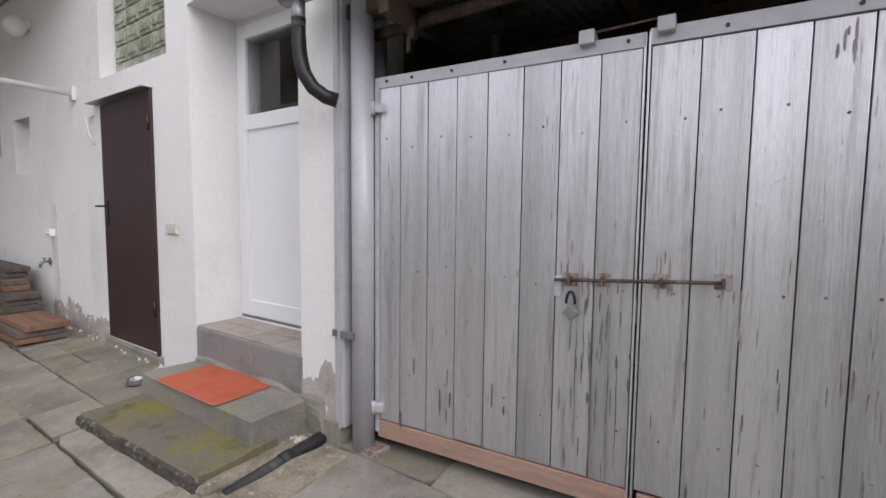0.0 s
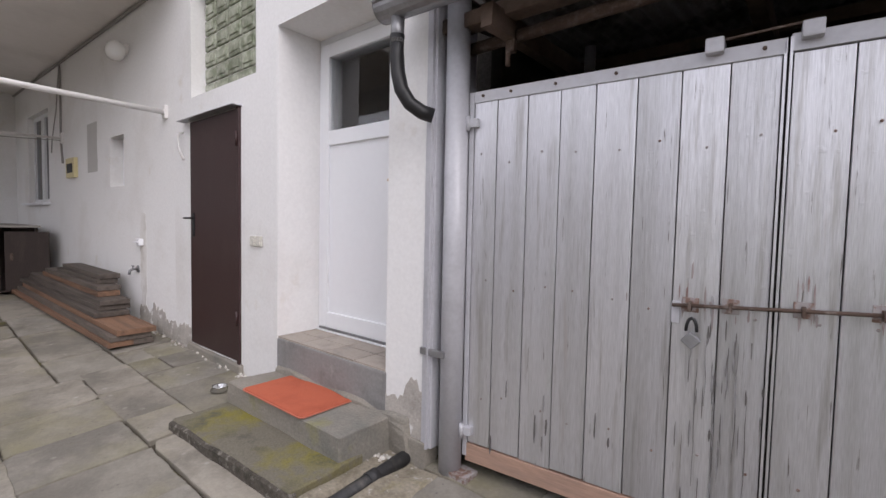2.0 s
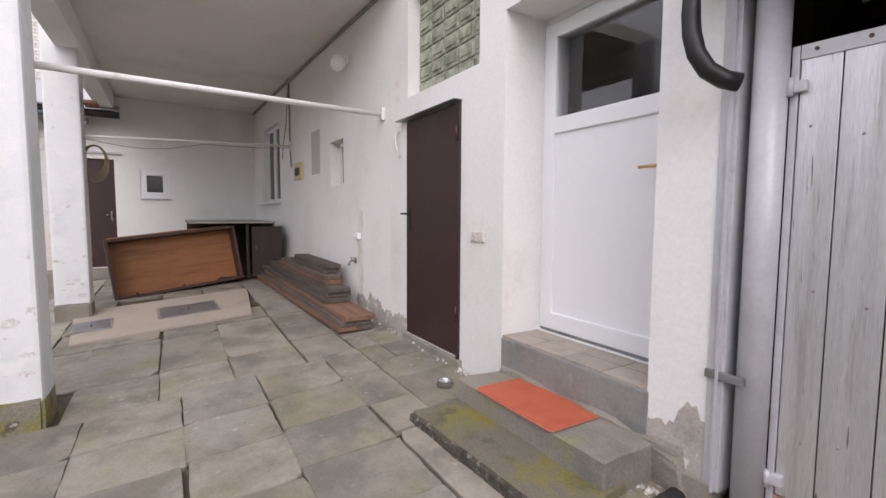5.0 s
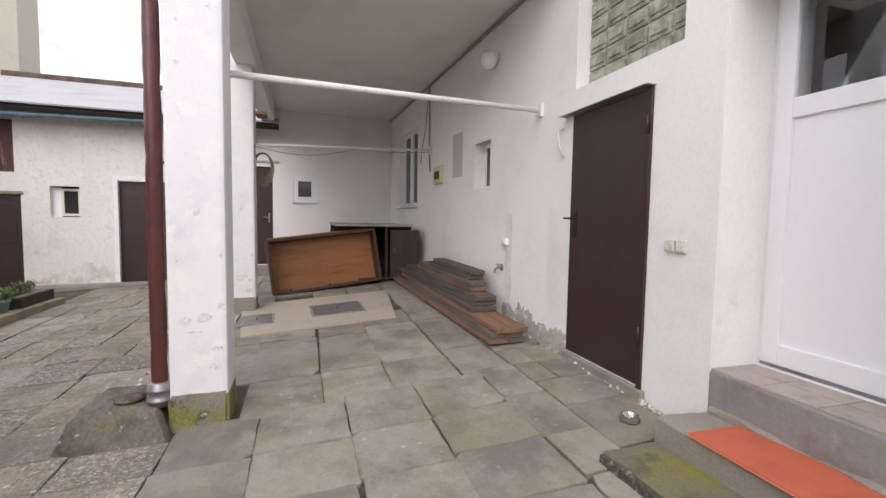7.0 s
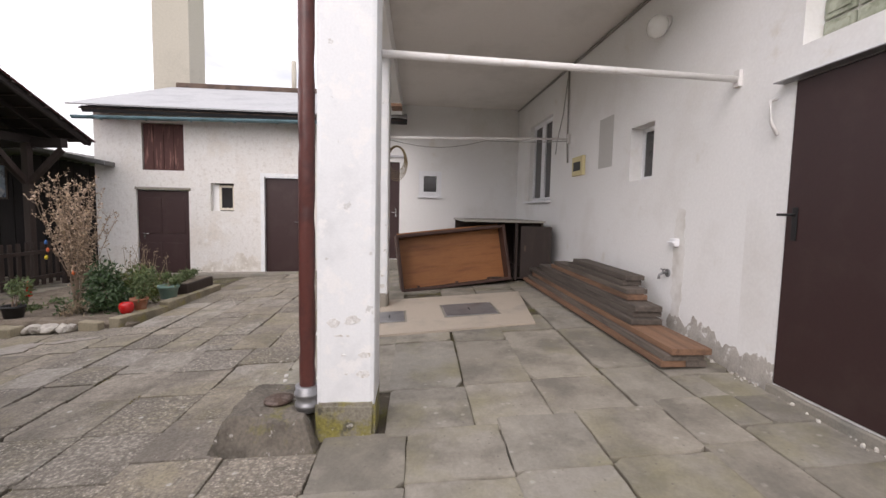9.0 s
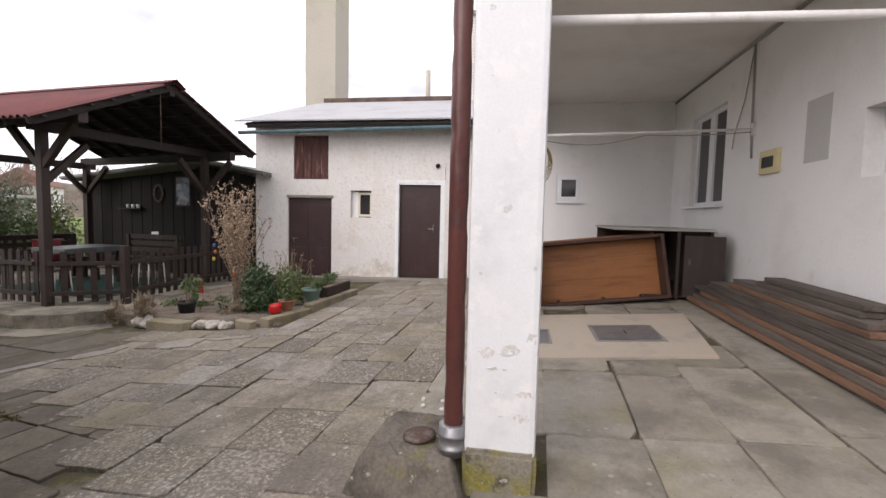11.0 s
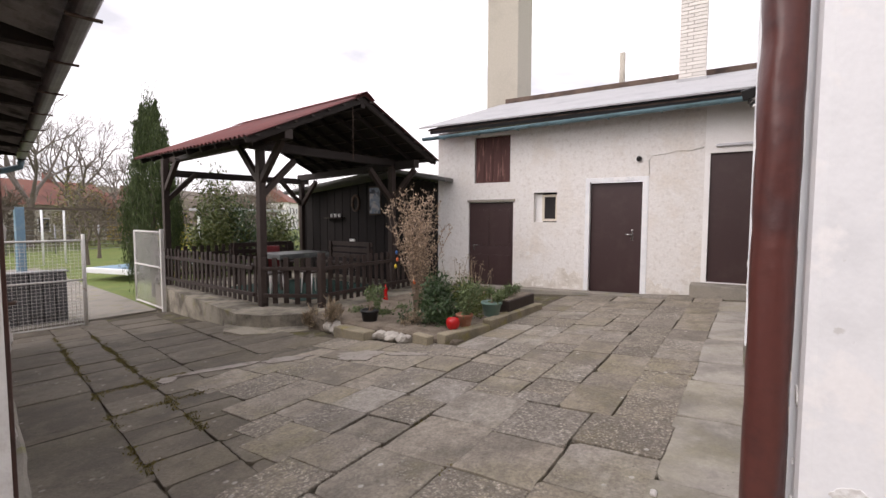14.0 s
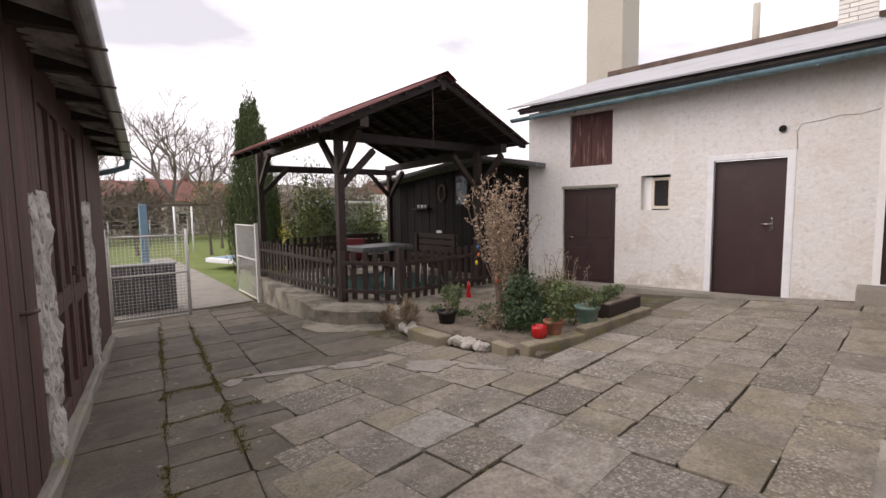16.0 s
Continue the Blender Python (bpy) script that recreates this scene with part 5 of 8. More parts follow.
# ---- manhole covers and the pink screed ----
structure(part("screed_floor", prism([(-8.35, 0.9), (-6.62, 0.72), (-6.45, -1.05), (-8.2, -1.25)], "z", 0.0, 0.03), M_SCREED), "smooth pinkish cement screed under the canopy", "floor")
bpy.data.objects["screed_floor"].matrix_world = Matrix.Translation((0, 0, g(-7.4, -0.1) - 0.012)) @ Matrix.Translation((-7.4, -0.1, 0)) @ Euler((math.atan(0.063), math.atan(0.0227), 0)).to_matrix().to_4x4() @ Matrix.Translation((7.4, 0.1, 0))
for (x, y, w, d) in ((-7.38, 0.05, 0.6, 0.64), (-7.2, -0.95, 0.5, 0.36)):
    mh = thing("manhole_cover", pose(x, y, g(x, y) + 0.016, math.degrees(0.063), math.degrees(0.0227), 3), "grey steel manhole cover set in the screed", "manhole cover", "manhole covers")
    part("cover_plate", boxed(-w / 2, w / 2, -d / 2, d / 2, 0.0, 0.012, bev=0.003), M_ZINC, mh)
    part("cover_rim", boxed(-w / 2 - 0.03, w / 2 + 0.03, -d / 2 - 0.03, d / 2 + 0.03, -0.006, 0.006), M_CONCRETE, mh)
    part("lift_bar", boxed(-0.06, 0.06, -0.008, 0.008, 0.012, 0.016), M_BLACK, mh)

# ---- outbuilding: doors, windows, roof, chimneys ----
def out(u, v, z, rz=0):
    """Along the outbuilding: u out from the wall, v along it."""
    return M_OUT @ pose(u, v, z, 0, 0, rz)


def out_door(name, v0, v1, z0, z1, label, back=0.06, panels=(), handle=None):
    d = thing(name, out(-back, v0, z0), label, "door", kind="structure")
    part("door_leaf", boxed(-0.045, 0.0, 0, v1 - v0, 0, z1 - z0, bev=0.005), M_DOORBROWN, d)
    for a, b, c, e in panels:
        part("door_panel", boxed(-0.002, 0.012, a, b, c, e, bev=0.006), M_DOORBROWN, d)
    if handle:
        hv, hz, way = handle
        pl = part("handle_plate", boxed(0.0, 0.008, hv - 0.018, hv + 0.018, hz - 0.11, hz + 0.09, bev=0.003), M_STEEL, d, "steel lever handle")
        part("handle", swept([(0.008, hv, hz), (0.05, hv, hz), (0.055, hv + way * 0.12, hz)], 0.009, 8), M_STEEL, pl)
    return d


d1 = out_door("door_1", -0.1, 0.96, -0.26, 1.62, "small dark brown panelled outbuilding door, shut", 0.05, [(0.1, 0.48, 0.15, 0.75), (0.58, 0.96, 0.15, 0.75), (0.1, 0.48, 0.95, 1.72), (0.58, 0.96, 0.95, 1.72)], (0.12, 0.95, 1))
part("lintel", boxed(-0.04, 0.08, -0.02, 1.1, 1.89, 1.94, bev=0.006), M_CONCRETE, d1)
d2 = out_door("door_2", 2.53, 3.46, -0.18, 1.95, "plain dark brown painted outbuilding door, shut", 0.09, (), (0.76, 1.16, -1))
for a in ((-0.02, 0.1, -0.085, 0.0, -0.3, 2.22), (-0.02, 0.1, 0.93, 1.03, -0.3, 2.22), (-0.02, 0.1, 0.0, 0.93, 2.14, 2.22)):
    part("door_frame", boxed(*a, bev=0.006), M_PILLAR, d2, "white painted door surround")
d3 = out_door("door_3", 4.5, 5.46, 0.2, 2.37, "dark brown outbuilding door above a concrete step, shut", 0.05, (), (0.88, 1.05, -1))
part("lintel_strip", boxed(0.05, 0.1, 0.08, 1.1, 2.27, 2.31, bev=0.004), M_SILVERPIPE, d3)
s3 = structure(part("door_step_low", boxed(0.0, 0.42, 4.28, 5.6, -0.25, 0.19, bev=0.02), M_CONCRETE), "pale concrete step in front of the third door", "step")
s3.matrix_world = M_OUT
s4 = structure(part("plinth_edge", boxed(0.0, 0.32, -0.8, 4.3, -0.5, -0.165, bev=0.02), M_CONCRETE), "low concrete edge along the outbuilding", "kerb")
s4.matrix_world = M_OUT @ pose(0, 0, 0, 1.2, 0, 0)
hatch = thing("hatch", out(-0.05, 0.04, 2.04), "faded red-brown wooden loft hatch, peeling", "hatch")
M_HATCH = mat("peeling_red_paint", (0.075, 0.028, 0.024), 0.75, tones=[((0.24, 0.12, 0.10), 0.55, 0.66, 3.0)], fine=40, amount=0.3, bump=0.3, stretch=(6, 6, 0.7))
for k in range(4):
    part("hatch_board", boxed(-0.03, 0.0, 0.01 + k * 0.205, 0.205 + k * 0.205, 0.0, 0.98, bev=0.004), M_HATCH, hatch)
part("hatch_frame", boxed(-0.005, 0.035, 0.0, 0.84, -0.02, 0.03, bev=0.004), M_HATCH, hatch)
ow = thing("window_4", out(-0.14, 1.55, 1.22), "small cream-framed outbuilding window in a deep reveal", "window", kind="structure")
M_CREAMWOOD = mat("cream_painted_wood", (0.66, 0.61, 0.50), 0.6, fine=40, amount=0.08)
for a in ((0, 0.04, 0, 0.05, 0, 0.54), (0, 0.04, 0.28, 0.33, 0, 0.54), (0, 0.04, 0.05, 0.28, 0.49, 0.54), (0, 0.04, 0.05, 0.28, 0, 0.05)):
    part("window_frame", boxed(*a, bev=0.004), M_CREAMWOOD, ow)
part("pane", boxed(0.012, 0.02, 0.045, 0.285, 0.045, 0.495), M_PANE, ow)
# Dark plate that stands for the unlit inside.
part("inner_shade_plate", boxed(-0.13, -0.12, -0.14, 0.36, -0.03, 0.58), M_PANE_DARK, ow)
part("reveal_board", boxed(-0.02, 0.03, -0.14, 0.0, -0.02, 0.56), M_PLASTER, ow)
sw4 = thing("window_5", out(-0.06, 5.89, 1.62), "small white plastic window in the end wall", "window", kind="structure")
for a in ((0, 0.05, 0, 0.06, 0, 0.57), (0, 0.05, 0.45, 0.51, 0, 0.57), (0, 0.05, 0.06, 0.45, 0.51, 0.57), (0, 0.05, 0.06, 0.45, 0, 0.06)):
    part("window_frame", boxed(*a, bev=0.005), M_PVC, sw4)
for a in ((0.01, 0.065, 0.06, 0.11, 0.06, 0.51), (0.01, 0.065, 0.40, 0.45, 0.06, 0.51), (0.01, 0.065, 0.11, 0.40, 0.46, 0.51), (0.01, 0.065, 0.11, 0.40, 0.06, 0.11)):
    part("sash", boxed(*a, bev=0.004), M_PVC, sw4)
part("pane", boxed(0.02, 0.03, 0.1, 0.41, 0.1, 0.47), M_PANE, sw4)
part("inner_shade_plate", boxed(-0.15, -0.14, 0, 0.5, 0, 0.57), M_PANE_DARK, sw4)
part("window_sill", boxed(0.04, 0.12, -0.02, 0.53, -0.03, 0.0, bev=0.004), M_PVC, sw4)
hole = tagged(part("vent_pipe_stub", tubed((0.0, 3.39, 2.36), (0.05, 3.39, 2.34), 0.045, seg=14), M_BLACK), "short dark vent pipe in the plaster", "vent")
hole.matrix_world = M_OUT
crack = structure(part("plaster_crack", swept([(0.003, 3.57, 2.05), (0.003, 3.55, 2.3), (0.003, 3.6, 2.4), (0.003, 3.85, 2.42), (0.003, 4.0, 2.46), (0.003, 4.2, 2.44), (0.003, 4.4, 2.48)], 0.010, 6), M_OLDPLASTER), "raised crack line in the patched plaster", "wall patch")
crack.matrix_world = M_OUT

orf = thing("outbuilding_roof", M_OUT, "shallow pale grey sheet roof with a dark weathered fascia", "roof", kind="structure")
rise = math.atan2(4.72 - 3.27, 4.4)
part("roof_sheet", boxed(-4.6, 0.0, -1.1, 5.6, 0.0, 0.03), M_GREYROOF, orf).matrix_basis = Matrix.Translation((0.5, 0, 3.24)) @ Matrix.Rotation(rise, 4, "Y")
part("fascia", boxed(-0.06, 0.0, -0.85, 5.6, -0.13, -0.01), M_BLACK, orf).matrix_basis = Matrix.Translation((0.45, 0, 3.24)) @ Matrix.Rotation(rise, 4, "Y")
part("soffit", boxed(-0.6, 0.0, -0.9, 5.5, -0.06, -0.03), M_OLDTIMBER, orf).matrix_basis = Matrix.Translation((0.45, 0, 3.24)) @ Matrix.Rotation(rise, 4, "Y")
part("ridge_cap", boxed(-4.3, -3.9, -1.0, 5.6, 4.6, 4.86, bev=0.02), M_OLDTIMBER, orf, "weathered dark ridge boards")
part("gable_wall", prism([(-0.3, 2.8), (-4.3, 2.8), (-4.3, 4.6), (-0.3, 3.35)], "y", -0.86, -0.6), M_OLDPLASTER, orf)
part("back_slope", boxed(0.0, 4.0, -1.1, 5.6, -0.02, 0.02), M_GREYROOF, orf).matrix_basis = Matrix.Translation((-4.3, 0, 4.7)) @ Matrix.Rotation(math.pi, 4, "Z") @ Matrix.Rotation(rise, 4, "Y") @ Matrix.Translation((0, -4.5, 0))
part("end_wall", boxed(-8.0, -0.3, -0.9, -0.6, -0.7, 2.9), M_OLDPLASTER, orf)
og = thing("outbuilding_gutter", M_OUT @ pose(0.5, -0.98, 3.03, 0, 0, 90) @ pose(0, 0, 0, 0, -0.9, 0), "green-grey half-round gutter along the outbuilding's eave", "gutter")
part("trough", half_gutter(5.95, 0.065), M_GUTTERGREEN, og)
for k in range(7):
    part("bracket", boxed(0.5 + k * 0.85, 0.525 + k * 0.85, -0.07, 0.07, -0.072, -0.06), M_GUTTERGREEN, og)
chim = thing("tall_chimney", M_OUT @ pose(-4.9, -1.3, 4.0), "tall square beige rendered chimney", "chimney")
part("shaft", boxed(-0.6, 0.55, -0.53, 0.5, 0.0, 6.5, bev=0.02), M_CHIMNEY, chim)
bch = thing("brick_chimney", M_OUT @ pose(-3.05, 4.0, 3.9), "whitewashed brick chimney with a dark cap", "chimney")
part("core", boxed(-0.26, 0.255, -0.255, 0.255, 0.0, 2.75), M_MORTAR, bch)
for row in range(34):
    z = row * 0.08 + 0.15
    for side in range(4):
        for k in range(2):
            off = 0.0 if row % 2 else 0.12
            ln = [(-0.26, 0.0 - off), (0.0 - off + 0.008, 0.26)][k]
            bmk = boxed(0.252, 0.266, ln[0] + 0.004, ln[1] - 0.004, z + 0.004, z + 0.07, bev=0.003)
            part("brick", bmk, M_BRICKWHITE, bch).matrix_basis = pose(0, 0, 0, 0, 0, 90 * side)
            if side in (1, 2):
                break
part("cap", boxed(-0.33, 0.33, -0.33, 0.33, 2.75, 2.88, bev=0.01), M_CONCRETE, bch, "dark concrete chimney cap")
part("flashing", boxed(-0.3, 0.34, -0.3, 0.3, 0.1, 0.5, bev=0.01), M_GREYROOF, bch)
vp = tagged(part("vent_flue", tubed((0, 0, 0), (0, 0, 1.4), 0.075, seg=14), M_CHIMNEY), "thin grey vent stack above the roof", "chimney")
vp.matrix_world = M_OUT @ pose(-4.5, 2.2, 4.4)
fl = thing("floodlight", M_OUT @ pose(0.55, 5.0, 3.08), "black twin floodlight with sensor at the eave's end", "floodlight")
part("housing", boxed(-0.06, 0.06, -0.09, 0.1, 0.0, 0.15, bev=0.01, m=pose(0, 0, 0, 15, 20, 0)), M_BLACK, fl)
part("sensor", lathe([(0.03, 0.0), (0.035, 0.03), (0.02, 0.07), (0.001, 0.075)], 12), M_BLACK, fl).matrix_basis = pose(0.02, 0.05, -0.08, 40, 0, 0)
part("head", boxed(-0.05, 0.04, 0.0, 0.12, -0.12, -0.03, bev=0.01), M_BLACK, fl)
part("lens", tubed((0.03, 0.06, -0.14), (0.02, 0.06, -0.11), 0.03, seg=12), M_OPAL, fl)
part("arm", tubed((-0.55, 0.0, 0.05), (0, 0.0, 0.05), 0.015, seg=8), M_BLACK, fl)
tagged(part("cable", swept([M_OUT @ Vector((0.55, 5.0, 3.0)), (-10.0, -1.35, 2.85), (-8.6, -1.3, 2.72), (-8.0, -1.25, 2.9)], 0.008, 6), cable_mat), "thin pale cable from floodlight to pillar", "cable")

# grey weathering at the foot of the outbuilding wall
M_SPLASH = mat("splash_stained_plaster", (0.66, 0.63, 0.58), 0.95, tones=[((0.54, 0.50, 0.44), 0.45, 0.65, 4.0), ((0.74, 0.715, 0.675), 0.54, 0.62, 7.0)], fine=30, amount=0.12, bump=0.9, bump_scale=14, depth=0.02)
for v0, v1, zz, sd in ((0.97, 2.43, 0.02, 3.0), (3.57, 4.42, 0.08, 5.0), (-0.88, -0.11, 0.0, 8.0)):
    patch("wall_base_patch", ragged(zz, 0.22, sd), v0, v1, -0.5, 0.03, M_SPLASH, "splash-stained weathered plaster at the wall's foot", M_OUT @ pose(0.0, 0, 0, 0, 0, 90), 0.004)

# ---- crumbled plaster along the foot of the house wall ----
M_CRUMB = mat("crumbled_plaster", (0.56, 0.54, 0.50), 0.95, tones=[((0.33, 0.30, 0.26), 0.45, 0.6, 9.0)], fine=50, amount=0.2, bump=0.4, per_island=0.3)
random.seed(57)
bm = bmesh.new()
for k in range(190):
    if k < 130:
        x = random.choice((random.uniform(-4.62, -3.15), random.uniform(-6.4, -4.62), random.uniform(-3.6, -3.12)))
        y = (1.87 if x > -5 else 1.88 + (x + 5) * 0.034) - abs(random.gauss(0, 0.03)) - 0.01
    else:
        x, y = -1.98 + random.uniform(-0.05, 0.16), 1.8 - abs(random.gauss(0, 0.05))
    s = random.uniform(0.006, 0.022)
    m = pose(x, y, g(x, y) + s * 0.2, random.uniform(0, 90), random.uniform(0, 90), random.uniform(0, 180)) @ Matrix.Diagonal((s, s * random.uniform(0.5, 1), s * random.uniform(0.4, 0.8), 1))
    bmesh.ops.create_icosphere(bm, subdivisions=1, radius=1.0, matrix=m)
crumbs = tagged(part("plaster_crumb", bm, M_CRUMB), "white plaster crumbs fallen along the wall's foot", "rubble", kind="stuff")

# ---- gazebo on its concrete plinth ----
M_GAZ = pose(-7.68, -8.26, -0.25, 0, 0, -3.5)
M_PLINTH = mat("stained_old_concrete", (0.33, 0.30, 0.24), 0.95, tones=[((0.11, 0.098, 0.078), 0.42, 0.60, 1.6), ((0.19, 0.17, 0.08), 0.56, 0.70, 2.5), ((0.33, 0.30, 0.25), 0.62, 0.70, 3.0)], fine=60, amount=0.3, bump=0.7, bump_scale=40)
# Darker copy of M_DARKWOOD: shade under the gazebo roof, put into the colour.
M_SHADEWOOD = mat("shade_dark_timber", (0.020, 0.014, 0.012), 0.8, fine=40, amount=0.3, bump=0.3)
pl = structure(part("gazebo_plinth", prism([(0.1, -4.35), (0.62, 0.25), (0.42, 0.72), (-0.1, 1.12), (-0.6, 1.22), (-3.8, 1.15), (-3.8, -4.35)], "z", -0.75, 0.0), M_PLINTH), "raised concrete floor slab of the gazebo", "plinth")
pl.matrix_world = M_GAZ
ks = structure(part("gazebo_kerb_step", prism([(0.63, -0.1), (0.92, 0.45), (0.85, 0.85), (0.45, 1.25), (-0.55, 1.62), (-0.6, 1.22), (-0.1, 1.12), (0.42, 0.72), (0.62, 0.25)], "z", -0.6, -0.19), M_PLINTH), "low rounded concrete step along the plinth", "kerb")
ks.matrix_world = M_GAZ
gz = thing("gazebo", M_GAZ, "dark timber gazebo with a red corrugated gable roof", "gazebo")
POSTS = [(0.0, 0.0), (-0.05, -4.0), (-3.0, 0.15), (-3.6, -4.0)]
for x, y in POSTS:
    part("post", boxed(x - 0.062, x + 0.062, y - 0.062, y + 0.062, 0.0, 2.9 if x > -1 else 2.66, bev=0.012), M_DARKWOOD, gz)


def beam(a, b, w, h, parent, name="beam", material=None):
    a, b = Vector(a), Vector(b)
    d = b - a
    m = Matrix.Translation(a) @ d.to_track_quat("X", "Z").to_matrix().to_4x4()
    return part(name, boxed(0, d.length, -w / 2, w / 2, -h / 2, h / 2, bev=0.008, m=m), material or M_DARKWOOD, parent)


beam((0.0, 0.85, 2.83), (-0.2, -4.15, 2.83), 0.14, 0.16, gz)
beam((-3.02, 0.85, 2.66), (-3.6, -4.1, 2.66), 0.14, 0.16, gz, "beam", M_SHADEWOOD)
beam((0.2, 0.05, 2.72), (-3.6, 0.15, 2.72), 0.12, 0.15, gz, "beam", M_SHADEWOOD)
beam((0.0, -4.08, 2.52), (-3.8, -4.0, 2.56), 0.12, 0.15, gz, "beam", M_SHADEWOOD)
for (x, y), dirs in zip(POSTS, (((0, -1), (-1, 0), (0, 1)), ((0, 1), (-1, 0)), ((0, -1), (1, 0), (0, 1)), ((0, 1), (1, 0)))):
    for dx, dy in dirs:
        up = 0.22 if x > -1 and dx == 0 else 0.0
        beam((x + dx * 0.04, y + dy * 0.04, 1.92 + up), (x + dx * 0.66, y + dy * 0.66, 2.54 + up), 0.09, 0.1, gz, "brace")
RIDGE, EL, ER = (-1.5, 3.74), (0.74, 2.7), (-3.6, 2.80)
Y0, Y1 = 0.98, -3.35
for (ex, ez) in (EL, ER):
    for k in range(9):
        y = Y0 - 0.12 - (Y0 - Y1 - 0.24) * k / 8
        beam((RIDGE[0], y, RIDGE[1] - 0.1), (ex * 0.97 + RIDGE[0] * 0.03, y, ez - 0.06), 0.06, 0.1, gz, "rafter", M_SHADEWOOD)
    d = math.hypot(ex - RIDGE[0], ez - RIDGE[1])
    tilt = math.atan2(ez - RIDGE[1], abs(ex - RIDGE[0]))
    sh = part("roof_sheet", corrugated(-(Y0 - Y1) / 2, (Y0 - Y1) / 2, 0.0, d + 0.03, 0.13, 0.02, 0.006), M_REDROOF, gz, "faded red corrugated roofing")
    s = 1 if ex > RIDGE[0] else -1
    sh.matrix_basis = Matrix.Translation((RIDGE[0], (Y0 + Y1) / 2, RIDGE[1] + 0.0)) @ Matrix.Rotation(-s * math.pi / 2, 4, "Z") @ Matrix.Rotation(tilt, 4, "X")
# Added dark sheets that deepen the shade below the roofing.
for (ex, ez) in (EL, ER):
    part("roof_lining", prism([(RIDGE[0], RIDGE[1] - 0.028), (ex, ez - 0.028), (ex, ez - 0.04), (RIDGE[0], RIDGE[1] - 0.04)], "y", Y1 + 0.03, Y0 - 0.03), M_SHADEWOOD, gz)
part("ridge_beam", boxed(RIDGE[0] - 0.05, RIDGE[0] + 0.05, Y1 + 0.1, Y0 - 0.08, RIDGE[1] - 0.24, RIDGE[1] - 0.1), M_SHADEWOOD, gz)
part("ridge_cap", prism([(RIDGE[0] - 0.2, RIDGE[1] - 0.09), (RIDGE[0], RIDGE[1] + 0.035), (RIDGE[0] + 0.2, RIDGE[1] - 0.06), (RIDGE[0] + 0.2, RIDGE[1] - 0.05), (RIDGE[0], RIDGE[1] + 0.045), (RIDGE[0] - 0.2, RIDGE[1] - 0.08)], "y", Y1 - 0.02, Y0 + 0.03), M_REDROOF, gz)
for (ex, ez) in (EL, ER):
    beam((RIDGE[0], Y0 - 0.1, RIDGE[1] - 0.09), (ex, Y0 - 0.1, ez - 0.07), 0.05, 0.09, gz, "verge_rafter", M_SHADEWOOD)
for k in range(7):
    for (ex, ez) in (EL, ER):
        f_ = (k + 0.5) / 7
        x_, z_ = RIDGE[0] + (ex - RIDGE[0]) * f_, RIDGE[1] + (ez - RIDGE[1]) * f_
        part("batten", boxed(x_ - 0.03, x_ + 0.03, Y1 + 0.05, Y0 - 0.02, z_ - 0.065, z_ - 0.04), M_DARKWOOD, gz)
part("hanging_cord", tubed((-1.3, 0.85, 2.55), (-1.3, 0.85, 3.5), 0.008, seg=6), M_RUST, gz, "thin rope hanging from the gable")

# picket fence round the gazebo
fence = thing("picket_fence", M_GAZ, "low dark brown wooden picket fence round the gazebo", "fence")
bmk = boxed(-0.043, 0.043, -0.011, 0.011, 0.06, 0.87, bev=0.004)
me_p = bpy.data.meshes.new("picket")
for v in bmk.verts:
    if v.co.z > 0.8 and abs(v.co.x) > 0.02:
        v.co.z -= 0.025
bmk.to_mesh(me_p)
bmk.free()
me_p.materials.append(M_DARKWOOD)
runs = [((0.1, -4.2), (0.1, -0.12)), ((0.05, 0.1), (-0.52, 0.86)), ((-0.6, 0.88), (-3.2, 0.62)), ((-0.4, -4.3), (-3.4, -4.2))]
random.seed(12)
for (ax, ay), (bx, by) in runs:
    ln = math.hypot(bx - ax, by - ay)
    n = max(2, round(ln / 0.178))
    ang = math.atan2(by - ay, bx - ax)
    nx, ny = -math.sin(ang), math.cos(ang)
    for z in (0.2, 0.66):
        part("rail", boxed(0, ln, -0.02, 0.02, z - 0.03, z + 0.03, m=pose(ax, ay, 0, 0, 0, math.degrees(ang))), M_DARKWOOD, fence)
    for k in range(n + 1):
        o = new("picket", me_p)
        o.parent = fence
        f_ = k / n
        o.matrix_basis = pose(ax + (bx - ax) * f_ + nx * 0.033, ay + (by - ay) * f_ + ny * 0.033, random.uniform(-0.012, 0.012), 0, random.uniform(-0.8, 0.8), math.degrees(ang))
for x, y in ((-0.56, 0.88), (-3.2, 0.62)):
    part("fence_post", boxed(x - 0.05, x + 0.05, y - 0.05, y + 0.05, -0.02, 0.93, bev=0.01), M_DARKWOOD, fence)

# table, benches and green carpet in the gazebo
def gaz(x, y, z=0.0, rz=0):
    return M_GAZ @ pose(x, y, z, 0, 0, rz)


tagged(part("green_carpet", boxed(-2.9, -0.7, -2.6, 0.1, 0.0, 0.012), mat("dark_green_carpet", (0.018, 0.055, 0.045), 0.95, fine=90, amount=0.3, bump=0.4)), "dark green outdoor carpet on the gazebo floor", "carpet").matrix_world = M_GAZ
tb = thing("garden_table", gaz(-1.7, -1.6), "garden table under a grey oilcloth", "table")
part("tabletop", boxed(-0.6, 0.6, -0.4, 0.4, 0.72, 0.76, bev=0.01), M_DARKWOOD, tb)
part("oilcloth", boxed(-0.63, 0.63, -0.43, 0.43, 0.66, 0.765, bev=0.02), mat("grey_oilcloth", (0.085, 0.092, 0.09), 0.5, tones=[((0.14, 0.16, 0.15), 0.5, 0.65, 8.0)], fine=50, amount=0.1), tb)
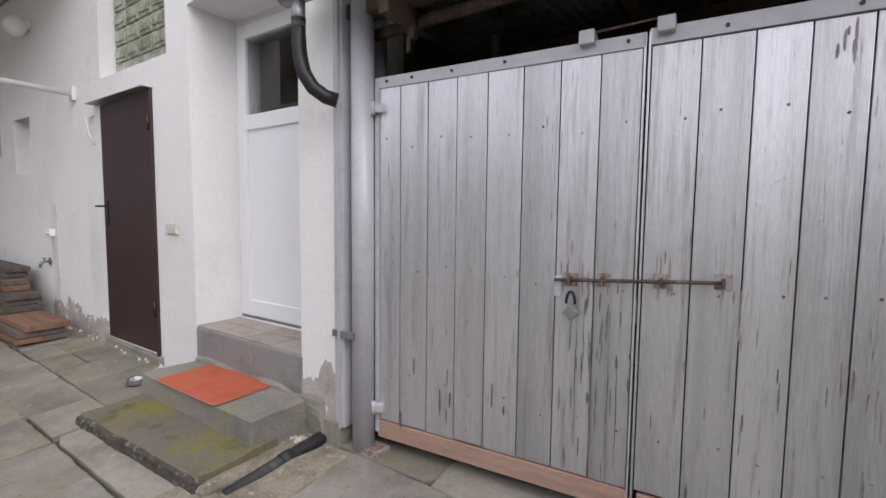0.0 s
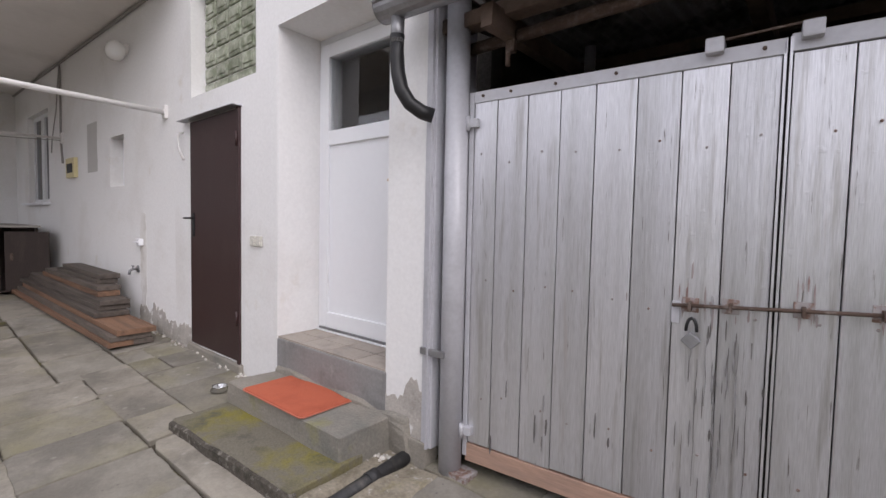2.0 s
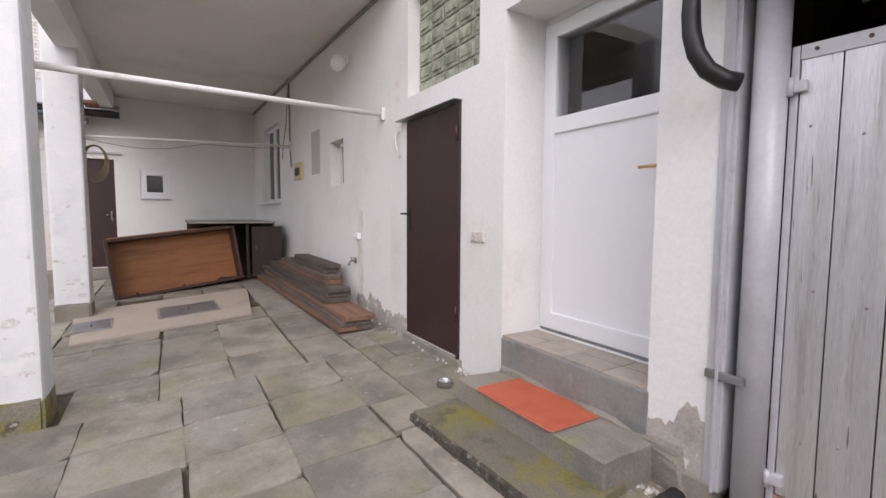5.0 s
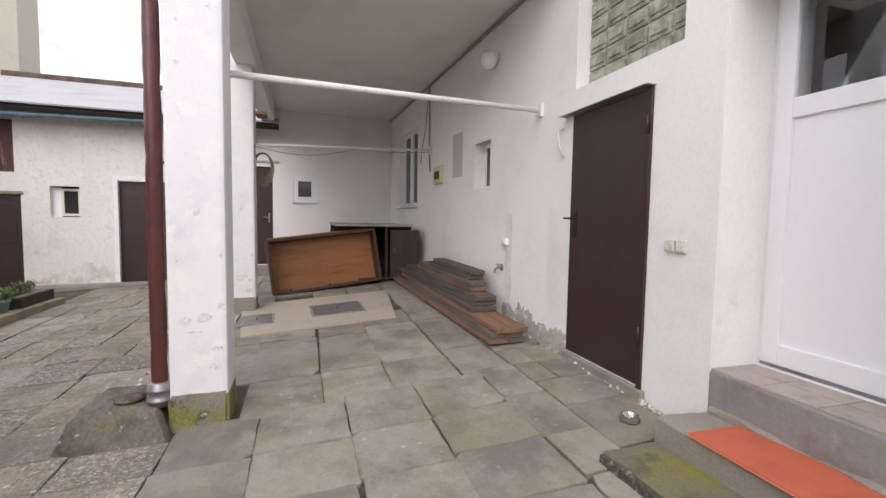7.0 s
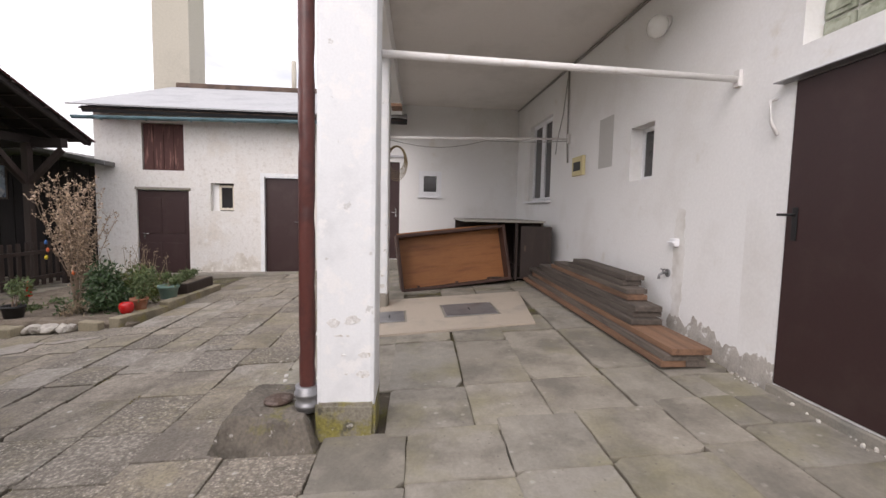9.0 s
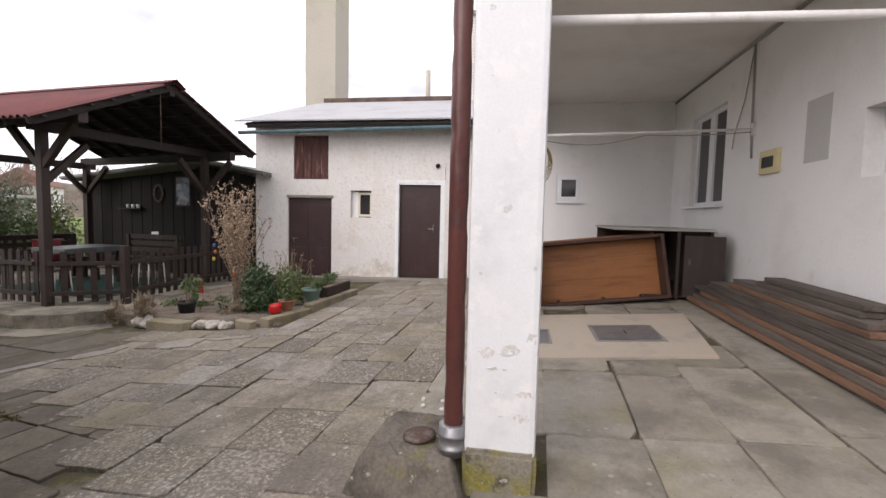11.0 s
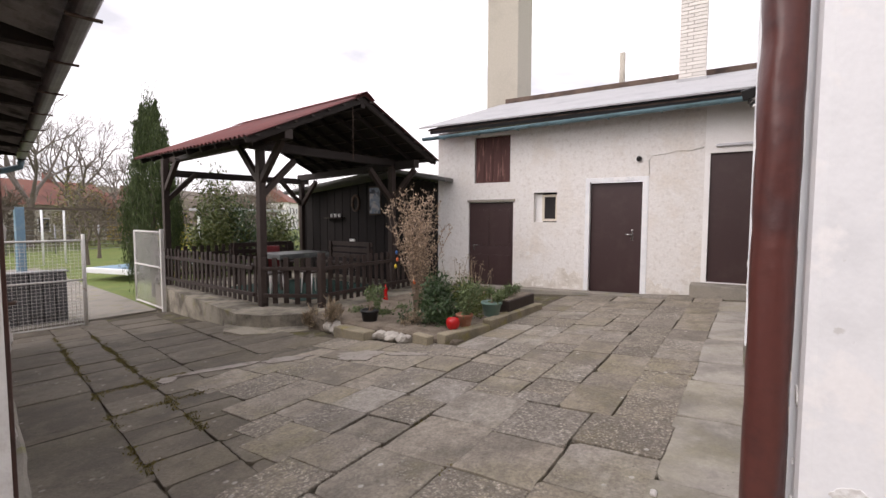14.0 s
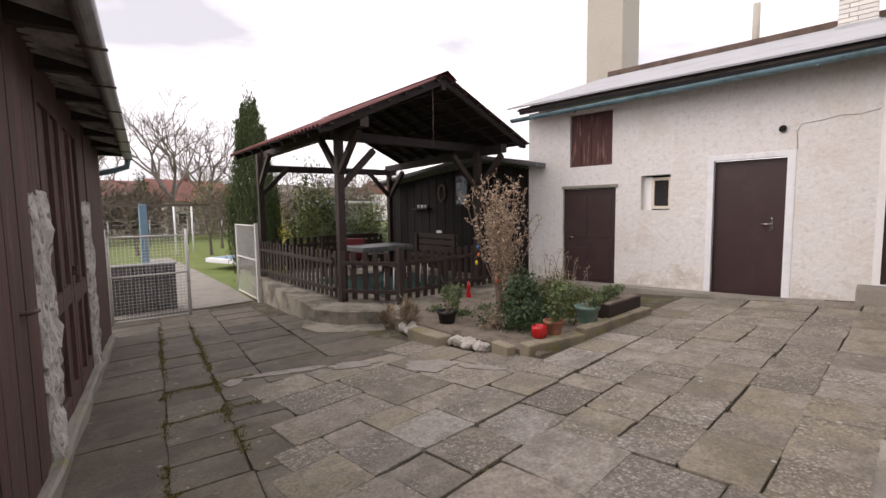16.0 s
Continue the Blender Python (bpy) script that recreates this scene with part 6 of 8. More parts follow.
for x in (-0.5, 0.5):
    for y in (-0.3, 0.3):
        part("leg", boxed(x - 0.035, x + 0.035, y - 0.035, y + 0.035, 0.012, 0.72), M_DARKWOOD, tb)
bench = thing("garden_bench", gaz(-1.75, -2.75), "dark wooden garden bench with a slatted back", "bench", "benches round the table")
part("seat", boxed(-0.8, 0.8, -0.2, 0.2, 0.42, 0.46, bev=0.008), M_DARKWOOD, bench)
for z in (0.6, 0.75, 0.9):
    part("back_slat", boxed(-0.8, 0.8, -0.22, -0.19, z - 0.05, z + 0.05, bev=0.006), M_DARKWOOD, bench)
for x in (-0.7, 0.7):
    part("leg", boxed(x - 0.04, x + 0.04, -0.22, -0.15, 0.0, 0.95), M_DARKWOOD, bench)
    part("leg", boxed(x - 0.04, x + 0.04, 0.13, 0.2, 0.0, 0.42), M_DARKWOOD, bench)
copy_thing(bench, gaz(-3.0, -1.5, 0, -90))
M_REDCH = mat("red_plastic", (0.16, 0.015, 0.018), 0.45)
ch_ = thing("garden_chair", gaz(-1.55, -2.35, 0, 150), "red cushioned garden chair on thin metal legs", "chair")
part("seat", boxed(-0.22, 0.22, -0.22, 0.22, 0.42, 0.48, bev=0.015), M_REDCH, ch_)
part("backrest", boxed(-0.22, 0.22, -0.24, -0.19, 0.48, 0.9, bev=0.015), M_REDCH, ch_)
for x in (-0.2, 0.2):
    for y in (-0.2, 0.2):
        part("leg", tubed((x, y, 0), (x, y, 0.43), 0.014, seg=8), M_ZINC, ch_)
for gx, gy, rz in ((-0.7, -0.9, 100), (-1.4, -0.5, 180), (-2.3, -0.55, 170)):
    st_ = thing("stool", gaz(gx, gy, 0.0, rz), "small stool with thin pale metal legs", "stool", "stools round the table")
    part("seat", boxed(-0.19, 0.19, -0.19, 0.19, 0.43, 0.46, bev=0.012), M_DARKWOOD, st_)
    for x in (-0.15, 0.15):
        for y in (-0.15, 0.15):
            part("leg", tubed((x * 1.15, y * 1.15, 0), (x, y, 0.43), 0.012, seg=8), M_PIPEWHITE, st_)

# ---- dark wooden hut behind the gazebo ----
# Dark stain, deepened: the shade under the gazebo roof is in the colour.
M_HUTWOOD = mat("stained_boards_shade_dark", (0.008, 0.0055, 0.005), 0.85, tones=[((0.012, 0.008, 0.007), 0.5, 0.7, 3.0)], fine=40, amount=0.3, bump=0.3, stretch=(3, 3, 0.6), per_object=0.1)
hut = thing("wooden_hut", pose(-11.75, -7.45, -0.3, 0, 0, -2.0), "dark brown board hut with felt roof and small window", "hut")
random.seed(5)
front = [(0.1, 2.42), (-1.25, 2.66), (-5.3, 2.3)]


def hut_top(v):
    return 2.42 + (v - 0.1) / (-1.35) * 0.24 if v > -1.25 else 2.66 - (-1.25 - v) / 4.05 * 0.36


k = 0
v = 0.05
while v > -5.2:
    v2 = v - 0.16
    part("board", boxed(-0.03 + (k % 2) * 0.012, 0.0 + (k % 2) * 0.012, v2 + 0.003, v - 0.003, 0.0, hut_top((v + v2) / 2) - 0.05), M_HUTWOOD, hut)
    v, k = v2, k + 1
part("side_wall", boxed(-2.6, -0.03, 0.0, 0.05, 0.0, 2.4), M_DARKWOOD, hut)
part("back_wall", boxed(-2.6, -2.55, -5.2, 0.0, 0.0, 2.4), M_DARKWOOD, hut)
part("roof", prism([(0.45, 2.38), (-1.25, 2.68), (-5.5, 2.28), (-5.5, 2.36), (-1.25, 2.78), (0.45, 2.47)], "x", -2.7, 0.35), mat("grey_roofing_felt", (0.17, 0.165, 0.16), 0.9, fine=40, amount=0.2, bump=0.3), hut, "grey roofing felt with a pale edge")
part("verge", prism([(0.46, 2.40), (-1.25, 2.72), (-5.52, 2.31), (-5.52, 2.36), (-1.25, 2.785), (0.46, 2.475)], "x", 0.35, 0.37), M_ZINC, hut)
hw = part("window", boxed(0.0, 0.035, -2.25, -1.8, 1.66, 2.4, bev=0.005), M_DARKWOOD, hut)
# Pale blue pane with lighter and darker patches.
part("pane", boxed(0.036, 0.042, -2.21, -1.84, 1.70, 2.36), mat("mottled_pale_blue_pane", (0.15, 0.19, 0.25), 0.2, tones=[((0.30, 0.31, 0.33), 0.5, 0.6, 4.0), ((0.05, 0.06, 0.08), 0.55, 0.62, 6.0)], fine=20, amount=0.2, bump=0.0), hw)
part("shelf", boxed(0.01, 0.16, -3.9, -3.2, 1.57, 1.6), M_DARKWOOD, hut)
for kx in range(3):
    mug = tagged(part("mug", lathe([(0.035, 0.0), (0.04, 0.09), (0.036, 0.09), (0.032, 0.01), (0.001, 0.01)], 12), M_PVC), "small white mug on the hut's shelf", "mug", "mugs on the shelf")
    mug.matrix_world = hut.matrix_world @ pose(0.08, -3.35 - kx * 0.16, 1.605)
wr = tagged(part("wall_wreath", swept([(0.03, -2.75 + 0.13 * math.cos(t), 1.98 + 0.2 * math.sin(t)) for t in [2 * math.pi * j / 20 for j in range(21)]], 0.035, 8), M_OLDTIMBER), "dried brown wreath on the hut wall", "wreath")
wr.matrix_world = hut.matrix_world
soc = tagged(part("socket_pair", boxed(0.0, 0.04, -3.0, -2.8, 0.95, 1.02, bev=0.008), M_PVC), "white double socket on the dark hut wall", "socket")
soc.matrix_world = hut.matrix_world

# ---- planting bed ----
M_KERB = mat("ochre_weathered_kerb", (0.30, 0.262, 0.185), 0.93, tones=[((0.20, 0.175, 0.125), 0.46, 0.64, 3.0), ((0.25, 0.215, 0.09), 0.55, 0.68, 4.0)], fine=60, amount=0.3, bump=0.6, bump_scale=50)
structure(part("bed_soil", rough_block(-10.1, -7.55, -6.95, -4.28, -0.6, -0.2, 21, 0.03, 14, 0.04), M_SOIL), "bare crumbly garden soil in the planting bed", "soil")
kerbs = [(-7.5, -4.42, -8.3, -4.25, 0.16, 0.14), (-8.32, -4.25, -9.9, -4.18, 0.14, 0.16), (-7.42, -4.52, -7.46, -4.78, 0.12, 0.12), (-7.35, -5.45, -7.38, -6.05, 0.22, 0.12)]
for x0, y0, x1, y1, w, h in kerbs:
    ln = math.hypot(x1 - x0, y1 - y0)
    kb = tagged(part("kerb_stone", rough_block(0, ln, -w / 2, w / 2, -0.12, h, int(ln * 50), 0.008, 4, 0.012), M_KERB), "weathered ochre concrete kerb stone edging the planting bed", "kerb stone", "bed edging")
    kb.matrix_world = pose(x0, y0, g(x0, y0) - 0.02, 0, 0, math.degrees(math.atan2(y1 - y0, x1 - x0)))
M_STONE = mat("pale_quartz_stone", (0.48, 0.45, 0.40), 0.85, tones=[((0.34, 0.31, 0.28), 0.45, 0.65, 8.0)], fine=40, amount=0.2, bump=0.5, per_object=0.15)
random.seed(31)


def stone(r, seed):
    bm = bmesh.new()
    bmesh.ops.create_icosphere(bm, subdivisions=2, radius=r)
    for v_ in bm.verts:
        v_.co *= 1 + 0.6 * noise.noise(v_.co * (1.6 / r) * 0.5 + Vector((seed * 7.3, 0, 0))) + 0.25 * noise.noise(v_.co * (3.5 / r) + Vector((seed, 3, 0)))
        v_.co.z *= 0.7
    return bm


for k, (x, y) in enumerate([(-7.4, -4.86), (-7.42, -4.98), (-7.38, -5.1), (-7.45, -5.2), (-7.4, -5.3), (-7.44, -5.38), (-7.5, -6.15), (-7.55, -6.27), (-7.52, -6.4), (-7.6, -6.5)]):
    s_ = tagged(part("stone", stone(random.uniform(0.08, 0.12), k), M_STONE), "pale rough stone edging the planting bed", "stone", "bed edging stones")
    s_.matrix_world = pose(x, y, g(x, y) + 0.045, random.uniform(0, 30), random.uniform(0, 30), random.uniform(0, 360))


def pot(name, x, y, z, r, h, material, label, soil=True):
    t_ = thing(name, pose(x, y, z), label, "pot")
    part("pot_body", lathe([(r * 0.72, 0.0), (r * 0.74, 0.004), (r * 0.97, h * 0.8), (r * 1.06, h * 0.82), (r * 1.06, h), (r * 0.93, h), (r * 0.9, h * 0.8), (0.001, h * 0.78)], 24), material, t_)
    if soil:
        part("potting_soil", lathe([(r * 0.9, h * 0.79), (r * 0.5, h * 0.86), (0.001, h * 0.88)], 16), M_SOIL, t_)
    return t_


M_TERRA = mat("terracotta", (0.36, 0.15, 0.09), 0.8, tones=[((0.42, 0.25, 0.18), 0.5, 0.7, 9.0)], fine=60, amount=0.15)
M_REDGLAZE = mat("bright_red_glaze", (0.48, 0.012, 0.012), 0.25, fine=20, amount=0.05, bump=0.0)
M_GREENPOT = mat("dull_green_plastic", (0.13, 0.22, 0.19), 0.55, tones=[((0.2, 0.26, 0.23), 0.5, 0.7, 9.0)], fine=40, amount=0.1)
pot("flower_pot", -7.75, -5.83, g(-7.7, -5.8) + 0.09, 0.125, 0.21, M_BLACK, "black plastic flower pot on the kerb stone")
rp = thing("red_pot", pose(-7.82, -4.46, g(-7.8, -4.4) + 0.1), "bright red glazed round pot", "pot")
part("pot_body", lathe([(0.05, 0.0), (0.076, 0.025), (0.09, 0.075), (0.084, 0.12), (0.066, 0.145), (0.061, 0.145), (0.056, 0.12), (0.001, 0.11)], 24), M_REDGLAZE, rp)
pot("terracotta_pot", -8.05, -4.43, g(-8.0, -4.4) + 0.1, 0.108, 0.16, M_TERRA, "weathered terracotta pot with trailing greenery")
pot("green_pot", -8.68, -4.37, g(-8.7, -4.4) + 0.12, 0.14, 0.2, M_GREENPOT, "dull green plastic pot with low herbs")
pb = thing("planter_box", pose(-9.35, -4.36, g(-9.4, -4.3) + 0.1), "long dark wooden planter box with herbs", "planter")
part("box", boxed(-0.5, 0.4, -0.13, 0.13, 0.0, 0.17, bev=0.01), M_DARKWOOD, pb)
part("potting_soil", boxed(-0.47, 0.37, -0.1, 0.1, 0.15, 0.178), M_SOIL, pb)
fig = tagged(part("garden_ornament", lathe([(0.06, 0.0), (0.08, 0.08), (0.06, 0.2), (0.045, 0.26), (0.06, 0.32), (0.055, 0.38), (0.03, 0.44), (0.001, 0.5)], 16), M_REDGLAZE), "small red and white painted garden ornament", "ornament")
fig.matrix_world = M_GAZ @ pose(-1.6, 1.35, -0.02) @ Matrix.Diagonal((0.6, 0.6, 0.7, 1))

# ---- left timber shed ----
# Shade under the eave is put into this dark board colour.
M_EAVE = mat("eave_shade_boards", (0.032, 0.025, 0.021), 0.9, tones=[((0.05, 0.04, 0.034), 0.5, 0.7, 3.0)], fine=30, amount=0.3, bump=0.3)
M_SH = pose(-3.8, -5.4, 0, 0, 0, -10.6)
shed = thing("timber_shed", M_SH, "old reddish brown board shed with panelled doors and plaster piers", "shed")
random.seed(17)
zt = 2.5


def gz_(v):
    p_ = M_SH @ Vector((0, v, 0))
    return g(p_.x, p_.y)


M_ROUGHPIER = mat("crumbling_lime_pier", (0.54, 0.52, 0.49), 0.98, tones=[((0.20, 0.18, 0.155), 0.54, 0.62, 14.0), ((0.34, 0.32, 0.29), 0.45, 0.65, 4.0)], fine=60, amount=0.25, bump=1.0, bump_scale=24)
for a, b in ((-0.42, 0.06), (-3.15, -2.62)):
    pier = rough_block(-0.05, 0.3, a, b, gz_(a) - 0.1, 1.4, int(-a * 10) + 3, 0.035, 26, 0.02)
    for v_ in pier.verts:
        v_.co += noise.noise_vector(v_.co * 21.0) * 0.022 + noise.noise_vector(v_.co * 47.0) * 0.012
    part("pier", pier, M_ROUGHPIER, shed, "crumbling whitish plaster pier")
    for k in range(4):
        w = (b - a) / 4
        part("board", boxed(-0.02, 0.01, a + k * w + 0.003, a + (k + 1) * w - 0.003, 1.38, zt, bev=0.003), M_SHEDWOOD, shed)
v = 0.08
while v < 1.85:
    w = random.uniform(0.12, 0.17)
    part("board", boxed(-0.035 + random.uniform(-0.004, 0.004), 0.0, v + 0.003, v + w - 0.003, gz_(v) + 0.06, zt, bev=0.003), M_SHEDWOOD, shed)
    v += w
v = -3.2
while v > -5.0:
    w = random.uniform(0.12, 0.17)
    part("board", boxed(-0.03, 0.0, v - w + 0.003, v - 0.003, gz_(v) + 0.06, zt - 0.05, bev=0.003), M_SHEDWOOD, shed)
    v -= w
for a, b in ((-1.52, -0.46), (-2.6, -1.56)):
    dr = part("door", boxed(0.01, 0.05, a, b, gz_(a) + 0.08, 2.2, bev=0.004), M_SHEDWOOD, shed, "panelled reddish brown shed door")
    zb = gz_(a) + 0.08
    for c, d in ((zb, zb + 0.2), (zb + 0.9, zb + 1.06), (2.06, 2.2)):
        part("door_rail", boxed(-0.02, 0.012, a + 0.1, b - 0.1, c, d, bev=0.005), M_SHEDWOOD, dr)
    for c, d in ((a, a + 0.1), (b - 0.1, b), ((a + b) / 2 - 0.04, (a + b) / 2 + 0.04)):
        part("door_stile", boxed(-0.022, 0.012, c, d, zb, 2.2, bev=0.005), M_SHEDWOOD, dr)
part("latch", swept([(-0.01, 0.55, 0.75), (-0.08, 0.55, 0.75), (-0.09, 0.42, 0.74)], 0.012, 8), M_RUST, shed, "rusty latch")
part("padlock", boxed(-0.06, -0.02, -1.6, -1.55, 0.72, 0.8, bev=0.006), M_RUST, shed)
part("header", boxed(-0.02, 0.05, -2.62, -0.44, 2.2, zt, bev=0.003), M_SHEDWOOD, shed)
# Dark sheet for the shade seen between the shed's boards.
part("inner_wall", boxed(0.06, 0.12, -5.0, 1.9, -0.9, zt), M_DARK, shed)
# Unseen side, made pale to brighten what the gate reflects.
part("end_wall", boxed(-0.02, 3.5, 1.9, 1.95, -0.5, 2.5), M_OLDPLASTER, shed, "unseen end wall, pale to brighten the gate reflection")
part("end_wall", boxed(-0.02, 3.5, -5.05, -5.0, -0.9, 2.9), M_SHEDWOOD, shed)
part("wall_foot", rough_block(-0.1, 0.0, -4.9, 1.85, -0.9, -0.28, 41, 0.03, 20, 0.02), M_CONCRETE, shed, "crumbling concrete footing").matrix_basis = pose(0, 0, 0.0, math.degrees(0.064), 0, 0)
tiltv = math.atan2(2.27 - 2.1, 6.4)
rf = part("roof", corrugated(-5.35, 2.6, 0.0, 3.0, 0.13, 0.018, 0.006), M_DARKSHEET, shed, "dark corrugated roof")
ROOF = Matrix.Translation((-0.40, 0, 2.33)) @ Matrix.Rotation(math.pi / 2, 4, "Z") @ Matrix.Rotation(radians(-12), 4, "X") @ Matrix.Diagonal((1, -1, 1, 1))
rf.matrix_basis = Matrix.Translation((0, 0, 0)) @ Matrix.Rotation(tiltv, 4, "X") @ ROOF
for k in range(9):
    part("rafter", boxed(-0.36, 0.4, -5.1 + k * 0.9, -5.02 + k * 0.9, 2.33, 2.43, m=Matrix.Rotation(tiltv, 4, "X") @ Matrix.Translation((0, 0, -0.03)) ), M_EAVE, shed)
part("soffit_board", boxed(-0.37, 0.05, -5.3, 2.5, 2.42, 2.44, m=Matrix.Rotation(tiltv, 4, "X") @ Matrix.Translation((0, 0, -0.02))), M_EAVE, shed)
part("gutter", half_gutter(7.9, 0.065), M_ZINC, shed, "dark zinc half-round gutter").matrix_basis = Matrix.Rotation(tiltv, 4, "X") @ pose(-0.40, -5.35, 2.33, 0, 0, 90)
for k in range(9):
    part("gutter_strap", boxed(-0.48, -0.32, -5.2 + k * 0.9, -5.17 + k * 0.9, 2.26, 2.27, m=Matrix.Rotation(tiltv, 4, "X")), M_RUST, shed)
part("gutter_elbow", swept([(-0.40, -5.3, 2.14), (-0.38, -5.32, 2.02), (-0.2, -5.32, 1.95), (0.0, -5.28, 1.9)], 0.045, 12), M_GUTTERGREEN, shed, "green elbow of the gutter")

# ---- white mesh garden gates ----
M_MESHWHITE = mat("white_painted_wire", (0.66, 0.65, 0.62), 0.5, tones=[((0.35, 0.27, 0.22), 0.6, 0.72, 12.0)], fine=40, amount=0.1)


def mesh_gate(name, m, w, h, nx, nz, label):
    t_ = thing(name, m, label, "gate", "white garden gates")
    for a, b in (((0, 0, 0.02), (0, 0, h)), ((w, 0, 0.02), (w, 0, h)), ((0, 0, 0.06), (w, 0, 0.06)), ((0, 0, h), (w, 0, h)), ((0, 0, h * 0.55), (w, 0, h * 0.55))):
        part("frame_bar", tubed(a, b, 0.018, seg=8), M_MESHWHITE, t_)
    bm = bmesh.new()
    for k in range(1, nx):
        tube(bm, (w * k / nx, 0, 0.06), (w * k / nx, 0, h), 0.0032, seg=5)
    for k in range(1, nz):
        tube(bm, (0, 0.004, 0.06 + (h - 0.06) * k / nz), (w, 0.004, 0.06 + (h - 0.06) * k / nz), 0.0032, seg=5)
    part("wire_mesh", bm, M_MESHWHITE, t_)
    return t_


ga = mesh_gate("garden_gate", pose(-7.62, -11.72, -0.74, 0, 0, -96), 1.8, 1.7, 22, 46, "open white-painted wire mesh gate leaf with rust spots")
part("post", boxed(-0.045, 0.02, -0.035, 0.035, -0.1, 1.76, bev=0.006), M_MESHWHITE, ga)
gb = mesh_gate("garden_gate", pose(-4.95, -11.6, -0.76, 0, 0, 176), 1.22, 1.6, 20, 26, "closed white wire mesh gate leaf with rust spots")
part("post", tubed((-0.05, 0, -0.1), (-0.05, 0, 1.75), 0.03, seg=10), M_MESHWHITE, gb)
part("post", tubed((1.24, 0, -0.1), (1.24, 0, 1.72), 0.028, seg=10), M_MESHWHITE, gb)
M_BLOCK = mat("dark_grey_block", (0.10, 0.10, 0.105), 0.85, fine=60, amount=0.25, bump=0.4, per_object=0.15)
stack = thing("block_stack", pose(-5.05, -12.35, -0.9, 0, 0, 176), "stack of dark grey hollow concrete blocks on edge", "block stack")
for i in range(6):
    for j in range(4):
        b_ = part("block", boxed(i * 0.185, i * 0.185 + 0.165, 0, 0.3, j * 0.28, j * 0.28 + 0.265, bev=0.01), M_BLOCK, stack)
part("sheet_lid", boxed(-0.02, 1.12, -0.02, 0.32, 1.12, 1.15), M_ZINC, stack)

# ---- plants ----
def leaf_mass(name, centres, size, material, parent, spread=1.0, up=0.3, seed=0, slim=0.45):
    """Small folded leaves at the given points, turned at random, in one mesh."""
    rng = np.random.default_rng(seed)
    c = np.asarray(centres, float)
    n = len(c)
    d = rng.normal(size=(n, 3)) * spread + (0, 0, up)
    d /= np.linalg.norm(d, axis=1)[:, None]
    s = np.cross(d, rng.normal(size=(n, 3)))
    s /= np.linalg.norm(s, axis=1)[:, None] + 1e-9
    nrm = np.cross(d, s)
    ln = size * rng.uniform(0.6, 1.3, n)[:, None]
    v = np.stack([c, c + d * ln * 0.5 + s * ln * slim * 0.5 + nrm * ln * 0.1, c + d * ln, c + d * ln * 0.5 - s * ln * slim * 0.5 + nrm * ln * 0.1], 1).reshape(-1, 3)
    f = (np.arange(n)[:, None, None] * 4 + np.array([[0, 1, 2], [0, 2, 3]])[None]).reshape(-1, 3)
    me = bpy.data.meshes.new(name)
    me.from_pydata(v.tolist(), [], f.tolist())
    me.update()
    me.materials.append(material)
    ob = new(name, me)
    ob.parent = parent
    ob["kind"] = "stuff"
    return ob


def leafmat(name, a, b, rough=0.6):
    m = mat(name, a, rough, tones=[(b, 0.42, 0.62, 3.0)], fine=20, amount=0.2, bump=0.0, per_island=0.35)
    return m


M_CYPRESS = leafmat("dark_cypress_foliage", (0.045, 0.075, 0.02), (0.09, 0.125, 0.036))
M_LAUREL = leafmat("evergreen_leaf", (0.075, 0.11, 0.028), (0.15, 0.16, 0.045), 0.45)
M_IVY = leafmat("dark_green_leaf", (0.030, 0.065, 0.022), (0.06, 0.10, 0.035), 0.4)
M_HERB = leafmat("light_green_herb", (0.085, 0.13, 0.045), (0.13, 0.16, 0.07))
M_DRY = leafmat("dry_straw", (0.34, 0.27, 0.18), (0.24, 0.18, 0.12))
M_FORSYTHIA = leafmat("yellow_blossom", (0.55, 0.42, 0.02), (0.35, 0.33, 0.03))
M_TWIG = mat("pale_brown_twig", (0.27, 0.20, 0.145), 0.85, fine=60, amount=0.3, bump=0.2)
M_BUD = leafmat("swelling_beige_buds", (0.46, 0.34, 0.25), (0.36, 0.27, 0.17))
M_BARK = mat("grey_brown_bark", (0.13, 0.105, 0.085), 0.95, fine=30, amount=0.4, bump=0.4)
# M_BARK made paler: the haze of distance is put into the colour.
M_FARBARK = mat("bark_with_haze_tint", (0.19, 0.165, 0.145), 0.95, fine=10, amount=0.3, bump=0.0)


def limb(bm, a, b, r0, r1, seg=5):
    d = b - a
    q = d.to_track_quat("Z", "Y")
    ra = [bm.verts.new(a + q @ Vector((r0 * math.cos(6.2832 * k / seg), r0 * math.sin(6.2832 * k / seg), 0))) for k in range(seg)]
    rb = [bm.verts.new(b + q @ Vector((r1 * math.cos(6.2832 * k / seg), r1 * math.sin(6.2832 * k / seg), 0))) for k in range(seg)]
    for k in range(seg):
        bm.faces.new((ra[k], ra[(k + 1) % seg], rb[(k + 1) % seg], rb[k])).smooth = True


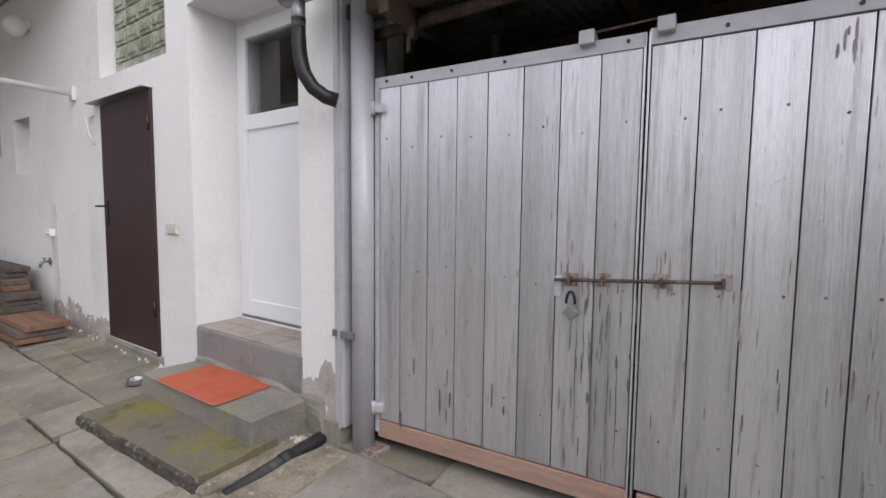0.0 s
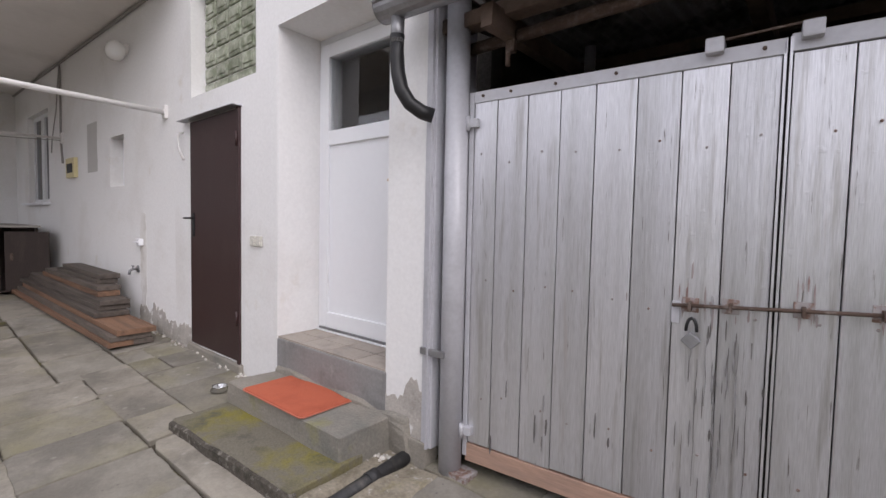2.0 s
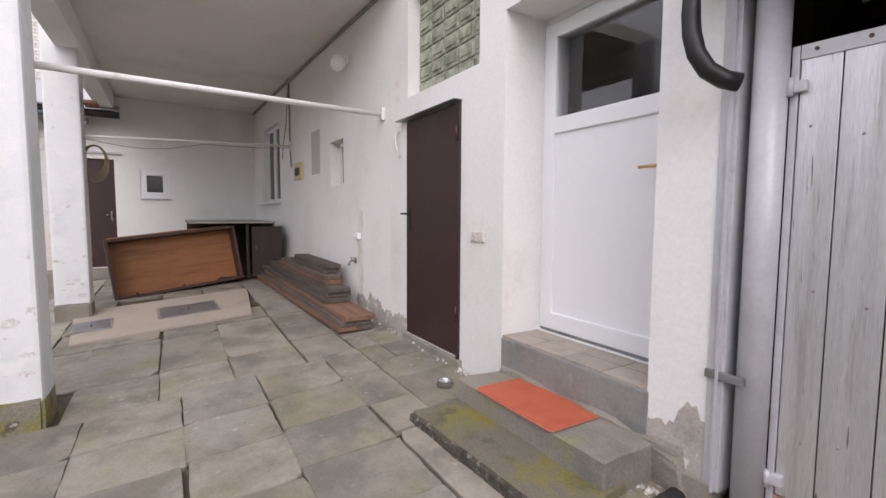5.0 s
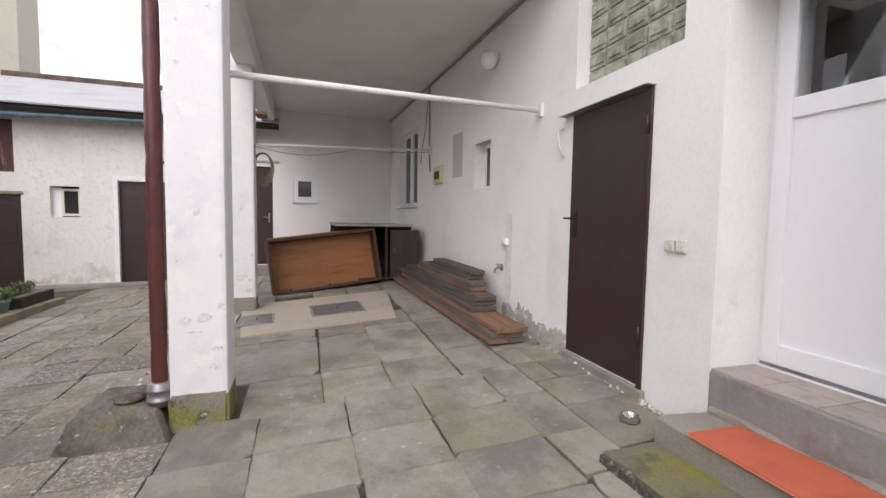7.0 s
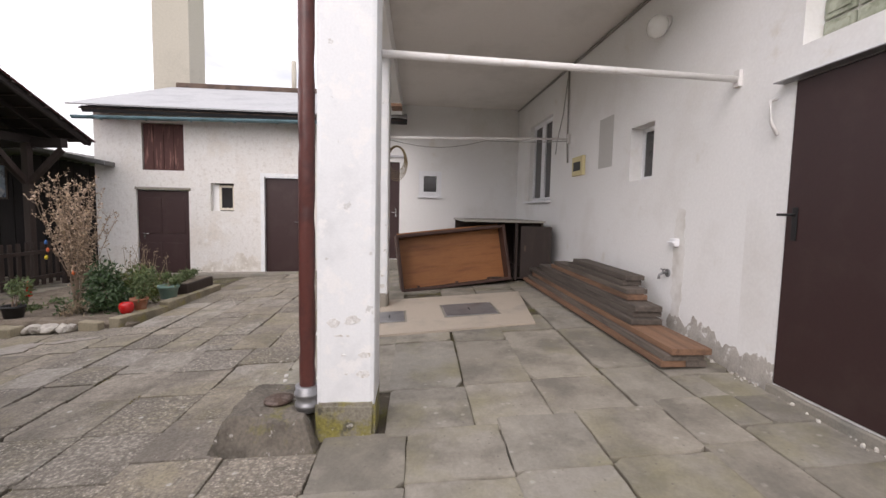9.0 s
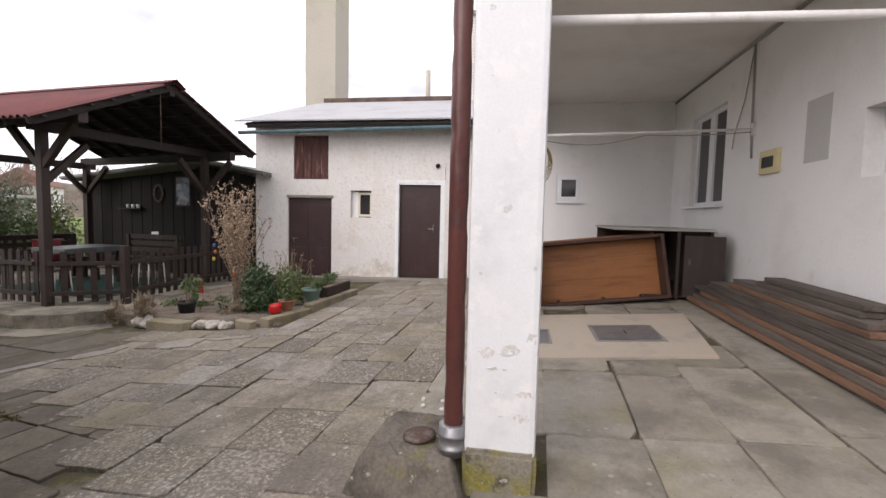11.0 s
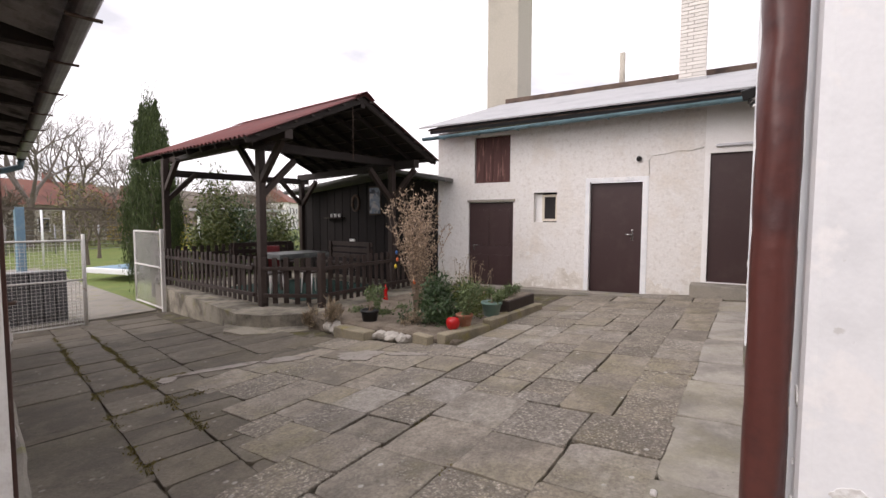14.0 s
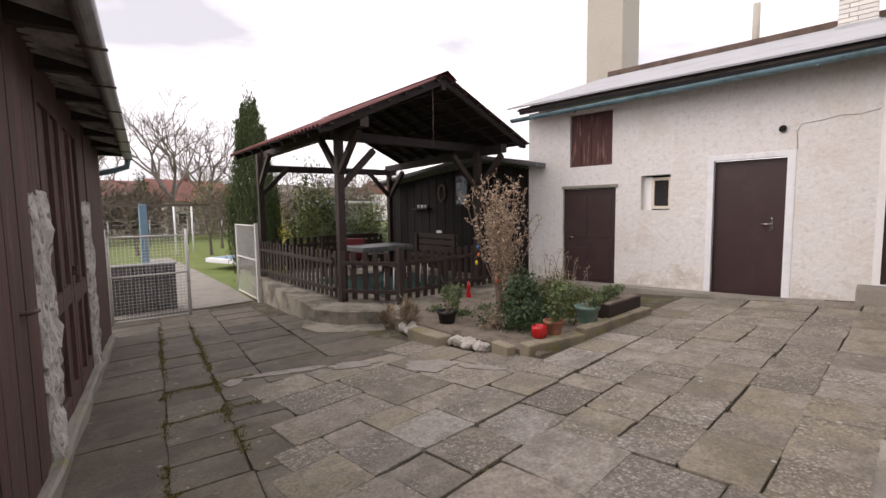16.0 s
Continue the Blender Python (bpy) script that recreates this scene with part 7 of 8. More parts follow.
def grow(bm, p, d, length, r, depth, rng, spread=0.55, tips=None, droop=0.0, kids=(2, 3)):
    mid = p + d * length * 0.5 + Vector((rng.uniform(-1, 1), rng.uniform(-1, 1), rng.uniform(-1, 1))) * length * 0.06
    end = mid + (d + Vector((rng.uniform(-1, 1), rng.uniform(-1, 1), rng.uniform(-0.5, 0.5))) * 0.18).normalized() * length * 0.5
    seg = 6 if depth > 2 else 3
    limb(bm, p, mid, r, r * 0.85, seg)
    limb(bm, mid, end, r * 0.85, r * 0.66, seg)
    if depth == 0:
        if tips is not None:
            tips.append(end)
        return
    for k in range(rng.randint(*kids)):
        a = rng.uniform(0, 6.2832)
        side = d.orthogonal().normalized()
        side.rotate(Matrix.Rotation(a, 3, d))
        nd = (d + side * rng.uniform(0.5, 1.3) * spread + Vector((0, 0, 0.12 - droop))).normalized()
        grow(bm, end if k else mid.lerp(end, 0.8), nd, length * rng.uniform(0.62, 0.85), r * 0.62, depth - 1, rng, spread, tips, droop, kids)


def bare_tree(x, y, z, h, seed, material, label, depth=5, spread=0.6):
    rng = random.Random(seed)
    t = thing("bare_tree", pose(x, y, z), label, "tree", "bare trees")
    bm = bmesh.new()
    r = h * 0.022
    top = Vector((rng.uniform(-0.05, 0.05) * h, rng.uniform(-0.05, 0.05) * h, h * 0.26))
    limb(bm, Vector((0, 0, -0.2)), Vector((0, 0, 0.1)), r * 1.5, r * 1.1, 8)
    limb(bm, Vector((0, 0, 0.1)), top, r * 1.1, r * 0.8, 8)
    part("trunk", bm, material, t)
    bm = bmesh.new()
    for k in range(4):
        a = rng.uniform(0, 1) + k * 1.57
        d = Vector((math.cos(a) * 0.55, math.sin(a) * 0.55, 1)).normalized()
        grow(bm, top * rng.uniform(0.85, 1.0), d, h * 0.22, r * 0.62, depth, rng, spread)
    part("crown", bm, material, t)["kind"] = "stuff"
    return t


# budding twig shrub in the bed
rng = random.Random(4)
shrub = thing("budding_shrub", pose(-8.62, -5.66, -0.22) @ Matrix.Diagonal((1.08, 1.08, 1.1, 1)), "leafless pale brown shrub covered in swelling buds", "shrub")
bm, tips = bmesh.new(), []
pts = []
for k in range(38):
    a, lean = rng.uniform(0, 6.28), abs(rng.gauss(0, 0.22)) + 0.04
    d = Vector((math.cos(a) * lean, math.sin(a) * lean, 1)).normalized()
    p = Vector((math.cos(a) * 0.05, math.sin(a) * 0.05, 0.35 if k % 3 else 0.0))
    ln = rng.uniform(1.2, 2.0) * (1 - 0.35 * lean) - p.z
    steps = 8
    r = rng.uniform(0.006, 0.011)
    for s in range(steps):
        q = p + d * ln / steps
        limb(bm, p, q, r * (1 - 0.09 * s), r * (1 - 0.09 * (s + 1)), 4)
        if s > 1:
            for _ in range(3):
                f = rng.random()
                b = p.lerp(q, f)
                pts.append(b)
                if rng.random() < 0.5:
                    e = b + Vector((rng.gauss(0, 1), rng.gauss(0, 1), 1.2)).normalized() * rng.uniform(0.06, 0.22)
                    limb(bm, b, e, r * 0.4, r * 0.25, 3)
                    pts += [e, b.lerp(e, 0.6)]
        p = q
        d = (d + Vector((rng.gauss(0, 0.05), rng.gauss(0, 0.05), 0.03))).normalized()
limb(bm, Vector((0, 0, -0.1)), Vector((0.01, 0.0, 0.4)), 0.03, 0.022, 8)
part("twig_growth", bm, M_TWIG, shrub)["kind"] = "stuff"
bud_pts = [p + Vector((rng.gauss(0, 0.012), rng.gauss(0, 0.012), rng.gauss(0, 0.012))) for p in pts for _ in range(3)]
leaf_mass("bud_growth", bud_pts, 0.034, M_BUD, shrub, 1.0, 0.6, 3, 0.6)
M_ORANGE = mat("orange_plastic", (0.55, 0.11, 0.03), 0.4)
M_BLUEPL = mat("blue_plastic", (0.03, 0.12, 0.35), 0.4)
for x, y, z, m_, lb in ((-8.42, -5.55, 0.3, M_ORANGE, "orange painted egg hanging in the shrub"), (-8.5, -5.95, 0.62, M_ORANGE, "orange painted egg hanging in the shrub"), (-8.6, -6.05, 0.72, M_BLUEPL, "blue painted egg hanging in the shrub"), (-8.4, -5.9, 0.52, M_FORSYTHIA, "yellow painted egg hanging in the shrub")):
    e = tagged(part("hanging_egg", lathe([(0.003, -0.034), (0.017, -0.024), (0.022, -0.007), (0.018, 0.014), (0.008, 0.029), (0.002, 0.033)], 12), m_), lb, "egg ornament", "eggs in the shrub")
    e.matrix_world = pose(x, y, z)


def clump(name, x, y, z, rx, ry, h, n, size, material, label, seed, up=0.3, twigs=0, slim=0.45, lean=0.0):
    rng = np.random.default_rng(seed)
    t = thing(name, pose(x, y, z), label, "plant")
    k = max(5, n // 130)
    cores = np.stack([rng.normal(0, 0.42, k) * rx, rng.normal(0, 0.42, k) * ry, rng.uniform(0.12, 0.88, k) * h], 1)
    cores[:, :2] *= (1.15 - 0.55 * (cores[:, 2:3] / h))
    c = cores[rng.integers(0, k, n)] + rng.normal(0, 1, (n, 3)) * np.array([rx, ry, h]) * 0.15
    c[:, 2] = np.clip(c[:, 2], 0.01, None)
    bm = bmesh.new()
    for i in range(min(k, 40)):
        limb(bm, Vector((rng.normal(0, 0.1) * rx, rng.normal(0, 0.1) * ry, -0.02)), Vector(cores[i]), 0.008, 0.003, 4)
    part("twig_growth", bm, M_TWIG, t)["kind"] = "stuff"
    leaf_mass("leaves", c, size, material, t, 1.0, up, seed + 1, slim)
    return t


clump("evergreen_bush", -8.3, -5.0, -0.25, 0.5, 0.42, 0.66, 3000, 0.06, M_IVY, "dark green leafy bush in the planting bed", 11)
clump("evergreen_bush", -8.95, -4.95, -0.22, 0.5, 0.4, 0.52, 1900, 0.06, M_LAUREL, "glossy green leafy bush in the planting bed", 12)
clump("evergreen_bush", -8.15, -4.75, -0.25, 0.22, 0.2, 0.42, 900, 0.05, M_IVY, "small dark leafy bush behind the red pot", 13)
clump("herbs", -8.05, -4.43, -0.02, 0.2, 0.18, 0.4, 1100, 0.05, M_HERB, "light green herbs in the terracotta pot", 14)
clump("herbs", -8.68, -4.37, 0.1, 0.2, 0.16, 0.16, 420, 0.045, M_HERB, "low herbs in the green pot", 15)
clump("herbs", -9.35, -4.38, 0.0, 0.48, 0.16, 0.22, 800, 0.05, M_HERB, "tufts of light green herbs in the planter box", 16)
clump("herbs", -9.5, -4.9, -0.2, 0.4, 0.3, 0.3, 700, 0.05, M_LAUREL, "low green ground plants in the bed", 17)
clump("potted_plant", -7.75, -5.83, -0.08, 0.24, 0.24, 0.36, 320, 0.06, M_HERB, "sparse green plant in the black pot", 18)
clump("dry_stalks", -7.55, -6.35, -0.3, 0.22, 0.22, 0.32, 380, 0.11, M_DRY, "clump of dry straw-coloured stalks", 19, 1.5, slim=0.08)
clump("dry_stalks", -7.6, -6.85, -0.4, 0.16, 0.16, 0.3, 300, 0.12, M_DRY, "dry grass tuft at the plinth's corner", 20, 1.5, slim=0.07)
clump("ground_plants", -8.2, -6.1, -0.22, 0.5, 0.4, 0.14, 500, 0.05, M_HERB, "low green weeds on the garden soil", 23)
clump("dry_stalks", -7.95, -5.2, -0.25, 0.25, 0.25, 0.2, 260, 0.07, M_DRY, "dry leaves and stalks on the soil", 24, 0.6, slim=0.2)
st = thing("dead_flower_stalks", pose(-9.35, -5.15, -0.2), "tall bleached dead flower stalks in the bed", "plant")
bm = bmesh.new()
pts = []
for k in range(26):
    p = Vector((rng.gauss(0, 0.2), rng.gauss(0, 0.16), 0))
    q = p + Vector((rng.gauss(0, 0.13), rng.gauss(0, 0.13), rng.uniform(0.45, 0.85)))
    limb(bm, p, q, 0.006, 0.004, 4)
    pts += [q + Vector((rng.gauss(0, 0.02), rng.gauss(0, 0.02), rng.gauss(0, 0.03))) for _ in range(10)]
part("twig_growth", bm, M_DRY, st)["kind"] = "stuff"
leaf_mass("seed_heads", pts, 0.035, M_DRY, st, 1.0, 0.5, 9)
# weeds and moss in joints
rng2 = np.random.default_rng(5)
wd_ = structure(new("joint_weeds"), "moss and tiny weeds along slab joints", "weeds")
wp = []
for k in range(2600):
    f_ = rng2.random()
    if k % 2:
        u_, v_ = rng2.normal(-0.44, 0.014), 0.9 - 6.5 * f_
    elif k % 4:
        u_, v_ = rng2.normal(0.0, 0.014), 0.6 - 6.5 * f_
    else:
        u_, v_ = rng2.uniform(-0.8, 0.0), rng2.choice((-0.36, -0.85, 0.36, -1.7)) + rng2.normal(0, 0.02)
    if noise.noise((u_ * 2.0, v_ * 1.7, 3.3)) < -0.05:
        continue
    w_ = pose(-4.36, -4.86, 0, 0, 0, -11) @ Vector((u_, v_, 0))
    for _ in range(8):
        px, py = w_.x + rng2.normal(0, 0.014), w_.y + rng2.normal(0, 0.02)
        wp.append((px, py, g(px, py) - 0.014))
for x, y in ((-7.45, -1.74), (-6.9, -1.72), (-8.1, -1.76), (-5.6, -3.3), (-6.0, -3.78), (-5.2, -2.76)):
    for _ in range(60):
        px, py = x + rng2.normal(0, 0.06), y + rng2.normal(0, 0.02)
        wp.append((px, py, g(px, py) - 0.012))
mw = leaf_mass("moss_tufts", wp, 0.021, leafmat("joint_moss", (0.17, 0.13, 0.03), (0.12, 0.115, 0.03)), wd_, 1.0, 0.4, 7)
mw["kind"] = "stuff"

# columnar cypress
cy = thing("columnar_conifer", pose(-8.7, -14.6, -0.75) @ Matrix.Diagonal((1.12, 1.12, 1.02, 1)), "tall narrow dark green columnar conifer", "tree")
rngc = np.random.default_rng(8)
n = 30000
k = 260
zc = rngc.uniform(0.1, 1.0, k) ** 0.9
rc = 0.66 * (np.sin(np.clip(zc, 0, 1) ** 0.75 * np.pi * 0.92 + 0.25)) ** 0.8
ac = rngc.uniform(0, 6.283, k)
cores = np.stack([np.cos(ac) * rc * rngc.uniform(0.55, 0.95, k), np.sin(ac) * rc * rngc.uniform(0.55, 0.95, k), zc * 4.55], 1)
idx = rngc.integers(0, k, n)
c = cores[idx] + rngc.normal(0, 1, (n, 3)) * np.array([0.06, 0.06, 0.26])
leaf_mass("crown", c, 0.1, M_CYPRESS, cy, 0.35, 1.8, 4, 0.17)
spires = []
for sx, sy, sz in ((-0.12, 0.05, 4.9), (0.16, -0.04, 4.75), (0.02, 0.12, 4.6), (0.3, 0.0, 4.3), (-0.3, 0.05, 4.2)):
    for _ in range(420):
        f = rngc.random()
        spires.append((sx + rngc.normal(0, 0.06) * (1.25 - f), sy + rngc.normal(0, 0.06) * (1.25 - f), sz - 1.1 + 1.15 * f))
leaf_mass("crown", spires, 0.12, M_CYPRESS, cy, 0.35, 1.6, 6, 0.22)
bm = tubed((0, 0, -0.1), (0, 0, 3.8), 0.1, 0.02, 8)
part("trunk", bm, M_BARK, cy)

# evergreen bushes and forsythia behind the gazebo
clump("tall_laurel", -9.9, -13.9, -0.8, 0.9, 0.7, 2.2, 3200, 0.11, M_LAUREL, "loose evergreen shrub behind the gazebo fence", 44)
clump("tall_laurel", -11.3, -14.9, -0.8, 1.2, 0.9, 2.6, 4200, 0.11, M_IVY, "dense dark evergreen shrub beyond the gazebo", 45)
clump("tall_laurel", -13.6, -16.5, -0.8, 1.4, 1.0, 2.0, 3000, 0.12, M_IVY, "dark hedge bush at the garden's side", 46)
clump("tall_laurel", -10.5, -14.6, -0.8, 1.1, 0.9, 3.0, 4200, 0.12, M_LAUREL, "tall loose evergreen laurel behind the gazebo", 41)
clump("tall_laurel", -12.2, -14.2, -0.8, 0.8, 0.8, 2.2, 2600, 0.12, M_LAUREL, "evergreen laurel bush beside the hut", 42)
clump("forsythia", -10.6, -17.5, -0.8, 0.9, 0.9, 2.2, 2200, 0.07, M_FORSYTHIA, "yellow flowering bush on the lawn", 43)

# ---- garden beyond the gate ----
bare_tree(-11.6, -28.5, -0.85, 3.4, 5, M_BARK, "low spreading leafless fruit tree on the lawn", 5, 0.9)
bare_tree(-8.6, -31.0, -0.85, 3.6, 6, M_BARK, "low spreading leafless fruit tree on the lawn", 5, 0.9)
bare_tree(-13.6, -33.0, -0.85, 3.8, 61, M_BARK, "low spreading leafless fruit tree on the lawn", 5, 0.9)
for k, (x, y, h) in enumerate(((-9.0, -52, 12.0), (-14.5, -50, 13.0), (-18.2, -54, 12.0), (-3.0, -58, 11.0), (-24.0, -56, 10.0), (-30.0, -60, 9.0), (-36.0, -52, 8.0), (-44.0, -50, 8.5), (-12.0, -70, 12.0), (-22.0, -72, 11.0), (-52.0, -46, 9.0))):
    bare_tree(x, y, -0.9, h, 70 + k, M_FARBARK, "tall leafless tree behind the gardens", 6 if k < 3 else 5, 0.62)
cl = clump("willow", -17.5, -48.0, -0.9, 2.2, 2.0, 5.0, 3000, 0.22, leafmat("fresh_yellow_green", (0.20, 0.20, 0.06), (0.26, 0.24, 0.09)), "tree with fresh yellow-green spring leaves", 51, -0.3)
clump("spruce", -12.6, -52.0, -0.9, 0.9, 0.9, 5.0, 2600, 0.3, M_CYPRESS, "dark spruce beside the far houses", 52)
M_FARWALL = mat("pale_house_wall", (0.50, 0.46, 0.40), 0.9, fine=8, amount=0.06)
M_YELLOWWALL = mat("yellow_house_wall", (0.55, 0.40, 0.12), 0.9, fine=8, amount=0.06)
M_FARROOF = mat("red_tile_roof", (0.24, 0.105, 0.08), 0.85, tones=[((0.17, 0.08, 0.065), 0.45, 0.65, 0.8)], fine=12, amount=0.2, bump=0.2)


def house_far(x, y, w, d, h, rh, rz, wall_m, label):
    t = thing("house", pose(x, y, -1.0, 0, 0, rz), label, "house", "far houses")
    part("wall", boxed(-w / 2, w / 2, -d / 2, d / 2, 0, h), wall_m, t)
    part("roof", prism([(-d / 2 - 0.4, h - 0.1), (d / 2 + 0.4, h - 0.1), (0, h + rh)], "x", -w / 2 - 0.3, w / 2 + 0.3), M_FARROOF, t)
    n = max(2, int(w // 2.6))
    for k in range(n):
        u = -w / 2 + (k + 0.5) * w / n
        for z in ((0.9, 3.5) if h > 4.5 else (1.0,)):
            win = part("window", boxed(u - 0.5, u + 0.5, d / 2, d / 2 + 0.05, z, z + 1.3), M_PVC, t)
            part("pane", boxed(u - 0.42, u + 0.42, d / 2 + 0.05, d / 2 + 0.06, z + 0.08, z + 1.22), M_PANE_DARK, win)
    part("chimney", boxed(-0.3, 0.3, -0.3, 0.3, h + rh * 0.4, h + rh + 0.8), M_FARROOF, t)
    return t


house_far(-10.5, -62, 9, 8, 3.6, 2.3, 8, M_FARWALL, "pale house with a red tiled roof")
house_far(-18.5, -60, 8, 8, 3.6, 2.4, 14, M_FARWALL, "pale house with a red tiled roof")
house_far(-24.5, -58, 5, 7, 3.4, 1.6, 18, M_YELLOWWALL, "yellow house behind the bare trees")
house_far(-2.0, -62, 8, 8, 3.6, 2.3, 4, M_FARWALL, "pale house with a red tiled roof")
house_far(-66.0, -90, 8, 8, 6.0, 3.0, 38, M_PLASTER, "white house with a red tiled roof")
house_far(-96.0, -90, 9, 8, 6.5, 3.0, 45, M_PLASTER, "white house with a red tiled roof")

M_THICKET = leafmat("leafless_thicket", (0.20, 0.165, 0.13), (0.15, 0.13, 0.095))
for k, (x, y, w, h) in enumerate(((-4.0, -44, 5.0, 4.0), (-11.0, -46, 6.0, 4.2), (-20.0, -44, 6.0, 4.4), (-29.0, -42, 6.0, 5.0), (-38.0, -38, 6.0, 5.0), (-46.0, -34, 6.0, 5.0))):
    clump("leafless_thicket", x, y, -0.9, w, 1.5, h, 4200, 0.7, M_THICKET, "grey-brown leafless thicket behind the gardens", 90 + k, 0.9, slim=0.035)

# wooded hill on the horizon
M_HILL = mat("leafless_wooded_hill", (0.135, 0.11, 0.09), 1.0, tones=[((0.10, 0.10, 0.06), 0.45, 0.65, 0.05), ((0.19, 0.16, 0.13), 0.5, 0.7, 0.3)], fine=1.5, amount=0.5, bump=0.0)
bm = bmesh.new()
prev = None
for k in range(361):
    a = radians(k)
    r = 150.0
    h = 9.0 + 5.0 * noise.noise((math.cos(a) * 2.2, math.sin(a) * 2.2, 0.3)) + 1.6 * noise.noise((math.cos(a) * 12, math.sin(a) * 12, 2)) + 0.9 * noise.noise((math.cos(a) * 60, math.sin(a) * 60, 5))
    row = [bm.verts.new((r * math.cos(a), r * math.sin(a), -3)), bm.verts.new((r * 1.08 * math.cos(a), r * 1.08 * math.sin(a), h * 0.7)), bm.verts.new((r * 1.2 * math.cos(a), r * 1.2 * math.sin(a), h))]
    if prev:
        for i in range(2):
            bm.faces.new((prev[i], row[i], row[i + 1], prev[i + 1]))
    prev = row
structure(part("backdrop", bm, M_HILL), "hazy brown wooded hills on the horizon", "backdrop")

# lawn furniture: blue post, goal, pool edge, back fence, path
structure(part("garden_path", prism([(-4.9, -12.0), (-7.6, -12.0), (-7.9, -14.5), (-8.3, -19.0), (-8.8, -25.0), (-7.9, -25.0), (-6.6, -19.0), (-5.0, -15.0)], "z", -1.05, -0.73), M_CONCRETE), "grey trodden path beyond the garden gate", "path")
M_BLUE = mat("faded_blue_paint", (0.16, 0.28, 0.38), 0.6, tones=[((0.25, 0.33, 0.38), 0.5, 0.7, 6.0)], fine=30, amount=0.15)
bp_ = thing("blue_post", pose(-6.15, -15.2, -0.8), "faded blue painted steel post with a crossbar", "post")
part("post_tube", boxed(-0.08, 0.08, -0.08, 0.08, -0.1, 2.3, bev=0.01), M_BLUE, bp_)
part("cross_bar", boxed(-1.6, 1.4, -0.03, 0.03, 2.24, 2.3), M_BARK, bp_)
gl = thing("goal_frame", pose(-10.6, -28.0, -0.85, 0, 0, 15), "white painted metal frame standing on the lawn", "frame")
for a, b in (((0, 0, 0), (0, 0, 2.5)), ((0.9, 0, 0), (0.9, 0, 2.5)), ((0, 0, 2.5), (0.9, 0, 2.5))):
    part("frame_bar", tubed(a, b, 0.045, seg=8), M_PVC, gl)
tub = thing("pool", pose(-11.6, -22.0, -0.85, 0, 0, 15), "low white-edged blue garden pool", "pool")
part("pool_edge", boxed(-1.7, 1.7, -1.2, 1.2, 0.0, 0.2, bev=0.03), M_PVC, tub)
part("pool_cover", boxed(-1.5, 1.5, -1.0, 1.0, 0.2, 0.215), M_BLUE, tub)
bf = thing("back_fence", pose(0, -36, -0.85), "grey wire fence with posts along the lawn's end", "fence")
for k in range(18):
    part("post", tubed((-30 + k * 2.2, 0, 0), (-30 + k * 2.2, 0, 1.7), 0.04, seg=6), M_ZINC, bf)
for z in (0.2, 0.5, 0.8, 1.1, 1.4, 1.65):
    part("wire", tubed((-30, 0, z), (7.4, 0, z), 0.012, seg=4), M_ZINC, bf)
ar = thing("arbour", pose(-17.0, -24.0, -0.85, 0, 0, 20), "open white timber arbour on the lawn", "arbour")
for x in (-1.6, 1.6):
    for y in (-1.2, 1.2):
        part("post", boxed(x - 0.05, x + 0.05, y - 0.05, y + 0.05, 0, 2.5), M_PVC, ar)
part("roof", boxed(-1.9, 1.9, -1.5, 1.5, 2.5, 2.62, bev=0.02), M_GREYROOF, ar)

# ---- yard paving, slab by slab ----
random.seed(77)


def slab_mesh(k, material):
    """A slab of unit size with worn, uneven edges and a chipped rim; its plan is kept as a UV map."""
    rng_ = random.Random(k)
    ring = []
    knock = rng_.choice((None, None, 0, 1, 2, 3))
    for side, ((ax, ay), (bx, by)) in enumerate((((-0.5, -0.5), (0.5, -0.5)), ((0.5, -0.5), (0.5, 0.5)), ((0.5, 0.5), (-0.5, 0.5)), ((-0.5, 0.5), (-0.5, -0.5)))):
        first = 0.09 if knock == side else 0.025
        last = 0.90 if knock == (side + 1) % 4 else 0.975
        for f_ in (first, 0.2, 0.36, 0.52, 0.68, 0.84, last):
            j = rng_.uniform(-0.012, 0.005)
            x, y = ax + (bx - ax) * f_, ay + (by - ay) * f_
            r = max(abs(x), abs(y))
            ring.append((x * (1 + j / r), y * (1 + j / r)))
    bm = bmesh.new()
    uv = bm.loops.layers.uv.new("plan")
    n = len(ring)
    hub = bm.verts.new((rng_.uniform(-0.1, 0.1), rng_.uniform(-0.1, 0.1), 0.0015))
    top = [bm.verts.new((x * 0.988, y * 0.988, rng_.uniform(-0.0015, 0.001))) for x, y in ring]
    mid = [bm.verts.new((x, y, -0.006 + rng_.uniform(-0.004, 0.002))) for x, y in ring]
    low = [bm.verts.new((x, y, -0.05)) for x, y in ring]
    for i in range(n):
        bm.faces.new((hub, top[i], top[(i + 1) % n]))
        bm.faces.new((mid[i], mid[(i + 1) % n], top[(i + 1) % n], top[i]))
        bm.faces.new((low[i], low[(i + 1) % n], mid[(i + 1) % n], mid[i]))
    for f_ in bm.faces:
        for lp in f_.loops:
            lp[uv].uv = (lp.vert.co.x + 0.5, lp.vert.co.y + 0.5)
    bm.normal_update()
    me = bpy.data.meshes.new("slab")
    bm.to_mesh(me)
    bm.free()
    me.materials.append(material)
    return me


KINDS = {"canopy": M_SLAB, "court": M_SLABCOURT, "old": M_SLABOLD, "apron": M_APRON}
slab_meshes = {key: [slab_mesh(k, m_) for k in range(12)] for key, m_ in KINDS.items()}
SHED_LINE = pose(-4.36, -4.86, 0, 0, 0, -11)


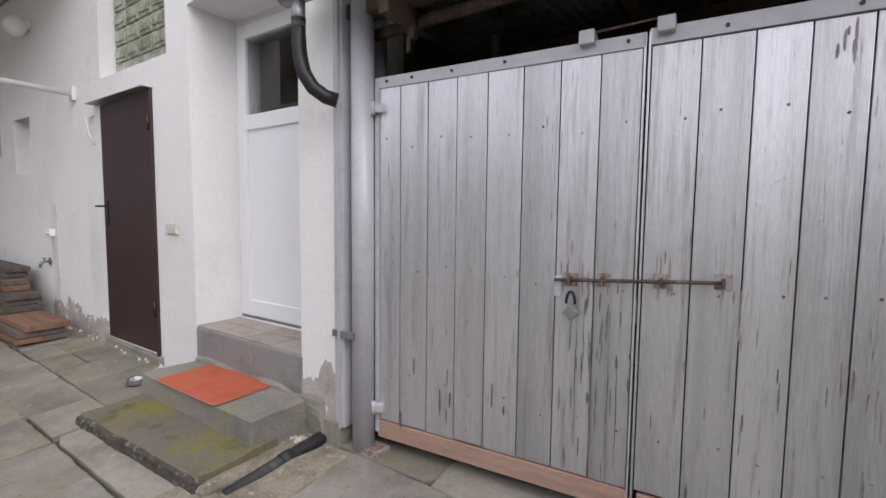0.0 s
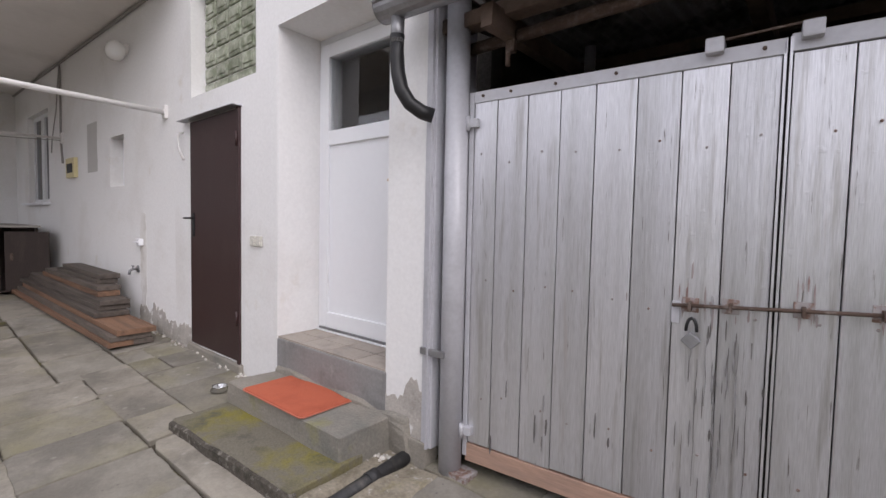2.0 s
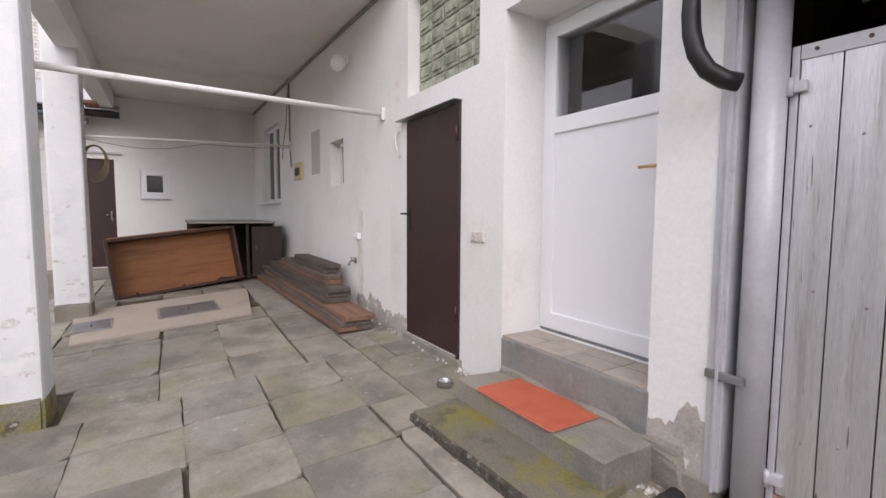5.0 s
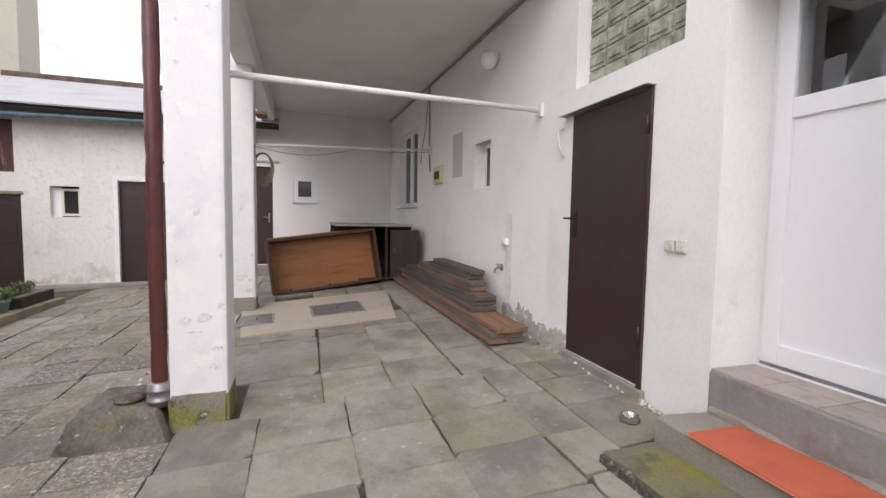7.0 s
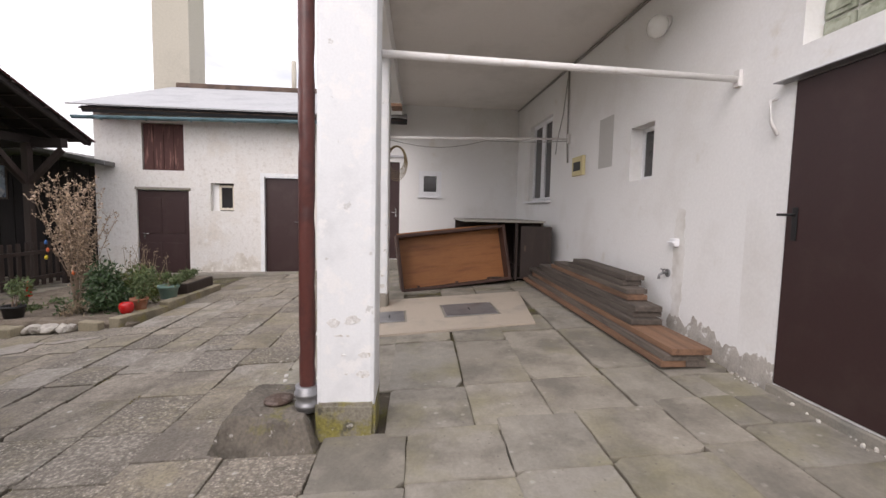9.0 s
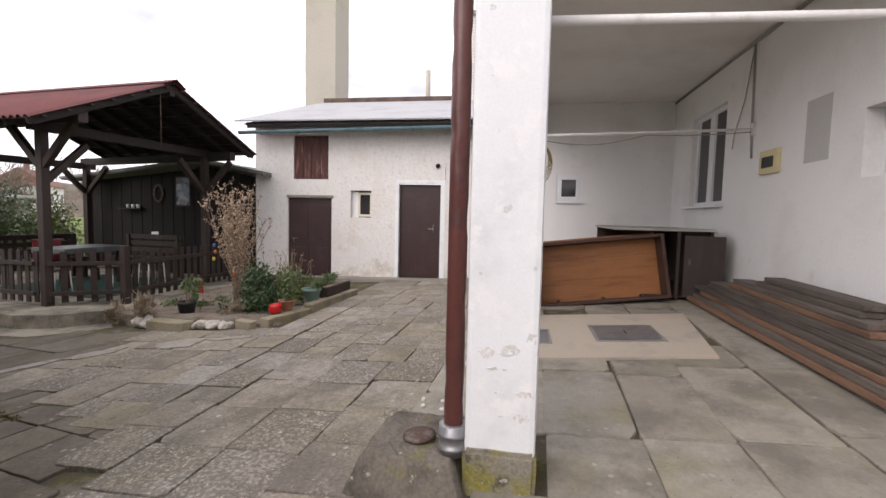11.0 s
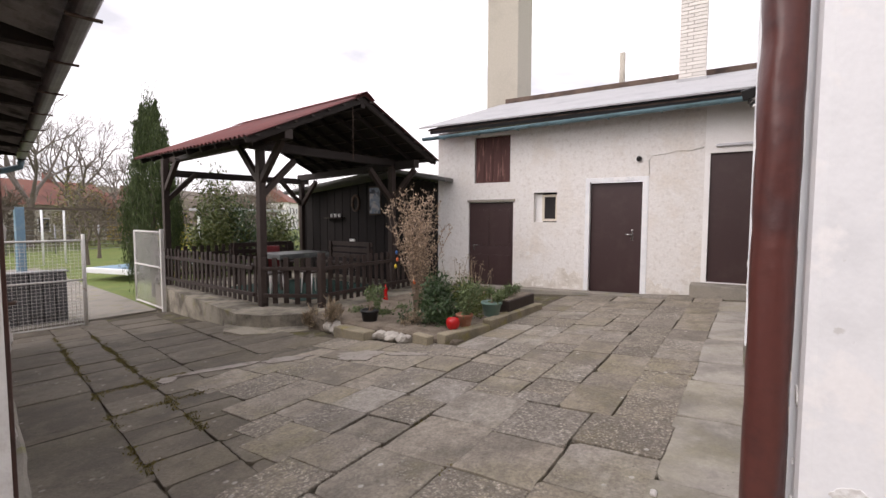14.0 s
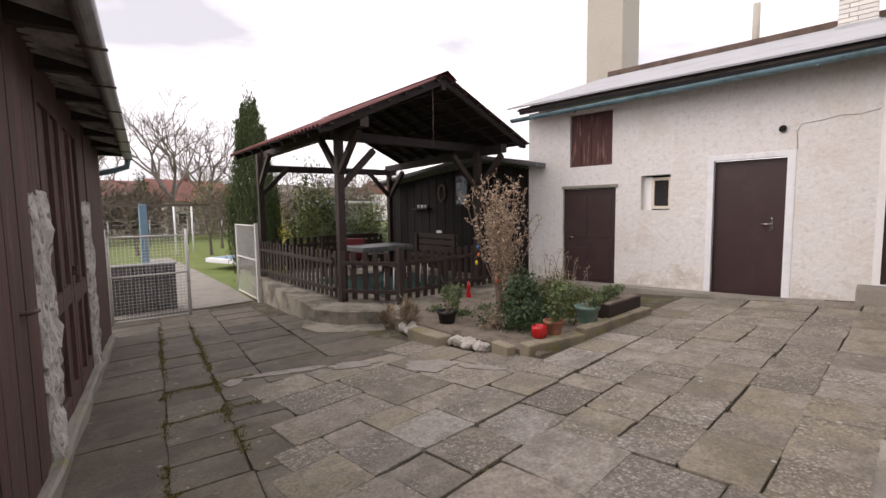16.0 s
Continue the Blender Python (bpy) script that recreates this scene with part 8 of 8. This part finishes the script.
def paved(x, y):
    if inside(x, y, BED) or (x < -7.25 and y < -6.9):
        return False
    if y < -3.4 and x > -3.55 + 0.187 * (y + 5.4) + 0.1:
        return False
    if -3.1 < x < -1.9 and y > 1.2 or -1.95 < x < -1.66 and y > 1.3:
        return False
    if -8.3 < x < -6.85 and -0.9 < y < 0.65:
        return False
    if -4.8 < x < -4.38 and -1.68 < y < -0.85:
        return False
    return x > -11.35 - 0.047 * (y + 6.5)


yard = structure(new("paving"), "yard paved with worn grey concrete slabs, mossy joints", "paving")
cells = []


def course(v0, v1, joints, hi, lo, step, kind, frame_m=None, along="x"):
    """One run of slabs v0 to v1 wide, with known joints and even steps past them."""
    js = list(joints) or [hi]
    while js[0] < hi - 0.15:
        js.insert(0, js[0] + step * random.choice((1, 1, 1.08, 0.9)))
    while js[-1] > lo + 0.15:
        js.append(js[-1] - step * random.choice((1, 1, 1, 1.1, 0.88, 0.62)))
    for a, b in zip(js, js[1:]):
        j0, j1 = random.uniform(-0.012, 0.012), random.uniform(-0.012, 0.012)
        c = ((a + b) / 2, (v0 + v1) / 2 + j0) if along == "x" else ((v0 + v1) / 2 + j0, (a + b) / 2)
        size = (a - b, v1 - v0 + j1) if along == "x" else (v1 - v0 + j1, a - b)
        turn = 0.0
        if frame_m is not None:
            w_ = frame_m @ Vector((c[0], c[1], 0))
            c, turn = (w_.x, w_.y), -11.0
        cells.append((c[0], c[1], size[0], size[1], turn, kind))


# under the canopy, near the doors
course(-1.19, -0.67, [-3.3, -3.84, -4.40], 3.0, -4.4, 0.6, "canopy")
course(-0.67, -0.10, [-2.8, -3.37, -3.87, -4.42], 3.0, -4.42, 0.58, "canopy")
course(-0.10, 0.44, [-2.9, -3.40, -3.90, -4.50], 3.0, -4.5, 0.58, "canopy")
course(0.44, 1.00, [-2.45, -2.98, -3.46, -3.96, -4.54], 3.0, -4.54, 0.6, "canopy")
course(1.00, 1.34, [-1.3, -1.9, -3.03, -3.45, -4.03, -4.62], 3.0, -4.62, 0.6, "canopy")
course(1.34, 1.86, [-3.19, -3.76, -4.20], 3.0, -4.20, 0.6, "canopy")
course(1.34, 1.57, [-4.20, -4.60, -5.0], -4.2, -5.0, 0.4, "canopy")
course(1.57, 1.86, [-4.20, -4.58, -5.0], -4.2, -5.0, 0.4, "canopy")
course(1.86, 2.45, [-1.65], 3.0, -1.65, 0.7, "canopy")
# under the canopy, further in
course(-1.19, -0.82, [-4.34, -5.05, -6.2], -4.34, -11.9, 0.9, "canopy")
course(-0.82, -0.24, [-4.34, -5.05, -6.22], -4.34, -11.9, 1.0, "canopy")
course(-0.24, 0.30, [-4.36, -5.07, -6.15], -4.36, -11.9, 1.0, "canopy")
course(0.30, 0.88, [-4.44, -5.10, -6.43], -4.44, -11.9, 1.0, "canopy")
course(0.88, 1.34, [-4.46, -5.24, -6.40], -4.46, -11.9, 1.0, "canopy")
course(1.34, 1.86, [-5.0, -5.6], -5.0, -11.9, 0.8, "canopy")
# open yard beside the pillar
course(-1.72, -1.19, [-3.85, -4.22, -5.0], 3.0, -5.0, 0.55, "court")
course(-1.74, -1.19, [-5.0, -5.6, -6.5, -7.3], -5.0, -11.7, 0.9, "apron")
course(-2.25, -1.72, [-3.2, -3.88, -4.24, -4.75, -5.30, -5.82, -6.3], 3.0, -6.3, 0.55, "court")
course(-2.76, -2.25, [-3.5, -4.05, -4.60, -5.19, -5.70, -6.28], 3.0, -6.28, 0.56, "court")
course(-3.30, -2.76, [-4.1, -4.61, -5.17, -5.75, -6.3], 3.0, -6.3, 0.56, "court")
# open yard towards the outbuilding
course(-2.12, -1.72, [-6.3, -6.73, -7.41, -7.83, -8.2], -6.3, -11.7, 0.48, "court")
course(-2.52, -2.12, [-6.3, -6.83, -7.20, -7.83], -6.3, -11.7, 0.5, "court")
course(-2.90, -2.52, [-6.3, -6.49, -6.85, -7.37, -7.8], -6.3, -11.7, 0.48, "court")
course(-3.31, -2.90, [-6.3, -6.44, -6.72, -7.28, -7.7], -6.3, -11.7, 0.5, "court")
course(-3.74, -3.31, [-4.28, -4.80, -5.22, -5.53, -5.98, -6.50, -7.02], -4.28, -11.7, 0.5, "court")
course(-4.18, -3.74, [-4.72, -5.16, -5.53, -6.02, -6.64, -7.1], -4.72, -11.7, 0.52, "court")
# in front of the planting bed
course(-4.47, -4.18, [-4.86, -5.20, -5.53, -5.9, -6.50, -7.0], -4.86, -7.3, 0.5, "court")
course(-4.96, -4.47, [-5.02, -5.88, -6.50], -5.02, -7.5, 0.5, "court")
course(-5.45, -4.96, [-5.28, -5.90, -6.50], -5.28, -7.5, 0.55, "court")
course(-6.3, -5.95, [-5.5, -6.0, -6.6], -5.5, -7.5, 0.55, "old")
course(-5.95, -5.45, [-5.2, -5.80, -6.24, -6.8], -5.2, -7.5, 0.5, "court")
for v_ in (-6.4, -6.85, -7.3, -7.75, -8.2):
    course(v_, v_ + 0.45, [-9.5], -9.3, -11.7, 0.55, "court")
# runs that follow the shed
course(0.0, 0.78, [1.5, 0.62, -0.70, -0.86, -1.9, -2.85, -3.7], 1.5, -7.5, 0.9, "old", SHED_LINE, "y")
course(-0.44, 0.0, [1.25, 0.78, 0.36, 0.0, -0.36, -0.85, -1.28], 1.25, -7.2, 0.48, "old", SHED_LINE, "y")
course(-0.86, -0.44, [1.32, 0.90, 0.42, -0.10, -0.52, -1.05], 1.3, -7.2, 0.52, "old", SHED_LINE, "y")
course(-1.62, -0.86, [-1.30, -1.62, -2.15, -2.9], -1.3, -6.8, 0.74, "old", SHED_LINE, "y")
course(-2.42, -1.62, [-1.30, -1.7, -2.4], -1.3, -6.8, 0.70, "old", SHED_LINE, "y")

tilt_x, tilt_y = math.degrees(math.atan(0.063)), math.degrees(math.atan(0.0227))
near_count = 0
rest_faces = {key: ([], [], []) for key in KINDS}
for cx, cy, w, h, turn, kind in cells:
    if not paved(cx, cy) or w < 0.12 or h < 0.12:
        continue
    gap = random.choice((-0.004, -0.002, 0.0, 0.003, 0.008))
    drop = 0.007 if turn else 0.006 if kind == "canopy" and cx < -4.66 else 0.0
    m = pose(cx, cy, g(cx, cy) - drop + random.uniform(-0.004, 0.004), tilt_x + random.uniform(-0.4, 0.4), tilt_y + random.uniform(-0.4, 0.4), turn + random.uniform(-0.9, 0.9)) @ Matrix.Diagonal((w - gap, h - gap, 1, 1))
    me = random.choice(slab_meshes[kind])
    if near_count < 300 and -8.2 < cx < -1.0 and cy > -6.2:
        ob = new("slab", me)
        ob.parent = yard
        ob.matrix_basis = m
        near_count += 1
    else:
        vs, fs, us = rest_faces[kind]
        base_ = len(vs)
        vs += [tuple(m @ v_.co) for v_ in me.vertices]
        for p_ in me.polygons:
            fs.append([base_ + i for i in p_.vertices])
            us += [(me.vertices[i].co.x + 0.5, me.vertices[i].co.y + 0.5) for i in p_.vertices]
for kind, (vs, fs, us) in rest_faces.items():
    me = bpy.data.meshes.new("far_slabs")
    me.from_pydata(vs, [], fs)
    layer_ = me.uv_layers.new(name="plan")
    layer_.data.foreach_set("uv", [c_ for uv_ in us for c_ in uv_])
    me.materials.append(FAR_KINDS[kind])
    ob = new("far_slabs", me)
    ob.parent = yard
    ob["kind"] = "stuff"
